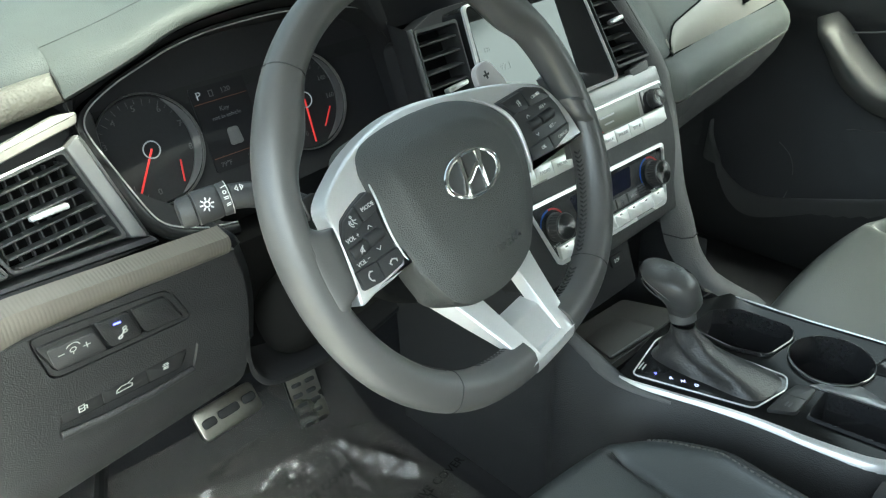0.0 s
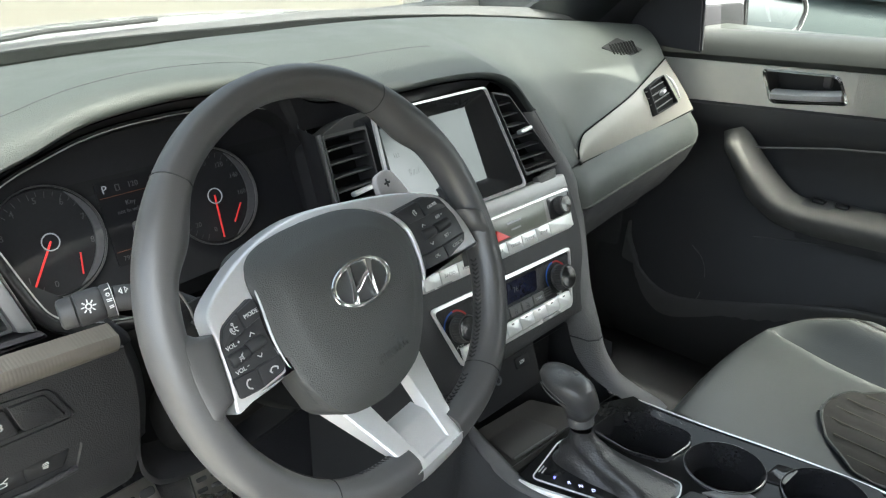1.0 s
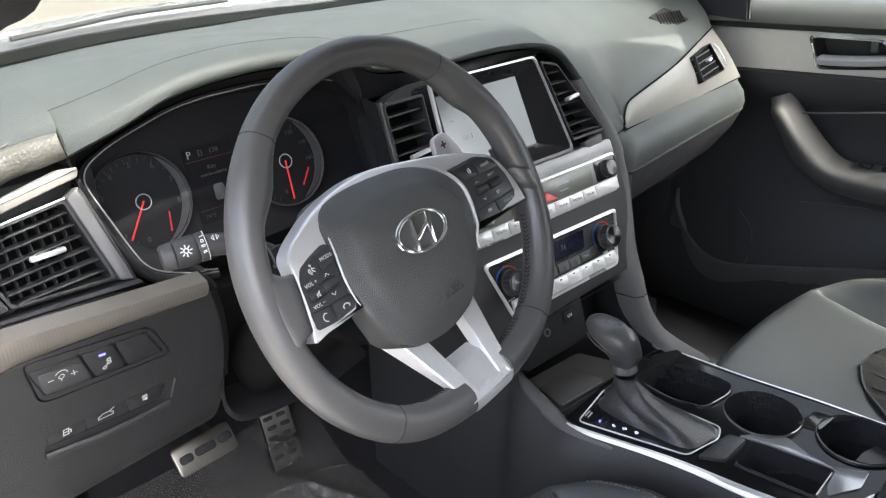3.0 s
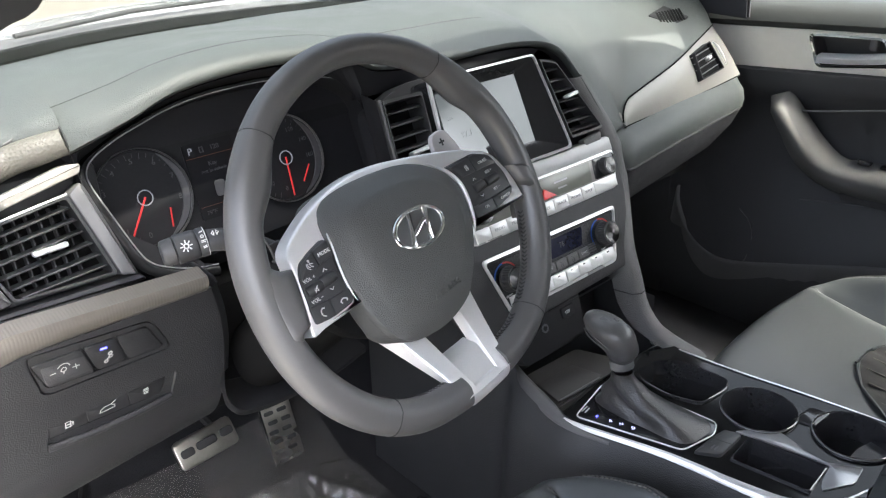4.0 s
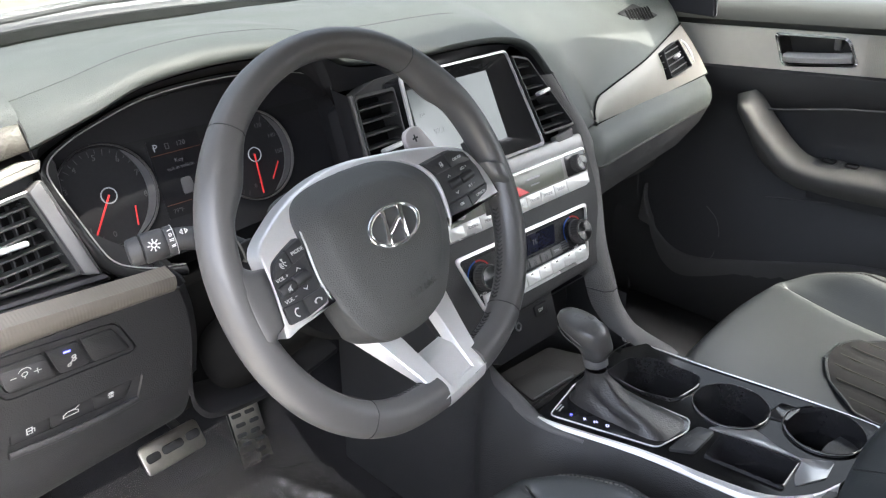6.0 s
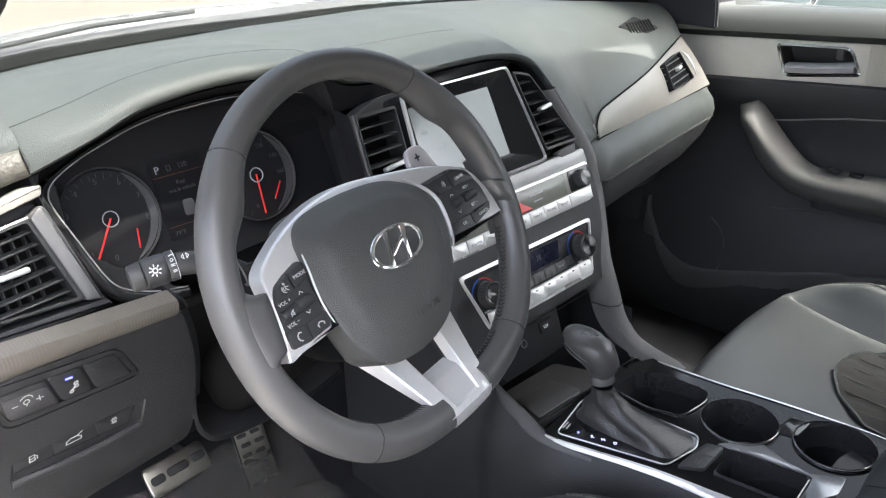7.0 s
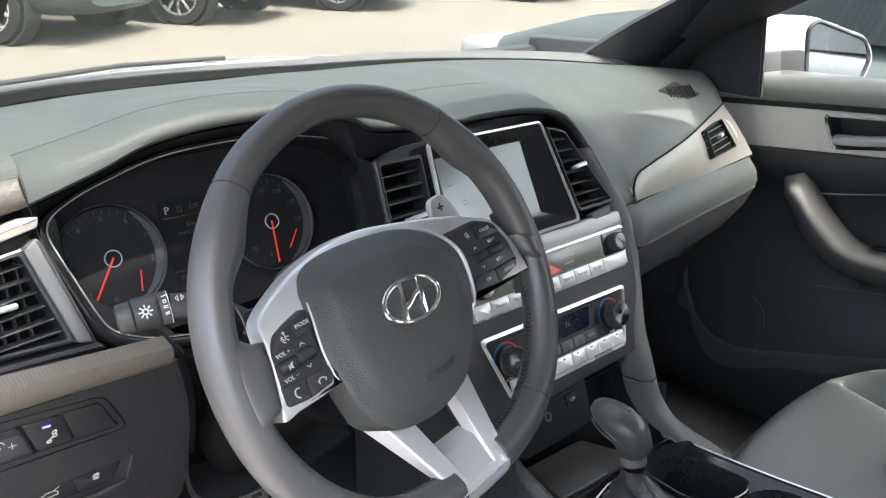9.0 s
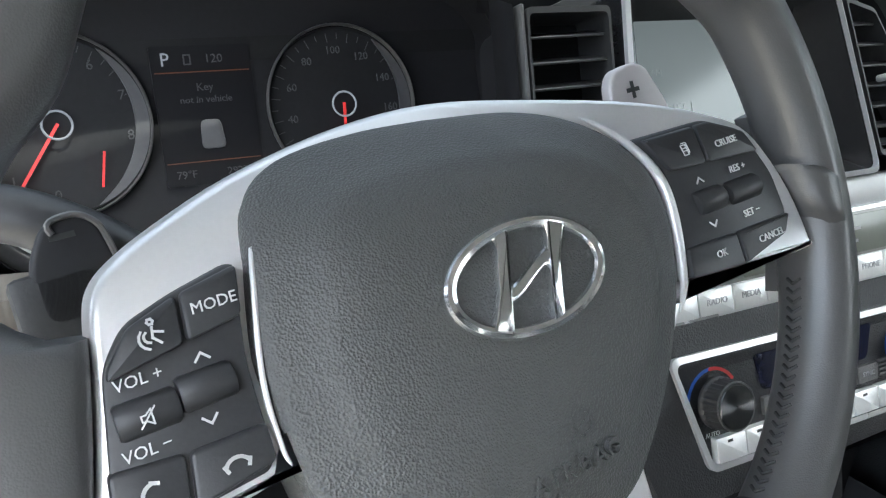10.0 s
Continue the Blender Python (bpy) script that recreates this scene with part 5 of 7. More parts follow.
def pod(s):
    """One switch pod: s = -1 for the driver's left thumb."""
    outs = POD[s]
    p = part("switch_pod", lean(prism(rounded(ordered(outs[0]), 0.004), -0.002, 0.0064, 0.0012)), M_BUTTON, wheel, "satin black switch pod", m=WM)
    for nm, o in zip(("outer_button", "inner_button", "lower_outer_button", "lower_inner_button"), outs[1:]):
        part(nm, lean(prism(rounded(ordered(o), 0.0018), 0.004, 0.0086, 0.0011)), M_BUTTON, p, m=WM)
    for x, y, w, nm in ((-0.1085, 0.0030, 0.0155, "rocker"), (-0.1250, 0.0015, 0.0165, "rocker_tab")) if s < 0 else ((0.1010, 0.0020, 0.0160, "rocker"), (0.1215, 0.0015, 0.0190, "rocker_tab")):
        r_ = part(nm, lathe([(0.0001, -w / 2), (0.0045, -w / 2), (0.0052, -w / 2 + 0.001), (0.0052, w / 2 - 0.001), (0.0045, w / 2), (0.0001, w / 2)], 24), M_BUTTON, p, "ribbed black thumb roller", m=WM @ Matrix.Translation(hub_spot(x, y, 0.0050)) @ Matrix.Rotation(radians(90), 4, "Y"))
    return p


def high(x, y, z):
    """A spot on the leaning hub face."""
    return WM @ Matrix.Translation(hub_spot(x, y, z + 0.0006)) @ Matrix.Rotation(radians(-12.4 - (6 if y > 0.02 else 0)), 4, "X")


pl, pr = pod(-1), pod(1)
for txt, x, y, z in (("MODE", -0.1033, 0.0248, 0.0088), ("VOL +", -0.1262, 0.0112, 0.0066), ("VOL \u2212", -0.1266, -0.0070, 0.0066)):
    writing("legend", txt, 0.0047, M_WHITE, pl, high(x, y, z), shear=0.1)
for txt, x, y, z in (("CRUISE", 0.1172, 0.0232, 0.0088), ("RES +", 0.1215, 0.0110, 0.0066), ("SET \u2212", 0.1222, -0.0082, 0.0066), ("CANCEL", 0.1270, -0.0196, 0.0088), ("OK", 0.0960, -0.0186, 0.0088)):
    writing("legend", txt, 0.0042, M_WHITE, pr, high(x, y, z), shear=0.1)


def sign(parent, x, y, z, lines, w):
    part("icon", strokes(lines, w * 0.72), M_WHITE, parent, m=high(x, y, z))


UP, DOWN = [[(-0.0020, -0.0010), (0, 0.0010), (0.0020, -0.0010)]], [[(-0.0020, 0.0010), (0, -0.0010), (0.0020, 0.0010)]]
sign(pl, -0.1088, 0.0116, 0.0066, UP, 0.0009)
sign(pl, -0.1092, -0.0055, 0.0066, DOWN, 0.0009)
sign(pr, 0.0978, 0.0113, 0.0066, UP, 0.0009)
sign(pr, 0.0989, -0.0072, 0.0066, DOWN, 0.0009)
sign(pl, -0.1205, 0.0218, 0.0088, [arc(0, 0.0034, 0.0008, 0, 360, 6), [(0.0, 0.0018), (-0.0006, -0.0010), (0.0012, -0.0030)], [(0.0004, 0.0005), (0.0024, -0.0002)], arc(-0.0012, -0.0006, 0.0016, 120, 260, 5), arc(-0.0012, -0.0010, 0.0030, 130, 250, 5)], 0.0009)
sign(pl, -0.1275, -0.0170, 0.0088, [arc(0.0010, -0.0012, 0.0036, 100, 215, 7), [(0.0004, 0.0026), (0.0020, 0.0020)], [(-0.0016, -0.0036), (-0.0004, -0.0044)]], 0.0014)
sign(pl, -0.1050, -0.0176, 0.0088, [arc(0, -0.0030, 0.0038, 30, 150, 7), [(-0.0036, -0.0008), (-0.0030, -0.0022)], [(0.0036, -0.0008), (0.0030, -0.0022)]], 0.0014)
sign(pl, -0.1255, 0.0017, 0.0103, [[(-0.0018, -0.0008), (-0.0018, 0.0008), (-0.0006, 0.0008), (0.0010, 0.0020), (0.0010, -0.0020), (-0.0006, -0.0008), (-0.0018, -0.0008)], [(-0.0024, -0.0022), (0.0022, 0.0024)]], 0.0006)
sign(pr, 0.0930, 0.0252, 0.0088, [[(-0.0016, -0.0026), (-0.0016, 0.0018), (0.0010, 0.0018), (0.0010, -0.0026), (-0.0016, -0.0026)], [(-0.0006, 0.0026), (0.0018, 0.0026), (0.0018, -0.0018)], [(-0.0010, 0.0004), (0.0004, 0.0004)], [(-0.0010, -0.0008), (0.0004, -0.0008)]], 0.0005)
M_PADDLE = mat("paddle_satin", (0.52, 0.485, 0.475), 0.4, metal=0.3, var=0.03)
for s in (-1, 1):
    pd = [(0.108, 0.020), (0.1120, 0.0590), (0.1165, 0.0650), (0.1300, 0.0672), (0.1375, 0.0640), (0.1460, 0.046), (0.154, 0.020)]
    pz, mx_ = (-0.044, 0.1255) if s > 0 else (-0.054, -0.1250)
    if s < 0:
        pd = [(-0.112, 0.026), (-0.1105, 0.042), (-0.1130, 0.0560), (-0.1190, 0.0610), (-0.1300, 0.0600), (-0.138, 0.046), (-0.138, 0.026)]
    # Left paddle would be satin too; rim shade is put into its dark colour.
    p = part("shift_paddle", prism(rounded(pd if s > 0 else pd[::-1], 0.007), pz - 0.006, pz, 0.002, 3), M_PADDLE if s > 0 else M_VOID, wheel, "pale satin shift paddle" if s > 0 else "shift paddle coloured dark for the shade of the rim", m=WM)
    if s < 0:
        # Grey tube draws the satin edge that still catches light.
        part("paddle_edge", tube([(x, y, pz) for x, y in rounded(pd[:5], 0.006)], 0.0011, 6), M_BAR, p, "pale satin paddle edge", m=WM)
    mk = [[(mx_ - 0.0030, 0.0545), (mx_ + 0.0030, 0.0545)]]
    if s > 0:
        mk.append([(mx_, 0.0515), (mx_, 0.0575)])
    part("paddle_mark", strokes(mk, 0.0020), M_BLACK, p, "black plus or minus mark", m=WM @ Matrix.Translation((0, 0, pz + 0.0001)))
    part("paddle_arm", box(s * 0.120, 0.030, -0.058, 0.05, 0.03, 0.008, 0.003), M_BLACK, wheel, m=WM)
# column shroud and stalk
column = thing("steering_column", COLM @ Vector((0, -0.02, -0.15)), "black plastic steering column shroud", "steering column")
rows = []
for d, w, h, dy in ((-0.030, 0.054, 0.044, -0.004), (-0.040, 0.061, 0.048, -0.008), (-0.075, 0.063, 0.046, -0.020), (-0.14, 0.064, 0.046, -0.042), (-0.24, 0.064, 0.046, -0.074), (-0.32, 0.064, 0.046, -0.100)):
    rows.append([Vector((math.copysign(abs(math.cos(q)) ** 0.7, math.cos(q)) * w, math.copysign(abs(math.sin(q)) ** 0.85, math.sin(q)) * h + dy, d)) for q in [2 * math.pi * k / 32 for k in range(32)]])
# Plastic shroud coloured near-black for the shade behind the wheel.
part("shroud", loft(rows, close_u=True, caps=True), M_SEAL_SHADE, column, m=COLM, smooth=50)
part("collar", ring(0.052, 0.046, 0.006, 0.008, 40, 0, -0.004, -0.030), M_VOID, column, m=COLM)
stalk = thing("light_stalk", (-0.42, 0.09, 0.95), "black light stalk with white lamp symbols", "stalk")
A, B = Vector((-0.536, 0.116, 0.9475)), Vector((-0.385, 0.078, 0.962))
ax = (B - A).normalized()
A = A + ax * 0.020


def along(d):
    return A + ax * d


part("tip", tube([along(d) for d in (0.0, 0.001, 0.003, 0.011, 0.012)], [0.008, 0.0108, 0.0118, 0.0124, 0.0112], 20), M_BLACK, stalk, "black ribbed twist tip")
part("barrel", tube([along(d) for d in (0.012, 0.013, 0.028, 0.031, 0.032)], [0.0118, 0.0132, 0.0132, 0.0126, 0.0116], 20), M_BUTTON, stalk)
part("switch_ring", tube([along(d) for d in (0.032, 0.033, 0.039, 0.0395)], [0.0124, 0.0131, 0.0130, 0.0120], 20), M_BUTTON, stalk)
part("arm", tube(catmull([along(0.0395), (-0.464, 0.097, 0.951), (-0.447, 0.092, 0.944), (-0.430, 0.088, 0.933), (-0.395, 0.080, 0.905)], 4), 0.0115, 16, flat=0.85), M_BUTTON, stalk)
sn = Vector((-0.42, -0.80, 0.42))
sn = (sn - ax * sn.dot(ax)).normalized()
STM = Matrix((ax, sn.cross(ax), sn)).transposed().to_4x4()
STM.translation = along(0.0210) + sn * 0.0133
part("icon", strokes([arc(0, 0, 0.0020, 0, 360, 10)] + [[(math.cos(a) * 0.0034, math.sin(a) * 0.0034), (math.cos(a) * 0.0048, math.sin(a) * 0.0048)] for a in [radians(45 * k) for k in range(8)]], 0.0010), M_WHITE, stalk, m=STM)
STM2 = STM.copy()
STM2.translation = along(0.0358) + sn * 0.0132
part("icon", strokes([[(-0.0012, 0.008), (0.0016, 0.0086)], arc(0.0, 0.0042, 0.0012, 0, 360, 6), [(-0.0016, 0.0005), (0.0016, 0.0005)], [(-0.0014, -0.0008), (0.0014, -0.0008)], [(-0.0012, -0.0048), (0.0014, -0.0044)], [(-0.0012, -0.0060), (0.0014, -0.0056)]], 0.0007), M_WHITE, stalk, m=STM2)
STM3 = STM.copy()
STM3.translation = along(0.047) + sn * 0.0128
part("ring_line", tube([along(0.0388) + sn * (0.0131 * math.cos(q)) + ax.cross(sn) * (0.0131 * math.sin(q)) for q in [radians(-80 + 10 * k) for k in range(17)]], 0.0003, 5), M_WHITE, stalk, "white index line")
part("icon", strokes([[(-0.0032, 0.004), (-0.0012, 0.006), (-0.0012, 0.002), (-0.0032, 0.004)], [(0.0032, 0.004), (0.0012, 0.006), (0.0012, 0.002), (0.0032, 0.004)]], 0.0006), M_WHITE, stalk, m=STM3)

# ---- centre console ----
ZC = 0.608
M_BOOT = mat("boot_leather", (0.044, 0.042, 0.041), 0.36, grain=0.35, gscale=420, kind="cell", var=0.10)
M_RIM = mat("gloss_black_rim", (0.028, 0.028, 0.030), 0.09, spec=0.7, coat=0.6, var=0.1, rvar=0.03)
console = thing("center_console", (0.04, -0.15, 0.32), "dark centre console with satin edge strip and gloss black top", "console")
EDGE = catmull([(-0.066, 0.42, 0.70), (-0.066, 0.145, 0.640), (-0.086, 0.085, 0.612), (-0.092, 0.03, 0.600), (-0.093, -0.01, 0.602), (-0.078, -0.07, 0.604), (-0.060, -0.136, 0.604), (-0.046, -0.21, 0.603), (-0.030, -0.262, 0.602), (0.005, -0.297, 0.602), (0.045, -0.312, 0.602)], 4)
REDGE = catmull([(-0.066, 0.42, 0.70), (0.150, 0.10, 0.60), (0.150, 0.045, 0.588), (0.145, 0.01, 0.598), (0.142, -0.03, 0.604), (0.150, -0.10, 0.604), (0.162, -0.17, 0.604), (0.172, -0.23, 0.603), (0.178, -0.27, 0.602), (0.180, -0.31, 0.602), (0.180, -0.35, 0.602)], 4)
rows = []
for l, r in zip(EDGE, REDGE):
    rows.append([Vector((l.x - 0.035, l.y, 0.30)), Vector((l.x - 0.030, l.y, l.z - 0.13)), Vector((l.x - 0.024, l.y, l.z - 0.05)), Vector((l.x - 0.014, l.y, l.z - 0.012)), l + Vector((-0.004, 0, 0))])
# Driver-side flank takes the darker skin: its shade is put into the colour.
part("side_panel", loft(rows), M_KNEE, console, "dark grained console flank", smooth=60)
rows = [[r + Vector((0.002, 0, 0)), Vector((r.x + 0.012, r.y, r.z - 0.010)), Vector((r.x + 0.022, r.y, r.z - 0.06)), Vector((r.x + 0.028, r.y, 0.30))] for r in REDGE]
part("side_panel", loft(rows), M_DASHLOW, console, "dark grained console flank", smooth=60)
# rear of the flank, past the strip
rows = []
for y in (-0.27, -0.32, -0.38, -0.46, -0.60, -0.75):
    rows.append([Vector((-0.115, y, 0.30)), Vector((-0.098, y, 0.50)), Vector((-0.078, y, 0.560)), Vector((-0.055, y, 0.588)), Vector((0.0, y, 0.596)), Vector((0.12, y, 0.596)), Vector((0.195, y, 0.57)), Vector((0.21, y, 0.30))])
part("rear_body", loft(rows), M_DASHLOW, console, smooth=60)
strip = EDGE[14:]
rows = []
for i, p in enumerate(strip):
    w = 0.45 + 0.55 * min(1, i / 16)
    rows.append([p + Vector((-0.0075 * w, -0.002, -0.006)), p + Vector((-0.0050 * w, -0.001, 0.0008)), p + Vector((-0.001, 0, 0.0042)), p + Vector((0.0035 * w, 0.001, 0.0046)), p + Vector((0.0055 * w, 0.002, 0.001))])
part("edge_strip", loft(rows), M_SATIN, console, "satin silver edge strip")


def deck(outline, z0, z1, name, material, label="", bev=0.002):
    return part(name, prism(outline, z0, z1, bev), material, console, label)


def well(outline, depth, name, rim_w=0.004, rim_mat=None, floor_mat=None, label="", z=ZC):
    """An open recess: a rounded rim, walls and a floor."""
    cx, cy = sum(p[0] for p in outline) / len(outline), sum(p[1] for p in outline) / len(outline)
    def sc(k):
        return [(cx + (p[0] - cx) * k, cy + (p[1] - cy) * k) for p in outline]
    w = part(name, loft([[(*p, z - 0.002) for p in sc(1.08)], [(*p, z + 0.003) for p in sc(1.06)], [(*p, z + 0.0035) for p in sc(1.03)], [(*p, z - 0.001) for p in sc(1.0)], [(*p, z - depth) for p in sc(0.93)]], close_u=True), rim_mat or M_RIM, console, label)
    part("well_floor", prism(sc(0.95), z - depth - 0.002, z - depth + 0.001), floor_mat or M_RUBBER, w)
    return w


def hole_deck(outer, holes, z, material, name, label=""):
    """A flat deck with openings, by filling between its edge loops."""
    bm = bmesh.new()
    es = []
    for loop in (outer, *holes):
        vs = [bm.verts.new((p[0], p[1], z)) for p in loop]
        es += [bm.edges.new((vs[i], vs[(i + 1) % len(vs)])) for i in range(len(vs))]
    bmesh.ops.triangle_fill(bm, use_beauty=True, use_dissolve=False, edges=es)
    return part(name, bm, material, console, label)


def circle(cx, cy, r, n=40):
    return [(cx + r * math.cos(2 * math.pi * k / n), cy + r * math.sin(2 * math.pi * k / n)) for k in range(n)]


cup1, cup2 = circle(0.089, -0.158, 0.044), circle(0.122, -0.262, 0.044)
bin_o = rounded([(0.040, -0.004), (0.088, -0.006), (0.112, -0.030), (0.118, -0.095), (0.098, -0.106), (0.050, -0.100), (0.036, -0.06)], 0.010)
tray_o = rounded([(0.029, -0.180), (-0.019, -0.184), (-0.007, -0.268), (0.043, -0.264)], 0.004)
gate_o = rounded([(-0.086, -0.006), (-0.010, 0.012), (0.014, 0.004), (0.028, -0.136), (0.006, -0.146), (-0.046, -0.136), (-0.060, -0.090)], 0.008)
deck_o = [(p.x + 0.004, p.y) for p in EDGE[14:]] + [(0.10, -0.318), (0.165, -0.315)] + [(p.x, p.y) for p in reversed(REDGE[13:36])] + [(0.10, 0.022), (0.0, 0.022)]
hole_deck(deck_o, [cup1, cup2, bin_o, tray_o, gate_o], ZC - 0.001, M_DECK, "deck", "gloss black console top")
# Cup and bin floors get near-black in place of the shade inside.
well(cup1, 0.07, "cup_holder", floor_mat=M_SEAL_SHADE, label="gloss black round cup holder")
well(cup2, 0.07, "cup_holder", floor_mat=M_SEAL_SHADE, label="gloss black round cup holder")
part("cup_link", prism(rounded([(0.100, -0.196), (0.140, -0.200), (0.146, -0.224), (0.108, -0.222)], 0.004), ZC - 0.02, ZC + 0.002, 0.002), M_PIANO, console, "gloss black bridge between the cups")
# Gloss highlights on cup rims, modelled as thin grey rings.
for c_ in (cup1, cup2):
    part("rim_highlight", tube([(p[0] + (p[0] - sum(q[0] for q in c_) / 40) * 0.055, p[1] + (p[1] - sum(q[1] for q in c_) / 40) * 0.055, ZC + 0.0022) for p in c_], 0.0009, 6, closed=True), M_BAR, console, "thin grey ring drawing the rim highlight")
# The bright tube is the highlight on the gloss deck edge.
part("edge_highlight", tube([p + Vector((-0.001, 0, 0.0045)) for p in REDGE[14:38]], 0.0011, 6), M_SATIN, console, "thin satin tube drawing the edge highlight")
well(bin_o, 0.05, "storage_bin", floor_mat=M_SEAL_SHADE, label="open storage bin beside the lever")
well(tray_o, 0.045, "coin_tray", label="open rectangular tray", rim_mat=M_RIM)
part("coin_insert", tube([(0.018, -0.20, ZC - 0.040), (0.006, -0.225, ZC - 0.035)], 0.0012, 6), M_GREYTXT, console)
# The plate's pale grey holds the sky reflection in its base colour.
part("satin_plate", prism(rounded([(0.030, -0.158), (0.050, -0.173), (0.068, -0.199), (0.064, -0.215), (0.056, -0.235), (0.054, -0.261), (0.076, -0.294), (0.042, -0.298), (0.006, -0.278), (0.020, -0.271), (0.052, -0.266), (0.038, -0.188)][::-1], 0.005), ZC - 0.004, ZC + 0.0008, 0.0005), mat("sky_grey_gloss_plate", (0.30, 0.305, 0.31), 0.18, metal=0.4, var=0.03), console, "glossy deck plate, grey for the sky it mirrors")
btn = part("drive_mode_button", prism(rounded([(-0.040, -0.146), (-0.024, -0.172), (0.028, -0.170), (0.022, -0.150), (0.0, -0.147)], 0.005), ZC - 0.005, ZC + 0.004, 0.002), M_BUTTON, console, "dark drive mode button")
part("button_split", strokes([[(-0.004, -0.147), (0.002, -0.171)]], 0.0008), M_RUBBER, btn, m=Matrix.Translation((0, 0, ZC + 0.0041)))
part("icon", strokes([[(-0.022, -0.158), (-0.014, -0.158)], [(-0.021, -0.162), (-0.013, -0.162)]], 0.0018), M_GLOW, btn, m=Matrix.Translation((0, 0, ZC + 0.0041)))
part("tray_rim", tube(catmull([(-0.056, 0.200, 0.640), (-0.060, 0.155, 0.620), (-0.071, 0.112, 0.607), (-0.083, 0.055, 0.600), (-0.0925, 0.010, 0.5985), (-0.0930, -0.020, 0.5985), (-0.0855, -0.060, 0.5985)], 5), [0.0125 - 0.0085 * max(0.0, (i - 14) / 16) for i in range(31)], 12, flat=0.75), M_DARK, console, "rounded rim beside the front tray", smooth=70)
part("tray_side", loft([[(-0.052, 0.19, 0.637), (-0.062, 0.118, 0.609), (-0.074, 0.055, 0.602), (-0.080, 0.020, 0.600)], [(-0.046, 0.19, 0.585), (-0.050, 0.118, 0.588), (-0.060, 0.055, 0.588), (-0.066, 0.030, 0.588)]]), M_VOID, console, smooth=60)
# front tray ahead of the lever
FT = rounded([(-0.064, 0.118), (0.060, 0.112), (0.090, 0.030), (-0.078, 0.028)], 0.008)
M_TRAY = mat("tray_rubber", (0.046, 0.043, 0.040), 0.55, grain=0.3, gscale=600, var=0.12)
part("front_tray", prism(FT, 0.560, 0.590, 0), M_TRAY, console, "rubber lined front tray")
part("tray_back", loft([[(-0.075, 0.13, 0.59), (0.12, 0.13, 0.59)], [(-0.075, 0.13, 0.66), (0.12, 0.13, 0.66)], [(-0.09, 0.09, 0.70), (0.14, 0.09, 0.70)]]), M_UNDER, console)
part("tray_lid", prism(rounded([(-0.050, 0.092), (0.020, 0.086), (0.030, 0.040), (-0.060, 0.042)], 0.004), 0.588, 0.5935, 0.001), M_TRAY, console, "sliding tray cover")
part("tray_ridge", box(0, 0, 0, 0.080, 0.003, 0.003, 0.001), M_BAR, console, m=Matrix.Translation((-0.018, 0.040, 0.594)) @ Matrix.Rotation(radians(-3), 4, "Z"))
part("front_lip", loft([[(-0.094, 0.026, 0.606), (-0.02, 0.024, 0.607), (0.10, 0.024, 0.607), (0.15, 0.02, 0.603)], [(-0.088, 0.036, 0.592), (-0.02, 0.034, 0.592), (0.10, 0.034, 0.592), (0.15, 0.034, 0.592)]]), M_DARK, console)

part("flank_seam", tube([(-0.1005, -0.12, 0.530), (-0.0960, -0.20, 0.545), (-0.088, -0.27, 0.556), (-0.080, -0.36, 0.560), (-0.080, -0.60, 0.560)], 0.0009, 6), M_RUBBER, console)

# ---- gear lever ----
gear = thing("gear_lever", (-0.02, -0.06, ZC), "leather gear lever with satin collar, pleated boot and lit gate", "gear lever")
gp = part("gate_plate", prism(gate_o, ZC - 0.008, ZC + 0.002, 0.001), M_PIANO, gear, "gloss black gate plate")
part("gate_rim", tube([(p[0], p[1], ZC + 0.002) for p in gate_o], 0.0010, 8, closed=True), M_SATIN, gear, "thin chrome rim")
GT = Matrix.Translation((0, 0, ZC + 0.0024)) @ Matrix.Rotation(radians(-90 - 13), 4, "Z")
for k, (c, x, y) in enumerate((("P", -0.0675, -0.026), ("R", -0.0625, -0.043), ("N", -0.0580, -0.056), ("D", -0.0540, -0.071))):
    writing("legend", c, 0.0068, M_BLUE if c == "P" else mat("gate_legend", (0.5, 0.5, 0.7), 0.5, var=0, emit=(0.6, 0.6, 1.0), estr=0.2), gear, Matrix.Translation((x, y, ZC + 0.0024)) @ Matrix.Rotation(radians(-42), 4, "Z"))
part("legend_bar", strokes([[(-0.072, -0.006), (-0.060, -0.004)], [(-0.071, -0.010), (-0.061, -0.008)]], 0.0016), M_WHITE, gear, m=Matrix.Translation((0, 0, ZC + 0.0024)))
N0 = Vector((-0.033, -0.034, 0.672))
base_o = [(-0.044, -0.006), (-0.010, 0.004), (0.014, -0.004), (0.024, -0.070), (0.021, -0.130), (-0.010, -0.139), (-0.038, -0.128), (-0.046, -0.075)]
base_c = catmull(base_o, 5, closed=True)
rows = []
nb_ = len(base_c)
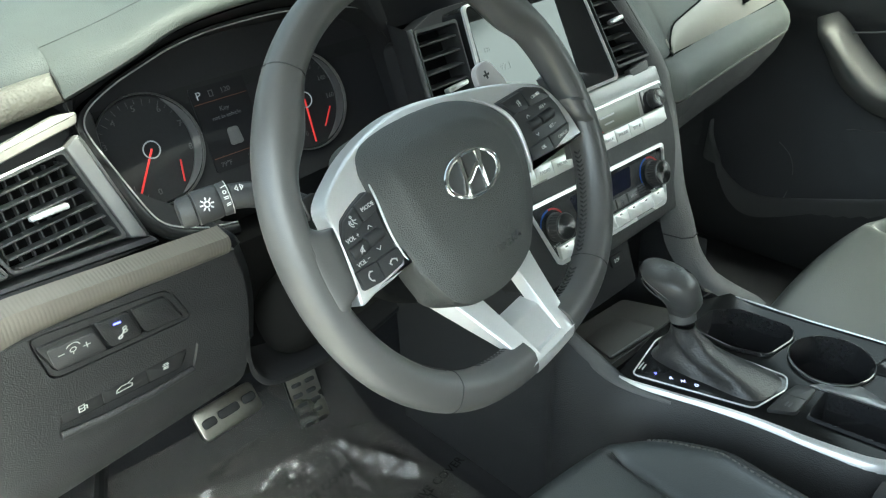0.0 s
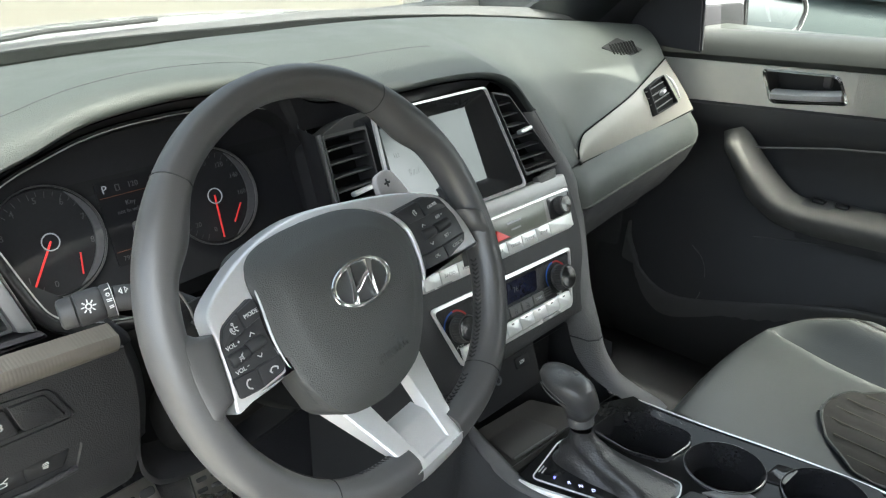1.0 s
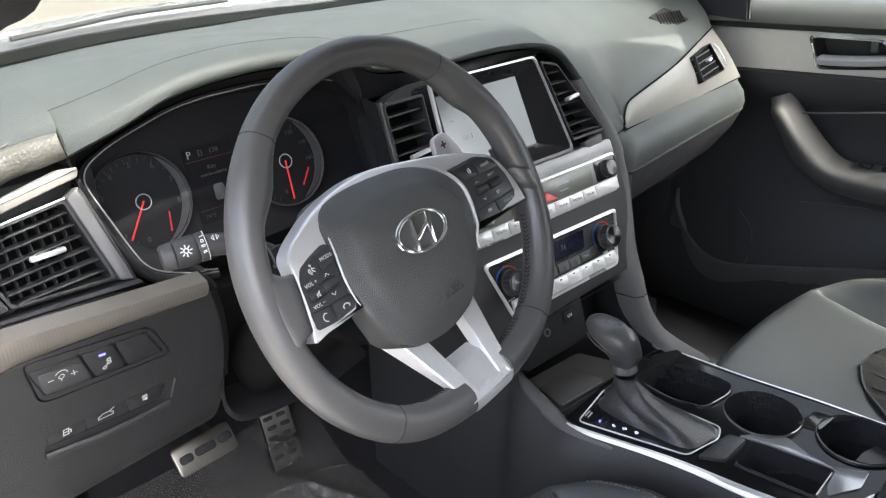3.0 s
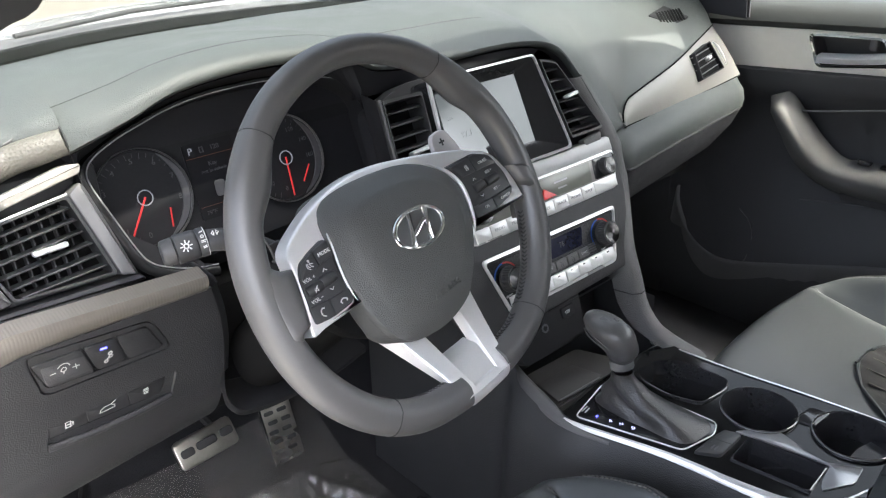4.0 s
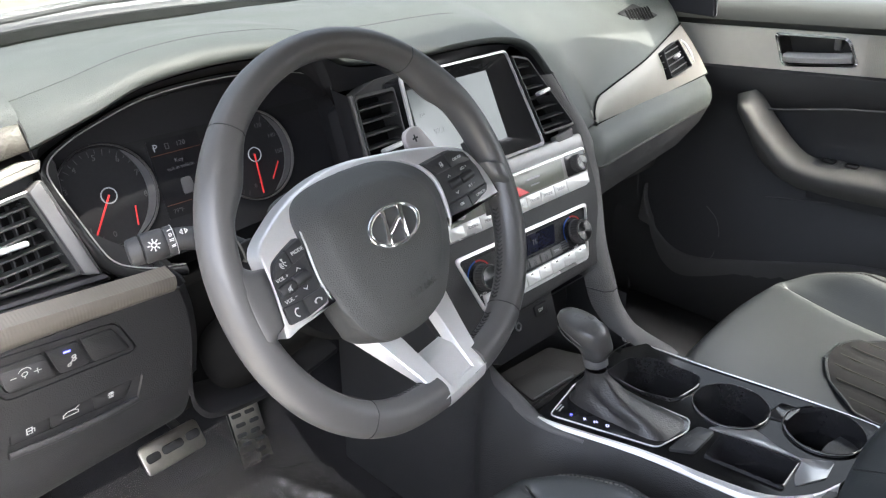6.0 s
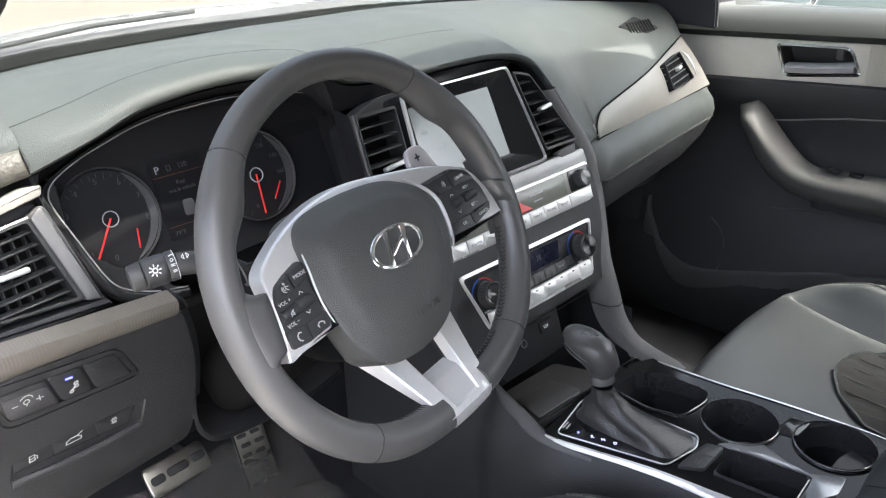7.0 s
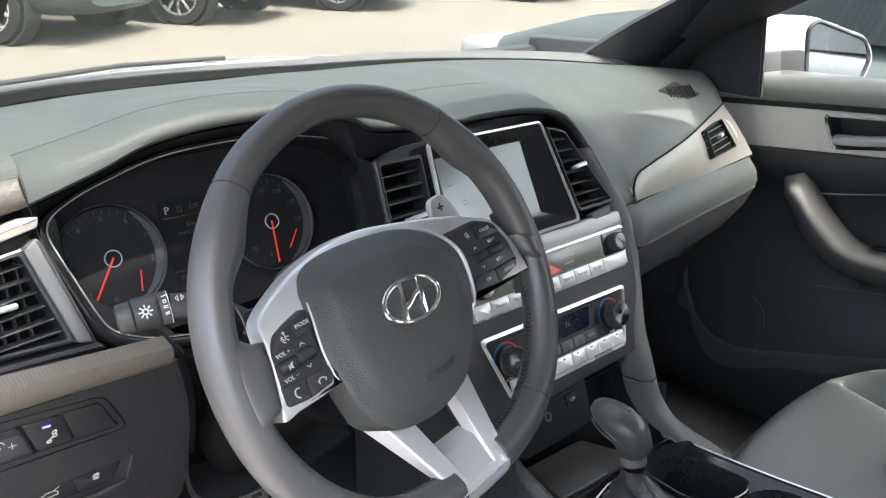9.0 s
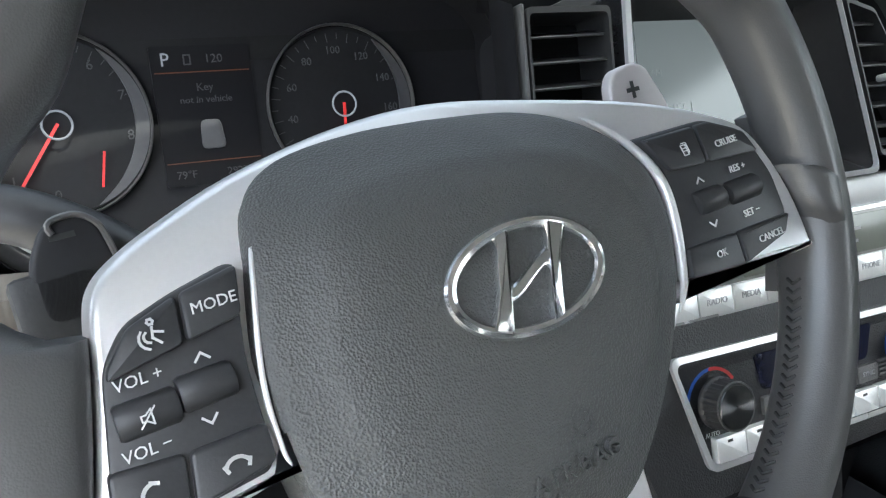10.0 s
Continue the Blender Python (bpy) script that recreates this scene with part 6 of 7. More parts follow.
for k in range(25):
    t = k / 24
    row = []
    for i, p in enumerate(base_c):
        a = math.atan2(p[1] + 0.06, p[0] + 0.02)
        neck = Vector((N0.x + 0.0135 * math.cos(a), N0.y + 0.0135 * math.sin(a)))
        s = 1 - (1 - t) ** 1.75
        hollow = math.exp(-(((a + 2.35 + 1.2 * t) / 0.42) ** 2)) * math.exp(-(((t - 0.26) / 0.20) ** 2))
        pleat = 1 + (0.055 * math.sin(t * 13 + 2.6 * math.sin(a + 0.6)) + 0.09 * math.sin(3 * a + 5 * t)) * math.sin(math.pi * t) ** 0.8 - 0.34 * hollow
        q = Vector((p[0], p[1])).lerp(neck, s)
        c_ = Vector((-0.02, -0.06)).lerp(Vector((N0.x, N0.y)), s)
        q = c_ + (q - c_) * pleat
        row.append((q.x, q.y, ZC + 0.002 + (N0.z - ZC - 0.006) * (t ** 0.95) + 0.003 * math.sin(a * 3) * t * (1 - t) * 4))
    rows.append(row)
part("boot", loft(rows, close_u=True), M_BOOT, gear, "pleated black leather boot", smooth=70)
part("collar", lathe([(0.0125, 0), (0.0150, 0.001), (0.0155, 0.012), (0.0145, 0.014), (0.005, 0.014)], 28), M_BAR, gear, "dark satin collar", m=Matrix.Translation(N0) @ Matrix.Rotation(radians(-12), 4, "X"))
kn = []
for z, cx, cy, w, d in ((0.684, -0.033, -0.031, 0.0150, 0.0150), (0.692, -0.0335, -0.0315, 0.0165, 0.0190), (0.700, -0.035, -0.029, 0.0188, 0.0248), (0.709, -0.0375, -0.024, 0.0210, 0.0300), (0.718, -0.040, -0.0185, 0.0225, 0.0340), (0.727, -0.0415, -0.0155, 0.0222, 0.0340), (0.733, -0.042, -0.0140, 0.0195, 0.0300), (0.7370, -0.042, -0.0140, 0.0130, 0.021), (0.7385, -0.042, -0.0140, 0.003, 0.005)):
    kn.append([(cx + w * math.copysign(abs(math.cos(q)) ** 0.85, math.cos(q)), cy + d * math.copysign(abs(math.sin(q)) ** 0.85, math.sin(q)), z + (0.003 * math.sin(q) * min(1.0, w / 0.02) if z > 0.70 else 0)) for q in [2 * math.pi * k / 32 for k in range(32)]])
part("knob", loft(kn, close_u=True, caps=True), M_KNOB, gear, "glossy black leather knob", smooth=80)
part("knob_inlay", tube(catmull([(-0.0590, 0.008, 0.7225), (-0.0625, -0.008, 0.7195), (-0.0612, -0.022, 0.7130), (-0.0530, -0.032, 0.7010), (-0.0520, -0.014, 0.7010), (-0.0560, 0.002, 0.7110)], 4, closed=True), 0.0006, 6, closed=True), M_BAR, gear, "thin satin inlay")

# ---- armrest, buckle ----
arm = thing("armrest", (0.06, -0.5, 0.60), "black padded leather armrest box", "armrest")
rows = []
for y, dz in ((-0.318, -0.030), (-0.322, 0.0), (-0.335, 0.022), (-0.36, 0.034), (-0.42, 0.040), (-0.60, 0.042), (-0.75, 0.040)):
    zt = 0.655 + dz
    xl = 0.026 - 0.05 * min(1, (-0.31 - y) / 0.3)
    rows.append([Vector((xl + 0.004, y, 0.600)), Vector((xl, y, 0.63 + dz * 0.6)), Vector((xl + 0.008, y, zt - 0.008)), Vector((xl + 0.030, y, zt)), Vector((0.06, y, zt + 0.004)), Vector((0.15, y, zt)), Vector((0.178, y, zt - 0.01)), Vector((0.182, y, 0.60))])
part("lid", loft(rows, caps=True), M_SEAT, arm, "soft black leather lid", smooth=70)
part("seam", tube([(0.0235, -0.326, 0.650), (0.018, -0.36, 0.668), (0.003, -0.45, 0.676), (-0.021, -0.7, 0.678)], 0.0010, 6), M_RUBBER, arm, "stitched seam")
buckle = thing("seat_belt_buckle", (-0.125, -0.41, 0.55), "black seat belt buckle with a red release button", "seat belt")
BM = Matrix.Translation((-0.128, -0.368, 0.618)) @ Matrix.Rotation(radians(-15), 4, "X") @ Matrix.Rotation(radians(4), 4, "Z")
part("body", box(0, 0, -0.04, 0.026, 0.046, 0.085, 0.006, 3), M_BLACK, buckle, m=BM)
part("button", box(0, 0.002, 0.006, 0.016, 0.036, 0.014, 0.004, 3), M_REDPL, buckle, "red release button", m=BM)


# ---- seats ----
# Channel lines, paler than the suede of the insert.
M_CHANNEL = mat("pale_suede_line", (0.075, 0.070, 0.062), 0.9, spec=0.2, var=0.2)


def seat(name, cx, hw, yf, zt, frac, label, drop_in, steep=1.0, bolster=0.042, sides=(-1, 1)):
    """A leather seat: base, cushion with side bolsters behind its front edge, suede insert, backrest. frac: where the bolsters begin across the cushion."""
    t = thing(name, (cx, yf - 0.25, 0.32), label, "car seat", "front seats")
    part("base", box(cx, yf - 0.30, 0.41, hw * 1.7, 0.44, 0.18, 0.02), M_BLACK, t)

    def top(u, v):
        """Height of the cushion at a place across (-1..1) and along (0..1)."""
        au = abs(u)
        on = 1.0 if math.copysign(1, u) in sides else 0.0
        sag = -drop_in * (1 - math.exp(-((v / 0.22) ** 1.5)))
        rise = 0.5 - 0.5 * math.cos(math.pi * min(1.0, max(0.0, (au - frac) / ((0.93 - frac) * steep))))
        bol = on * (bolster + drop_in * 0.8) * rise * min(1, v / 0.20) ** 0.7
        gut = on * -0.013 * math.exp(-(((au - frac) / 0.022) ** 2)) * min(1, v / 0.05)
        edge = -0.10 * max(0, (au - 0.86) / 0.14) ** 2.2
        return zt + sag + bol + gut + edge - 0.014 * au ** 2

    def front(u):
        au = abs(u)
        if math.copysign(1, u) not in sides:
            return yf - 0.010 * au ** 2 - 0.03 * max(0.0, (au - 0.86) / 0.14) ** 2
        return yf - 0.010 * au ** 2 - 0.085 * max(0.0, (au - frac) / (1 - frac)) ** 2.0

    US = [-1 + 2 * i / 120 for i in range(121)]
    rows = []
    for dz, dy in ((-0.20, -0.03), (-0.10, -0.012), (-0.045, -0.002), (-0.022, 0.0), (-0.010, -0.003), (-0.003, -0.009)):
        rows.append([(cx + u * hw, front(u) + dy, top(u, 0) + dz) for u in US])
    for k in range(1, 40):
        v = (k / 39) ** 1.3
        rows.append([(cx + u * hw, front(u) - 0.014 - 0.50 * v + (yf - front(u)) * v, top(u, v)) for u in US])
    part("cushion", loft(rows), M_SEAT, t, "smooth black leather cushion", smooth=80)

    def spot(u, v, lift=0.0):
        return Vector((cx + u * hw, front(u) - 0.014 - 0.50 * v + (yf - front(u)) * v, top(u, v) + lift))

    ins = []
    for k in range(49):
        w = (k / 48) ** 1.6
        half = (frac - 0.04) * min(1.0, (w / 0.22) ** 0.45 if w else 0.25)
        ins.append([spot(u * half, 0.29 + 0.71 * w, 0.0065 - 0.0035 * abs(math.sin(u * half * 14)) ** 8 - 0.0025 * abs(math.sin(w * 16)) ** 8) for u in [-1 + 2 * i / 32 for i in range(33)]])
    part("insert", loft(ins), M_SUEDE, t, "channelled charcoal suede insert", smooth=80)
    for j in range(-3, 4):
        w0 = 0.035 + 0.22 * (abs(j) * 0.27) ** 2.2
        ch = [spot(j * 0.27 * (frac - 0.04), 0.29 + 0.71 * (w0 + (0.97 - w0) * q / 20), 0.0052) for q in range(21)]
        part("channel", tube(ch, 0.0016, 6), M_CHANNEL, t, "pressed channel line")
    edge = [r_[0] for r_ in ins[::-1]] + ins[0] + [r_[-1] for r_ in ins]
    part("piping", tube(edge, 0.0022, 6), M_SEAT, t, "leather piping")
    for s in sides:
        part("bolster_seam", tube([spot(s * frac, 0.012 + 0.95 * k / 30, 0.0004) for k in range(31)], 0.0016, 6), M_RUBBER, t, "stitched bolster seam")
        part("bolster_seam", tube([spot(s * (frac + 0.50 * (1 - frac)), 0.03 + 0.92 * k / 30, 0.0004) for k in range(31)], 0.0024, 6), M_RUBBER, t, "stitched bolster seam")
        st = bmesh.new()
        for k in range(70):
            a, b = spot(s * (frac + 0.43 * (1 - frac)), 0.03 + 0.9 * k / 70, 0.0006), spot(s * (frac + 0.43 * (1 - frac)), 0.03 + 0.9 * (k + 0.55) / 70, 0.0006)
            join(st, tube([a, b], 0.0012, 4))
        tagged(part("stitching", st, M_GRAB, t, "small grey stitches"), kind="stuff")
    rows = []
    for k in range(11):
        v = k / 10
        z = zt - 0.06 + 0.62 * v
        y = yf - 0.50 - 0.20 * v
        rows.append([(cx + hw * (1 - 0.25 * v * v) * math.copysign(abs(math.cos(q)) ** 0.6, math.cos(q)), y - 0.05 + 0.07 * math.copysign(abs(math.sin(q)) ** 0.6, math.sin(q)), z) for q in [2 * math.pi * i / 28 for i in range(28)]])
    part("backrest", loft(rows, close_u=True, caps=True), M_SEAT, t, "black leather backrest", smooth=70)
    part("headrest", box(cx, yf - 0.78, zt + 0.66, 0.24, 0.09, 0.16, 0.035, 4), M_SEAT, t, "black leather headrest")
    return t


seat("passenger_seat", 0.385, 0.208, -0.014, 0.580, 0.60, "black leather passenger seat with suede insert", 0.030, 0.5, 0.042, (1,))
seat("driver_seat", -0.372, 0.245, -0.030, 0.604, 0.74, "black leather driver seat with raised bolster", 0.012, 0.62, 0.048)

# ---- floor, footwell ----
fl = loft([[(x, y, z) for x in (-0.80, -0.4, 0.0, 0.4, 0.80)] for y, z in ((-1.9, 0.30), (-0.4, 0.30), (0.30, 0.30), (0.46, 0.30), (0.62, 0.38), (0.78, 0.56), (0.82, 0.80))])
tagged(part("floor", fl, M_CARPET), "black carpeted footwell floor", "floor", kind="structure")
mt = loft([[(x, y, 0.306 + 0.10 * max(0, (y - 0.44) / 0.3) + 0.004 * math.sin(x * 40 + y * 31)) for x in [-0.66 + 0.50 * i / 12 for i in range(13)]] for y in [-0.10 + 0.62 * k / 14 for k in range(15)]])
tagged(part("floor_mat", mt, M_MAT), "black carpet floor mat", "floor mat")


def pedal(name, m, w, h, label, holes, cat):
    t = thing(name, m.translation, label, cat)
    part("plate", prism(rounded([(-w / 2, h / 2), (w / 2, h / 2), (w / 2, -h / 2), (-w / 2, -h / 2)], 0.010), -0.006, 0.0, 0.002), M_METAL, t, "brushed steel pedal plate", m=m)
    for hx_, hy_, hw_, hh_ in holes:
        part("grip", prism(rounded([(hx_ - hw_ / 2, hy_ + hh_ / 2), (hx_ + hw_ / 2, hy_ + hh_ / 2), (hx_ + hw_ / 2, hy_ - hh_ / 2), (hx_ - hw_ / 2, hy_ - hh_ / 2)], hh_ * 0.45), -0.001, 0.0022, 0.0008), M_RUBBER, t, "black rubber grip", m=m)
    part("arm", tube([m @ Vector((w * 0.25, h * 0.2, -0.006)), m @ Vector((w * 0.25, h * 0.5 + 0.03, -0.05)), m @ Vector((w * 0.25, h * 0.5 + 0.20, -0.10))], 0.008, 8), M_BLACK, t)
    return t


PB = plane_frame((-0.381, 0.46, 0.464), 0.75, 4)
pedal("brake_pedal", PB, 0.098, 0.046, "steel brake pedal with rubber grips", [(-0.032, 0.0, 0.022, 0.013), (0.0, 0.001, 0.034, 0.013), (0.034, 0.002, 0.022, 0.013)], "brake pedal")
PG = plane_frame((-0.228, 0.515, 0.372), 0.45, -6)
pedal("accelerator_pedal", PG, 0.056, 0.165, "tall steel accelerator pedal with rubber grips", [(x, -0.068 + k * 0.0172, 0.017, 0.007) for k in range(9) for x in ((-0.011, 0.013) if k % 2 else (-0.014, 0.010))], "accelerator pedal")
part("edge", tube([PG @ Vector((-0.0275, 0.080, 0.001)), PG @ Vector((-0.0280, -0.078, 0.001))], 0.0018, 6), M_CHROME, bpy.data.objects["accelerator_pedal"], "bright plate edge")

# clear protective film crumpled over the mat
random.seed(11)
waves = [(random.uniform(-0.62, -0.16), random.uniform(-0.05, 0.50), random.uniform(-0.5, 0.9), random.uniform(0.008, 0.020), random.uniform(0.0015, 0.005), random.uniform(0.05, 0.14)) for k in range(26)]
# long soft folds: ends, height, half width
folds = [(-0.557, 0.434, -0.420, 0.385, 0.012, 0.0060), (-0.367, 0.246, -0.255, 0.161, 0.013, 0.0065), (-0.400, 0.270, -0.300, 0.215, 0.009, 0.0055), (-0.600, 0.300, -0.440, 0.250, 0.011, 0.0060), (-0.60, 0.19, -0.44, 0.13, 0.011, 0.0065), (-0.52, 0.10, -0.34, 0.05, 0.011, 0.0065), (-0.34, 0.30, -0.21, 0.24, 0.008, 0.0055)]
# stiff ridges that run down from the peak beside the accelerator
ridges = [(-0.255, 0.425, -0.445, 0.478, 0.040, 0.012), (-0.255, 0.425, -0.180, 0.300, 0.050, 0.026), (-0.255, 0.425, -0.320, 0.310, 0.046, 0.006), (-0.255, 0.425, -0.255, 0.300, 0.050, 0.004), (-0.255, 0.425, -0.165, 0.420, 0.050, 0.020)]


def fold_height(x, y):
    """Height of the film over its bed."""
    h = 0.0
    for x0, y0, x1, y1, top_, w in folds:
        dx, dy = x1 - x0, y1 - y0
        t = ((x - x0) * dx + (y - y0) * dy) / (dx * dx + dy * dy)
        end = max(0.0, -t, t - 1.0) * 9
        bend = 0.010 * math.sin(t * 4.2 + x0 * 30)
        d = ((x - x0) * dy - (y - y0) * dx) / math.hypot(dx, dy) + bend
        h += top_ * (1 + 0.35 * noise.noise(Vector((x * 55, y * 55, 1.0)))) * math.exp(-abs(d / w) ** 1.4) * math.exp(-end * end)
    tent = 0.0
    for x0, y0, x1, y1, z0, z1 in ridges:
        dx, dy = x1 - x0, y1 - y0
        t = max(0.0, min(1.0, ((x - x0) * dx + (y - y0) * dy) / (dx * dx + dy * dy)))
        d = math.hypot(x - x0 - t * dx, y - y0 - t * dy)
        tent = max(tent, z0 + (z1 - z0) * t - d * 1.25)
    near = math.exp(-(((x + 0.27) / 0.10) ** 2 + ((y - 0.40) / 0.09) ** 2))
    return h + tent * 0.72 + near * (0.005 * noise.noise(Vector((x * 38, y * 38, 2.0))) + 0.003 * noise.noise(Vector((x * 85, y * 85, 7.0))))


rows = []
for k in range(261):
    v = k / 260
    row = []
    for i in range(211):
        u = i / 210
        x, y = -0.64 + 0.49 * u, -0.06 + 0.62 * v
        z = 0.316 + 0.008 * noise.noise(Vector((x * 6, y * 6, 0.3))) + 0.0012 * noise.noise(Vector((x * 30, y * 30, 4.0)))
        for cx_, cy_, a, w, h, l in waves:
            dx, dy = x - cx_, y - cy_
            d, e = -dx * math.sin(a) + dy * math.cos(a), dx * math.cos(a) + dy * math.sin(a)
            if abs(d) < 3 * w and abs(e) < 2.2 * l:
                z += h * math.exp(-(d / w) ** 2 - (e / l) ** 2)
        row.append((x, y, z + fold_height(x, y) + 0.16 * max(0, (y - 0.44) / 0.3)))
    rows.append(row)
film = tagged(part("protective_film", loft(rows), M_FILM, smooth=75), "crumpled clear plastic floor cover printed with lettering", "plastic cover")
for txt, x, y in (("DEALER", -0.405, 0.37), ("PROTECTIVE COVER", -0.345, 0.345), ("MUST REMOVE", -0.415, 0.30), ("DEALER MUST", -0.27, 0.215), ("REMOVE", -0.315, 0.195), ("PROTECTIVE COVER", -0.225, 0.235), ("MUST REMOVE", -0.36, 0.50), ("DEALER", -0.50, 0.33)):
    writing("print", txt, 0.020, M_SEAL_SHADE, film, Matrix.Translation((x, y, 0.3405)) @ Matrix.Rotation(radians(8 if x > -0.38 else -50), 4, "Z"), depth=0.0001)
tag = thing("footwell_tag", (-0.58, 0.49, 0.34), "small dark plastic tag with white lettering", "tag")
TG = Matrix.Translation((-0.580, 0.490, 0.372)) @ Matrix.Rotation(radians(-22), 4, "Z") @ Matrix.Rotation(radians(50), 4, "X") @ Matrix.Scale(0.85, 4)
part("plate", prism(rounded([(-0.03, 0.024), (0.03, 0.024), (0.03, -0.024), (-0.03, -0.024)], 0.004), -0.01, 0.0, 0.002), M_KNEE, tag, m=TG)
part("lever", tube([TG @ Vector((0, 0.02, -0.006)), TG @ Vector((0.0, 0.05, -0.05)), TG @ Vector((0.0, 0.10, -0.12))], 0.009, 8), M_BLACK, tag)
writing("legend", "PUSH", 0.013, M_WHITE, tag, TG @ Matrix.Translation((0, 0.009, 0.0004)))
writing("legend", "ON\u2194OFF", 0.013, M_WHITE, tag, TG @ Matrix.Translation((0, -0.008, 0.0004)))

# ---- passenger door ----
door = thing("passenger_door", (0.76, 0.0, 0.33), "closed passenger door with champagne band and padded grab handle", "car door")
ys = [0.46, 0.40, 0.34, 0.28, 0.20, 0.10, 0.0, -0.15, -0.3, -0.5, -0.65]


def band_z(y):
    """Top and bottom of the metal band at a place along the door."""
    t = (0.33 - y) / 0.37
    return 0.940 + 0.020 * t, 0.862 + 0.026 * t


rows = []
for y in ys:
    zt, zb = band_z(y)
    rows.append([(0.86, y, 0.995 + 0.02 * (0.4 - y) * 0.3), (0.79, y, zt + 0.052), (0.755, y, zt + 0.046), (0.735, y, zt + 0.030), (0.728, y, zt + 0.012), (0.738, y, zt + 0.001), (0.746, y, zt - 0.001)])
ribs = bmesh.new()
for k in range(100):
    y = -0.018 - 0.0029 * k
    zt, zb = band_z(y)
    join(ribs, box(0.7357, y, (zt + zb) / 2, 0.0014, 0.0017, zt - zb - 0.004, 0.0004, 1))
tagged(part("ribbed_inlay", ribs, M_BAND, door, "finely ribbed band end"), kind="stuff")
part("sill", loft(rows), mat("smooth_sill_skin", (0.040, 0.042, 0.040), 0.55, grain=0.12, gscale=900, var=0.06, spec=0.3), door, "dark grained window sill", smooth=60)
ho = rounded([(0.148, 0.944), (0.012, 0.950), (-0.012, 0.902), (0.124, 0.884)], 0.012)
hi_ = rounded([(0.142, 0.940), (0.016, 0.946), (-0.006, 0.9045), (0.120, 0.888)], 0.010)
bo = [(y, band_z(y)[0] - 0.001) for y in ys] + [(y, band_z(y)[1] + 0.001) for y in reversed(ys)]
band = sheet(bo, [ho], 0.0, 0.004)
# Band colour is raised to stand for the light that falls on it.
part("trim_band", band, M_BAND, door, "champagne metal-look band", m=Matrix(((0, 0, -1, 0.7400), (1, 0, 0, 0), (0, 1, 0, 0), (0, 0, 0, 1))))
rows = []
for y in ys:
    zt, zb = band_z(y)
    rows.append([(0.745, y, zb + 0.001), (0.736, y, zb - 0.004), (0.738, y, zb - 0.03), (0.752, y, zb - 0.055), (0.775, y, zb - 0.075), (0.785, y, zb - 0.16), (0.772, y, zb - 0.235), (0.755, y, zb - 0.26), (0.752, y, zb - 0.34), (0.735, y, zb - 0.37), (0.742, y, 0.38), (0.76, y, 0.30)])
part("lower_panel", loft(rows), M_DASHLOW, door, "dark grained door card", smooth=60)
handle = part("handle_cup", loft([[(0.7425, *p) for p in ho], [(0.7375, *p) for p in ho], [(0.7370, *p) for p in hi_], [(0.742, *p) for p in hi_]], close_u=True), M_CHROME, door, "chrome rimmed handle recess")
part("cup_wall", loft([[(0.741, *p) for p in hi_], [(0.785, *p) for p in hi_]], close_u=True), M_BLACK, handle)
part("cup_floor", sheet(hi_, [], 0.0), M_BLACK, handle, m=Matrix(((0, 0, -1, 0.784), (1, 0, 0, 0), (0, 1, 0, 0), (0, 0, 0, 1))))
lv = catmull([(0.124, 0.905, 0.0), (0.08, 0.909, 0.0), (0.04, 0.914, 0.0), (0.003, 0.920, 0.0)], 5)
part("lever", loft([[(0.752, p.x, p.y + 0.004), (0.738, p.x, p.y + 0.003), (0.733, p.x, p.y - 0.003), (0.735, p.x, p.y - 0.012), (0.750, p.x, p.y - 0.016)] for p in lv], caps=True), M_SATIN, handle, "satin silver door lever", smooth=50)
part("lock_tab", box(0.752, 0.034, 0.935, 0.016, 0.014, 0.022, 0.004), M_DARK, handle)
GRAB_R = catmull([(0.180, 0.827), (0.160, 0.808), (0.132, 0.777), (0.098, 0.744), (0.068, 0.722), (0.034, 0.712), (-0.010, 0.711), (-0.050, 0.712), (-0.30, 0.722), (-0.60, 0.730)], 4)
GRAB_L = catmull([(0.200, 0.818), (0.187, 0.793), (0.166, 0.758), (0.141, 0.719), (0.114, 0.694), (0.071, 0.672), (0.017, 0.664), (-0.050, 0.665), (-0.30, 0.675), (-0.60, 0.682)], 4)
rows = []
for i, (r_, l_) in enumerate(zip(GRAB_R, GRAB_L)):
    f = min(1.0, 0.25 + i / 5)
    up_ = (r_ - l_).normalized() * 0.014
    mid = r_.lerp(l_, 0.45)
    rows.append([Vector((x if k in (0, 7) else 0.742 + (x - 0.742) * f, p.x, p.y)) for k, (x, p) in enumerate(((0.750, l_), (0.722, l_), (0.704, l_.lerp(r_, 0.25)), (0.693, mid), (0.686, l_.lerp(r_, 0.86)), (0.688, r_ + up_ * 0.25), (0.698, r_ + up_ * 0.8), (0.750, r_ + up_)))])
part("grab_handle", loft(rows, caps=True), M_GRAB, door, "grained padded grab handle, paled for the sun on it", smooth=80)
part("armrest", loft([[(0.706, y, 0.718), (0.735, y, 0.726), (0.775, y, 0.72), (0.775, y, 0.66), (0.72, y, 0.655), (0.706, y, 0.69)] for y in (0.02, 0.03, -0.1, -0.3, -0.62)], close_u=True, caps=True), M_DASHLOW, door, "dark padded armrest", smooth=60)
for y in (0.005, -0.035):
    part("window_switch", box(0.735, y, 0.7285, 0.016, 0.022, 0.006, 0.002), M_PIANO, door)
# Paler plastic than the card puts the edge highlight into the colour.
part("card_seam", tube([(0.7385, 0.160, 0.7965), (0.7375, 0.10, 0.806), (0.7365, 0.0, 0.826), (0.7365, -0.2, 0.85)], 0.0018, 6), M_DARK, door, "moulded card edge drawn pale for its highlight")
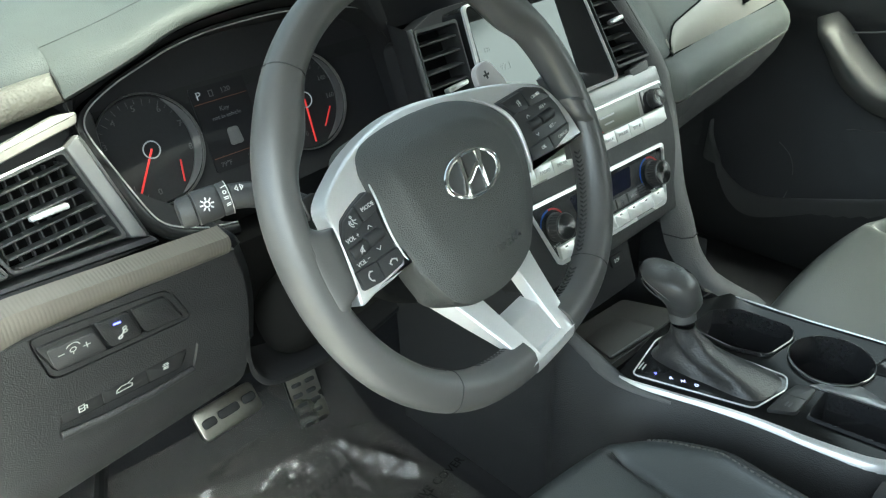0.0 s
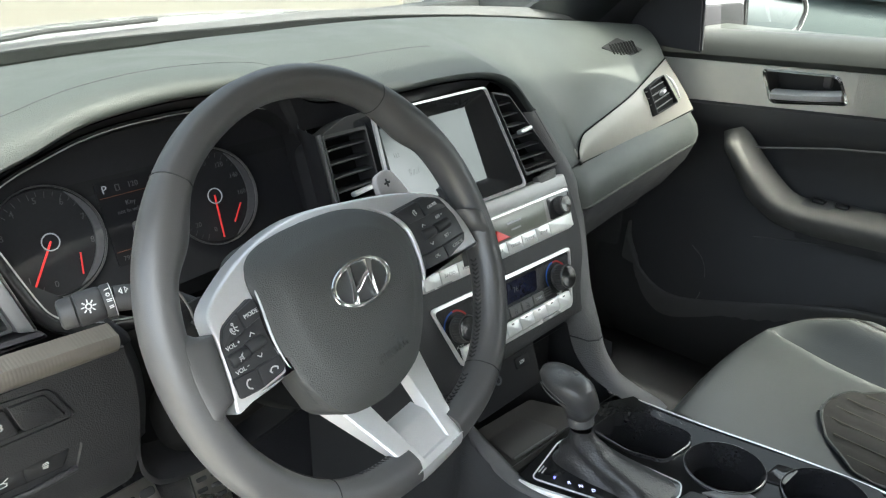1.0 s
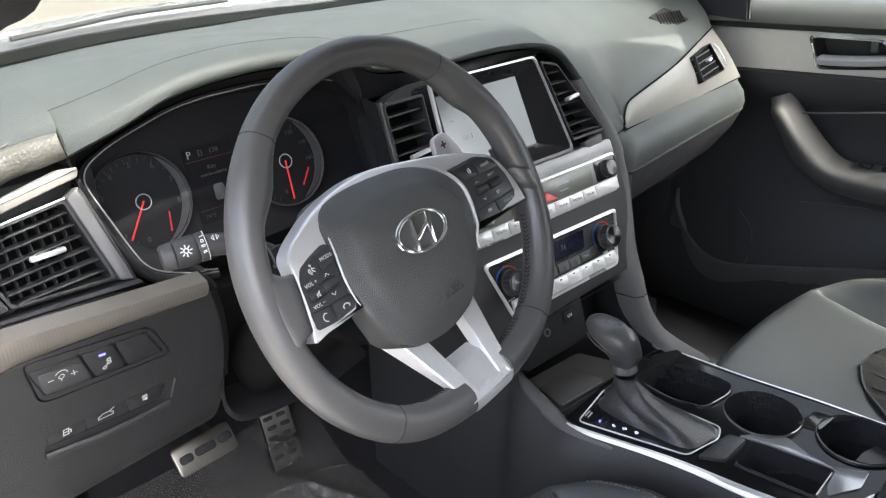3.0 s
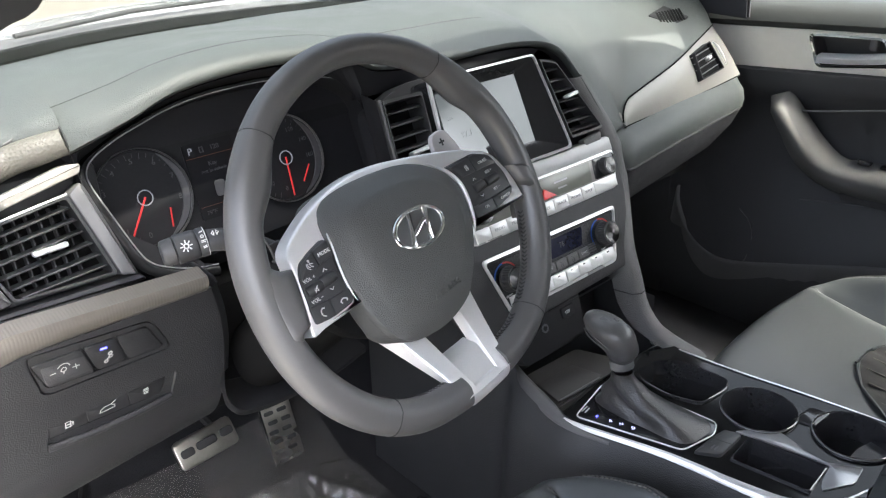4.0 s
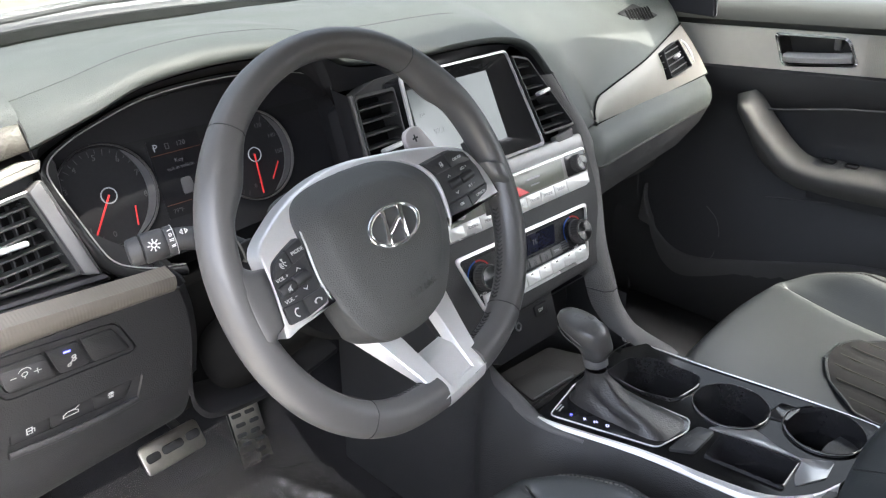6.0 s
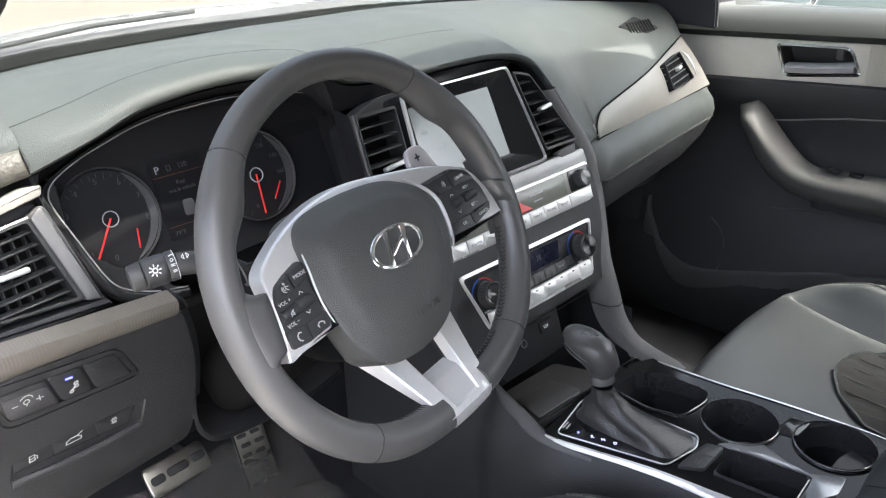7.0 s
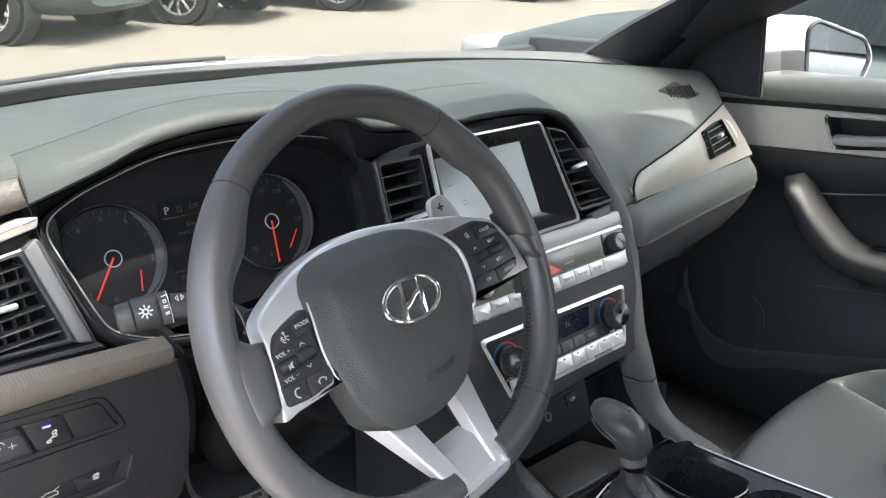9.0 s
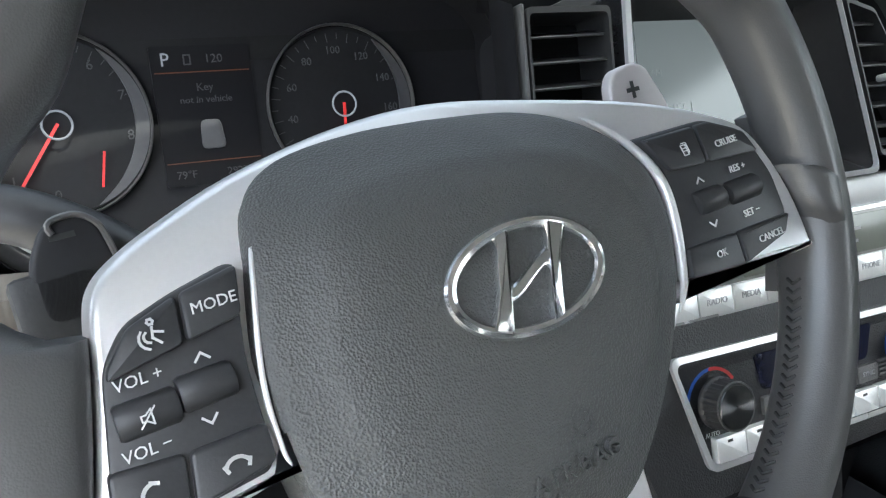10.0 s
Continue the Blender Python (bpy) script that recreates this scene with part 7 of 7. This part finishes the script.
part("card_seam", tube([(0.7605, 0.25, 0.592), (0.7590, 0.17, 0.608), (0.7570, 0.095, 0.624), (0.756, -0.1, 0.655)], 0.0014, 6), M_DARK, door, "faint moulded line")
part("speaker_edge", tube(catmull([(0.7520, 0.240, 0.566), (0.7470, 0.212, 0.545), (0.7410, 0.199, 0.512), (0.7360, 0.206, 0.462), (0.7365, 0.228, 0.447)], 6), 0.0011, 6), M_DARK, door, "faint round speaker edge")
pk = catmull([(0.742, 0.385, 0.58), (0.736, 0.378, 0.545), (0.735, 0.352, 0.497), (0.735, 0.305, 0.457), (0.735, 0.24, 0.449), (0.735, 0.107, 0.486), (0.735, -0.06, 0.534), (0.735, -0.3, 0.57)], 5)
# Pocket lip is lightened the same way, for the light along it.
part("map_pocket", loft([[p + Vector((0.010, 0, 0.001)), p + Vector((0.000, 0.001, 0.0015)), p + Vector((-0.0020, 0.002, -0.0015)), p + Vector((-0.0005, 0.004, -0.010)), Vector((0.742, p.y + 0.02, min(p.z - 0.06, 0.42)))] for p in pk]), M_DARK, door, "map pocket lip", smooth=60)

# slotted grille in the corner of the dash top
GM = plane_frame((0.545, 0.317, 0.9795), 1.25, 6)
gr_ = part("corner_grille", prism(rounded([(-0.058, 0.016), (0.012, 0.026), (0.058, -0.012), (-0.020, -0.020)][::-1], 0.006), -0.006, 0.0032, 0.001), M_UNDER, dashboard, "dark slotted corner grille", m=GM)
for k in range(9):
    x = -0.040 + 0.0095 * k
    part("slot", box(x + 0.004, 0.003 - 0.0006 * k, 0.0033, 0.0058, 0.029, 0.0012, 0.0003, 1, Matrix.Rotation(radians(-28), 4, "Z")), M_SEAL_SHADE, gr_, m=GM)
# right end vent in the passenger trim
RV = plane_frame((0.576, 0.2385, 0.8985), 0.62, 10) @ Matrix.Translation((0, 0, 0.004))
# Grey slats: light caught on black slat edges is put into their colour.
air_vent("air_vent", RV, [(-0.0600, 0.0350), (0.0190, 0.0430), (0.0285, -0.0125), (-0.0730, -0.0135)], [(-0.064 - 0.0022 * k, 0.0205 + 0.0022 * k, 0.029 - 0.0115 * k, 0.0325 - 0.0112 * k) for k in range(4)], "black louvred passenger side air vent with silver tab", tab=(-0.012, 0.016, 0.014, 12), frame_mat=M_UNDER, depth=0.004, base=-0.012, slat_mat=M_BAR, tilt=12, chord=0.0040)
part("vent_thumbwheel", tube([RV @ Vector(p) for p in ((0.043, 0.040, -0.003), (0.049, 0.028, -0.001), (0.053, 0.010, -0.001), (0.056, -0.008, -0.003))], [0.0012, 0.0028, 0.0028, 0.0012], 8), M_SATIN, dashboard, "pale vent wheel slot")
# ---- car shell ----
shell = thing("car_body", (0, 0, 0.3), "white sedan body with dark pillars around the cabin", "car")


def slab(quad, d, name, material, label=""):
    """A flat trim panel through four corners with a thickness."""
    q = [Vector(p) for p in quad]
    n = (q[1] - q[0]).cross(q[3] - q[0]).normalized() * d
    bm = loft([[q[0], q[1]], [q[3], q[2]]])
    bm2 = bmesh.new()
    lo = [bm2.verts.new(p) for p in q]
    hi = [bm2.verts.new(p + n) for p in q]
    bm.free()
    bm2.faces.new(lo)
    bm2.faces.new(hi[::-1])
    for i in range(4):
        bm2.faces.new((lo[i], lo[(i + 1) % 4], hi[(i + 1) % 4], hi[i]))
    bmesh.ops.bevel(bm2, geom=bm2.edges[:], offset=min(0.006, abs(d) * 0.3), segments=2, affect="EDGES")
    return part(name, bm2, material, shell, label)


for s in (1, -1):
    inner_ = catmull([(-0.665, 0.42, 0.985), (-0.625, 0.30, 1.080), (-0.577, 0.20, 1.1355), (-0.550, 0.135, 1.170), (-0.545, -0.02, 1.300)] if s < 0 else [(s * 0.610, 0.640, 0.985), (s * 0.602, 0.50, 1.068), (s * 0.600, 0.384, 1.127), (s * 0.590, 0.18, 1.228), (s * 0.575, -0.02, 1.318)], 4)
    outer_ = catmull([(s * 0.735, 0.42, 0.985), (s * 0.728, 0.34, 1.060), (s * 0.712, 0.20, 1.130), (s * 0.69, 0.04, 1.205), (s * 0.645, -0.12, 1.300)], 4)
    rows = []
    for a, b in zip(inner_, outer_):
        c = a.lerp(b, 0.5) + Vector((-s * 0.022, -0.022, -0.004))
        rows.append([a + Vector((s * 0.03, 0.03, 0.0)), a, a.lerp(c, 0.6), c, b.lerp(c, 0.6), b, b + Vector((s * 0.05, 0.03, 0.01))])
    part("pillar", loft(rows), M_PILLAR, shell, "dark cloth covered windscreen pillar", smooth=70)
part("side_window", loft([[(0.792, y, 0.985), (0.765, y, 1.10), (0.715, y, 1.22), (0.650, y, 1.33)] for y in (0.26, 0.0, -0.3, -0.64)]), M_SIDE, shell, "tinted passenger window", smooth=80)
# corner panel behind the mirror
slab([(0.730, 0.43, 0.965), (0.725, 0.255, 0.960), (0.718, 0.262, 1.118), (0.728, 0.37, 1.075)], 0.012, "mirror_corner_panel", M_PILLAR, "black mirror corner panel")
rows = []
for k in range(9):
    v = k / 8
    rows.append([(x, 0.645 - 0.24 * (x / 0.75) ** 2 * (1 - v) - 0.53 * v, 1.030 + 0.262 * v + 0.016 * math.sin(math.pi * v) - 0.03 * (x / 0.6) ** 2 * (1 if x > 0 else v) + (0 if x > 0 else 0.017 * min(1.0, -x / 0.4) * (1 - v))) for x in [-0.66 + 1.32 * i / 16 for i in range(17)]])
ws = part("windshield", loft(rows), M_GLASS, shell, "windscreen glass darkened to dim the daylight outside", smooth=80)
rows = []
for y, z in ((0.135, 1.268), (0.03, 1.318), (-0.09, 1.353), (-0.20, 1.380), (-0.5, 1.42), (-1.0, 1.435), (-1.5, 1.40), (-1.8, 1.34)):
    rows.append([(x, y - 0.06 * (x / 0.6) ** 2, z - 0.06 * (x / 0.62) ** 4) for x in [-0.64 + 1.28 * i / 12 for i in range(13)]])
tagged(part("headliner", thick(loft(rows), 0.03), M_HEAD, shell, "pale fabric headliner", smooth=80))
rows = [[(x, y, z + 0.035 + 0.0) for x, y, z in r] for r in rows]
part("roof", thick(loft([[Vector(p) for p in r] for r in rows]), 0.01), M_PAINTW, shell, "white roof", smooth=80)
for s in (1, -1):
    slab([(s * 0.70, -0.62, 0.55), (s * 0.70, -0.78, 0.55), (s * 0.62, -0.80, 1.40), (s * 0.62, -0.70, 1.40)], 0.05 * s, "center_pillar", M_PILLAR, "dark centre pillar")
    slab([(s * 0.70, -1.45, 0.90), (s * 0.70, -1.95, 0.90), (s * 0.58, -1.85, 1.34), (s * 0.58, -1.55, 1.40)], 0.05 * s, "rear_pillar", M_HEAD, "rear pillar")
    part("rear_door_card", box(s * 0.76, -1.2, 0.63, 0.06, 1.0, 0.66, 0.02), M_DASHLOW, shell)
part("rear_bench", box(0, -1.35, 0.52, 1.3, 0.55, 0.30, 0.06, 3), M_SEAT, shell, "black rear bench")
part("rear_backrest", box(0, -1.72, 0.86, 1.3, 0.16, 0.62, 0.06, 3, Matrix.Rotation(radians(-18), 4, "X")), M_SEAT, shell)
part("parcel_shelf", box(0, -2.0, 1.02, 1.3, 0.5, 0.03, 0.01), M_BLACK, shell)
part("kick_panel", box(0.775, 0.64, 0.66, 0.05, 0.46, 0.74, 0.01), M_DASHLOW, shell, "dark kick panel")
part("firewall", box(0, 0.86, 0.68, 1.5, 0.05, 0.66, 0.01), M_BLACK, shell)
part("door_sill", box(-0.78, -0.1, 0.36, 0.14, 1.5, 0.09, 0.02), M_PAINTW, shell, "white door sill")
part("hinge_pillar", box(-0.77, 0.50, 0.66, 0.10, 0.26, 0.66, 0.02), M_PAINTW, shell, "white hinge pillar")
part("dash_end_cap", box(-0.735, 0.31, 0.80, 0.02, 0.24, 0.26, 0.008), M_DASHLOW, shell)
rows = []
for y, z in ((0.685, 1.004), (0.74, 1.010), (0.95, 1.000), (1.2, 0.978), (1.45, 0.945), (1.65, 0.90), (1.78, 0.82), (1.84, 0.70)):
    rows.append([(x, y - 0.22 * (x / 0.82) ** 2, z - 0.055 * abs(x / 0.82) ** 3 + 0.004 * math.cos(x * 7)) for x in [-0.82 + 1.64 * i / 20 for i in range(21)]])
part("bonnet", thick(loft(rows), -0.02), M_PAINTW, shell, "white bonnet", smooth=80)
rows = [[(x, y - 0.24 * (x / 0.75) ** 2, z + rear_drop(x, 0.03)) for x in [-0.72 + 1.44 * i / 20 for i in range(21)]] for y, z in ((0.655, 1.020), (0.68, 1.036), (0.74, 1.044), (0.80, 1.034), (0.86, 0.995))]
part("cowl", loft(rows), M_DARK, shell, "black cowl panel")
for a, b in (((-0.46, 0.622, 1.064), (-0.10, 0.73, 1.058)), ((0.05, 0.70, 1.034), (0.56, 0.58, 1.014))):
    part("wiper", tube([a, tuple((Vector(a) + Vector(b)) / 2 + Vector((0, 0.012, 0.004))), b], 0.0035, 8), M_BLACK, shell, "black wiper blade")

# the driver's own door, open and out of view; added to block low light
DD = Matrix.Translation((-0.86, 0.47, 0)) @ Matrix.Rotation(radians(-64), 4, "Z")
own = thing("driver_door", (-0.86, 0.47, 0.3), "unseen open driver door with dark inner card", "car door")
part("card", box(0.0, -0.55, 0.62, 0.09, 1.06, 0.68, 0.03, 3), M_DASHLOW, own, "dark grained door card", m=DD)
part("skin", box(-0.06, -0.55, 0.60, 0.03, 1.08, 0.74, 0.012), M_PAINTW, own, "white outer skin", m=DD)
part("window_frame", tube([DD @ Vector(p) for p in ((-0.03, -0.06, 0.97), (-0.01, -0.35, 1.20), (0.03, -0.65, 1.34), (0.03, -1.02, 1.36), (-0.02, -1.06, 0.97))], 0.022, 8), M_PILLAR, own)

# outer skin, boot and wheels
for sx in (1, -1):
    rows = []
    for y, zt, zb, w in ((1.72, 0.74, 0.36, 0.70), (1.50, 0.88, 0.26, 0.84), (1.15, 0.93, 0.24, 0.90), (0.80, 0.95, 0.24, 0.91), (0.46, 0.97, 0.24, 0.92)) if sx < 0 else ((1.72, 0.74, 0.36, 0.70), (1.50, 0.88, 0.26, 0.84), (1.15, 0.93, 0.24, 0.90), (0.46, 0.97, 0.24, 0.92), (-0.62, 0.985, 0.22, 0.92), (-1.60, 0.99, 0.24, 0.91), (-2.30, 1.00, 0.30, 0.86), (-2.75, 0.98, 0.40, 0.72)):
        gz = 0.0
        rows.append([(sx * (w - 0.06), y, zt + 0.01), (sx * (w - 0.01), y, zt - 0.03), (sx * w, y, (zt + zb) / 2 + 0.06), (sx * (w - 0.01), y, zb + 0.10), (sx * (w - 0.05), y, zb)])
    part("side_skin", thick(loft(rows), 0.012), M_PAINTW, shell, "white body side", smooth=60)
rows = [[(-(w - 0.06), y, zt + 0.01), (-(w - 0.01), y, zt - 0.03), (-w, y, (zt + zb) / 2 + 0.06), (-(w - 0.01), y, zb + 0.10), (-(w - 0.05), y, zb)] for y, zt, zb, w in ((-0.74, 0.985, 0.22, 0.92), (-1.60, 0.99, 0.24, 0.91), (-2.30, 1.00, 0.30, 0.86), (-2.75, 0.98, 0.40, 0.72))]
part("side_skin", thick(loft(rows), 0.012), M_PAINTW, shell, "white rear body side", smooth=60)
part("boot_lid", thick(loft([[(x, y, z - 0.03 * (x / 0.8) ** 2) for x in (-0.84, -0.5, 0.0, 0.5, 0.84)] for y, z in ((-2.20, 1.03), (-2.50, 1.02), (-2.76, 0.98), (-2.82, 0.80), (-2.80, 0.45))]), 0.012), M_PAINTW, shell, "white boot lid and rear bumper", smooth=60)
part("front_bumper", thick(loft([[(x, y - 0.25 * (x / 0.8) ** 2, z) for x in (-0.78, -0.5, 0.0, 0.5, 0.78)] for y, z in ((1.84, 0.72), (1.90, 0.55), (1.88, 0.34), (1.78, 0.26))]), 0.012), M_PAINTW, shell, "white front bumper", smooth=60)
part("rear_window", loft([[(x * (1 - 0.1 * v), -1.80 - 0.42 * (1 - v), 1.03 + 0.33 * v) for x in (-0.62, -0.3, 0.0, 0.3, 0.62)] for v in (0.0, 0.5, 1.0)]), M_SIDE, shell, "tinted rear window", smooth=80)
M_OWNTYRE = mat("own_tyre", (0.02, 0.02, 0.02), 0.8, var=0.2, vscale=3)
for sx in (-1, 1):
    for y in (1.02, -1.76):
        c = Matrix.Translation((sx * 0.80, y, 0.340 + 0.057 * y)) @ Matrix.Rotation(radians(90 * sx), 4, "Y")
        w_ = part("wheel", lathe([(0.22, -0.10), (0.33, -0.10), (0.345, -0.06), (0.345, 0.06), (0.33, 0.10), (0.24, 0.105), (0.22, 0.09)], 32), M_OWNTYRE, shell, "black tyre", m=c)
        part("rim", lathe([(0.235, 0.05), (0.238, 0.10), (0.21, 0.09), (0.06, 0.075), (0.001, 0.085)], 32), M_SATIN, w_, "silver rim", m=c)

# ---- door mirror ----
mir = thing("door_mirror", (0.86, 0.33, 0.98), "white door mirror reflecting the lot", "door mirror")
MM = Matrix.Translation((1.010, 0.248, 1.022)) @ Matrix.Rotation(radians(-17), 4, "Z") @ Matrix.Rotation(radians(90), 4, "X")
mo = rounded([(-0.235, 0.055), (-0.165, 0.074), (-0.085, 0.070), (0.062, 0.028), (0.095, -0.015), (0.076, -0.067), (-0.098, -0.071), (-0.23, -0.055)], 0.02, 5)
mi = rounded([(-0.107, 0.050), (-0.085, 0.063), (0.055, 0.022), (0.080, -0.015), (0.062, -0.058), (-0.093, -0.064)], 0.016, 5)
mc = rounded([(-0.250, 0.014), (-0.112, 0.010), (-0.100, -0.074), (-0.245, -0.062)], 0.01, 4)
part("shell", loft([[(p[0] * 0.97, p[1] * 0.97, 0.004) for p in mo], [(*p, 0.0) for p in mo], [(p[0] * 1.02, p[1] * 1.03, -0.02) for p in mo], [(p[0] * 0.9, p[1] * 0.92, -0.07) for p in mo], [(p[0] * 0.55, p[1] * 0.6, -0.10) for p in mo]], close_u=True, caps=True), M_PAINTW, mir, "white mirror cap", m=MM, smooth=60)
part("rim", tube([(p[0], p[1], 0.005) for p in mi], 0.005, 8, closed=True), M_PIANO, mir, m=MM)
part("base_cover", prism(mc, -0.05, 0.012, 0.004), M_VOID, mir, "gloss black mirror base", m=MM)
part("glass", prism(mi, -0.002, 0.006), mat("mirror_glass", (0.92, 0.93, 0.94), 0.01, metal=1.0, var=0.0), mir, "mirror glass", m=MM)
part("foot", tube([(0.80, 0.33, 0.972), (0.85, 0.325, 0.975), (0.91, 0.30, 0.985)], [0.035, 0.028, 0.03], 12, flat=0.6), M_BLACK, mir)

# ---- parked cars ----
SLOPE = 0.057
M_TYRE = mat("tyre", (0.02, 0.02, 0.02), 0.8, var=0.2, vscale=3)
M_ALLOY = mat("alloy", (0.62, 0.62, 0.62), 0.3, metal=0.9, var=0.05)
M_DGLASS = mat("dark_glass", (0.012, 0.016, 0.015), 0.08, spec=0.22, var=0.0)


def parked_car(x, y, turn, paint, label, tall=1.45, length=4.7):
    """A sedan or a taller wagon, resting on the sloping lot; its front points along local +y."""
    gz = SLOPE * y
    m = Matrix.Translation((x, y, gz)) @ Matrix.Rotation(math.atan(SLOPE), 4, "X") @ Matrix.Rotation(radians(turn), 4, "Z")
    t = thing("parked_car", (x, y, gz), label, "car", "parked cars")
    L, W = length / 2, 0.91
    rows = []
    for v, zb, zt, w in ((-1.0, 0.45, 0.85, 0.80), (-0.96, 0.30, 0.98, 0.93), (-0.70, 0.24, 1.02, 1.0), (-0.3, 0.22, 1.0, 1.0), (0.2, 0.22, 0.98, 1.0), (0.42, 0.22, 0.96, 1.0), (0.75, 0.24, 0.86, 0.98), (0.93, 0.26, 0.74, 0.90), (1.0, 0.34, 0.62, 0.75)):
        zt *= tall / 1.45
        h, a = (zb + zt) / 2, (zt - zb) / 2
        rows.append([(W * w * math.copysign(abs(math.cos(q)) ** 0.45, math.cos(q)), L * v, h + a * math.copysign(abs(math.sin(q)) ** 0.6, math.sin(q))) for q in [2 * math.pi * k / 24 for k in range(24)]])
    part("body", loft(rows, close_u=True, caps=True), paint, t, m=m, smooth=50)
    rows = []
    for z, y0, y1, w in ((0.92, -0.80, 0.42, 0.90), (1.15, -0.66, 0.24, 0.82), (1.38, -0.50, 0.02, 0.72), (1.45, -0.36, -0.12, 0.60)):
        z *= tall / 1.45
        pts = rounded([(-W * w, L * y0), (W * w, L * y0), (W * w, L * y1), (-W * w, L * y1)], 0.18, 4)
        rows.append([(p[0], p[1], z) for p in pts])
    cab = part("cabin", loft(rows[:3], close_u=True), M_DGLASS, t, "dark cabin windows", m=m, smooth=50)
    part("roof", loft(rows[2:], close_u=True, caps=True), paint, t, m=m, smooth=50)
    for sx in (-1, 1):
        for vy in (-0.62, 0.62):
            c = Matrix.Translation((sx * (W - 0.10), L * vy, 0.345)) @ Matrix.Rotation(radians(90 * sx), 4, "Y")
            part("wheel_arch", lathe([(0.40, -0.10), (0.40, 0.105), (0.385, 0.108), (0.30, 0.0)], 28), M_RUBBER, t, m=m @ c)
            w_ = part("wheel", lathe([(0.24, -0.10), (0.33, -0.10), (0.345, -0.06), (0.345, 0.07), (0.33, 0.115), (0.245, 0.12), (0.24, 0.10)], 32), M_TYRE, t, "black tyre", m=m @ c)
            rim = bmesh.new()
            for k in range(10):
                a = 2 * math.pi * k / 10
                join(rim, box(0.13, 0, 0.105, 0.20, 0.030, 0.02, 0.004, 1), Matrix.Rotation(a, 4, "Z"))
            join(rim, lathe([(0.245, 0.06), (0.248, 0.115), (0.228, 0.118), (0.222, 0.08)], 32))
            join(rim, lathe([(0.06, 0.08), (0.055, 0.115), (0.001, 0.118)], 16))
            part("rim", rim, M_ALLOY, w_, "alloy rim", m=m @ c)
            part("hub_back", lathe([(0.235, 0.03), (0.001, 0.03)], 24), M_RUBBER, w_, m=m @ c)
    for sx in (-1, 1):
        part("headlamp", box(sx * 0.62, L * 0.93, 0.66 * tall / 1.45, 0.34, 0.22, 0.12, 0.04, 3), M_SATIN, t, m=m)
        part("tail_lamp", box(sx * 0.66, -L * 0.965, 0.80 * tall / 1.45, 0.34, 0.12, 0.12, 0.03, 3), M_REDPL, t, "red tail lamp", m=m)
    return t


P_DARK = mat("dark_grey_paint", (0.035, 0.040, 0.042), 0.25, coat=0.8, var=0.05, vscale=2)
P_SILV = mat("silver_paint", (0.48, 0.48, 0.47), 0.3, metal=0.6, coat=0.6, var=0.03, vscale=2)
P_WHITE = mat("white_paint", (0.78, 0.78, 0.77), 0.28, coat=0.7, var=0.02, vscale=2)
P_RED = mat("red_paint", (0.45, 0.03, 0.03), 0.25, coat=0.8, var=0.03, vscale=2)
P_GREEN = mat("grey_green_paint", (0.065, 0.078, 0.073), 0.40, spec=0.3, coat=0.15, var=0.05, vscale=2)
parked_car(2.72, 0.15, 0, P_GREEN, "dark grey sedan parked alongside")
parked_car(5.1, -6.4, 178, P_WHITE, "white sedan parked behind")
parked_car(3.2, -7.2, 178, P_RED, "red sedan parked behind")
for x, y, p, tl, lb in ((1.07, 9.66, P_GREEN, 1.60, "grey-green wagon parked across the lot"), (3.15, 10.26, P_SILV, 1.68, "grey wagon parked across the lot"), (5.60, 10.69, P_DARK, 1.62, "dark wagon parked across the lot"), (9.11, 10.56, P_WHITE, 1.60, "white wagon parked across the lot"), (12.12, 10.68, P_SILV, 1.66, "silver wagon parked across the lot"), (17.41, 12.36, P_RED, 1.50, "red sedan parked across the lot")):
    parked_car(x, y, 216.87, p, lb, tl)
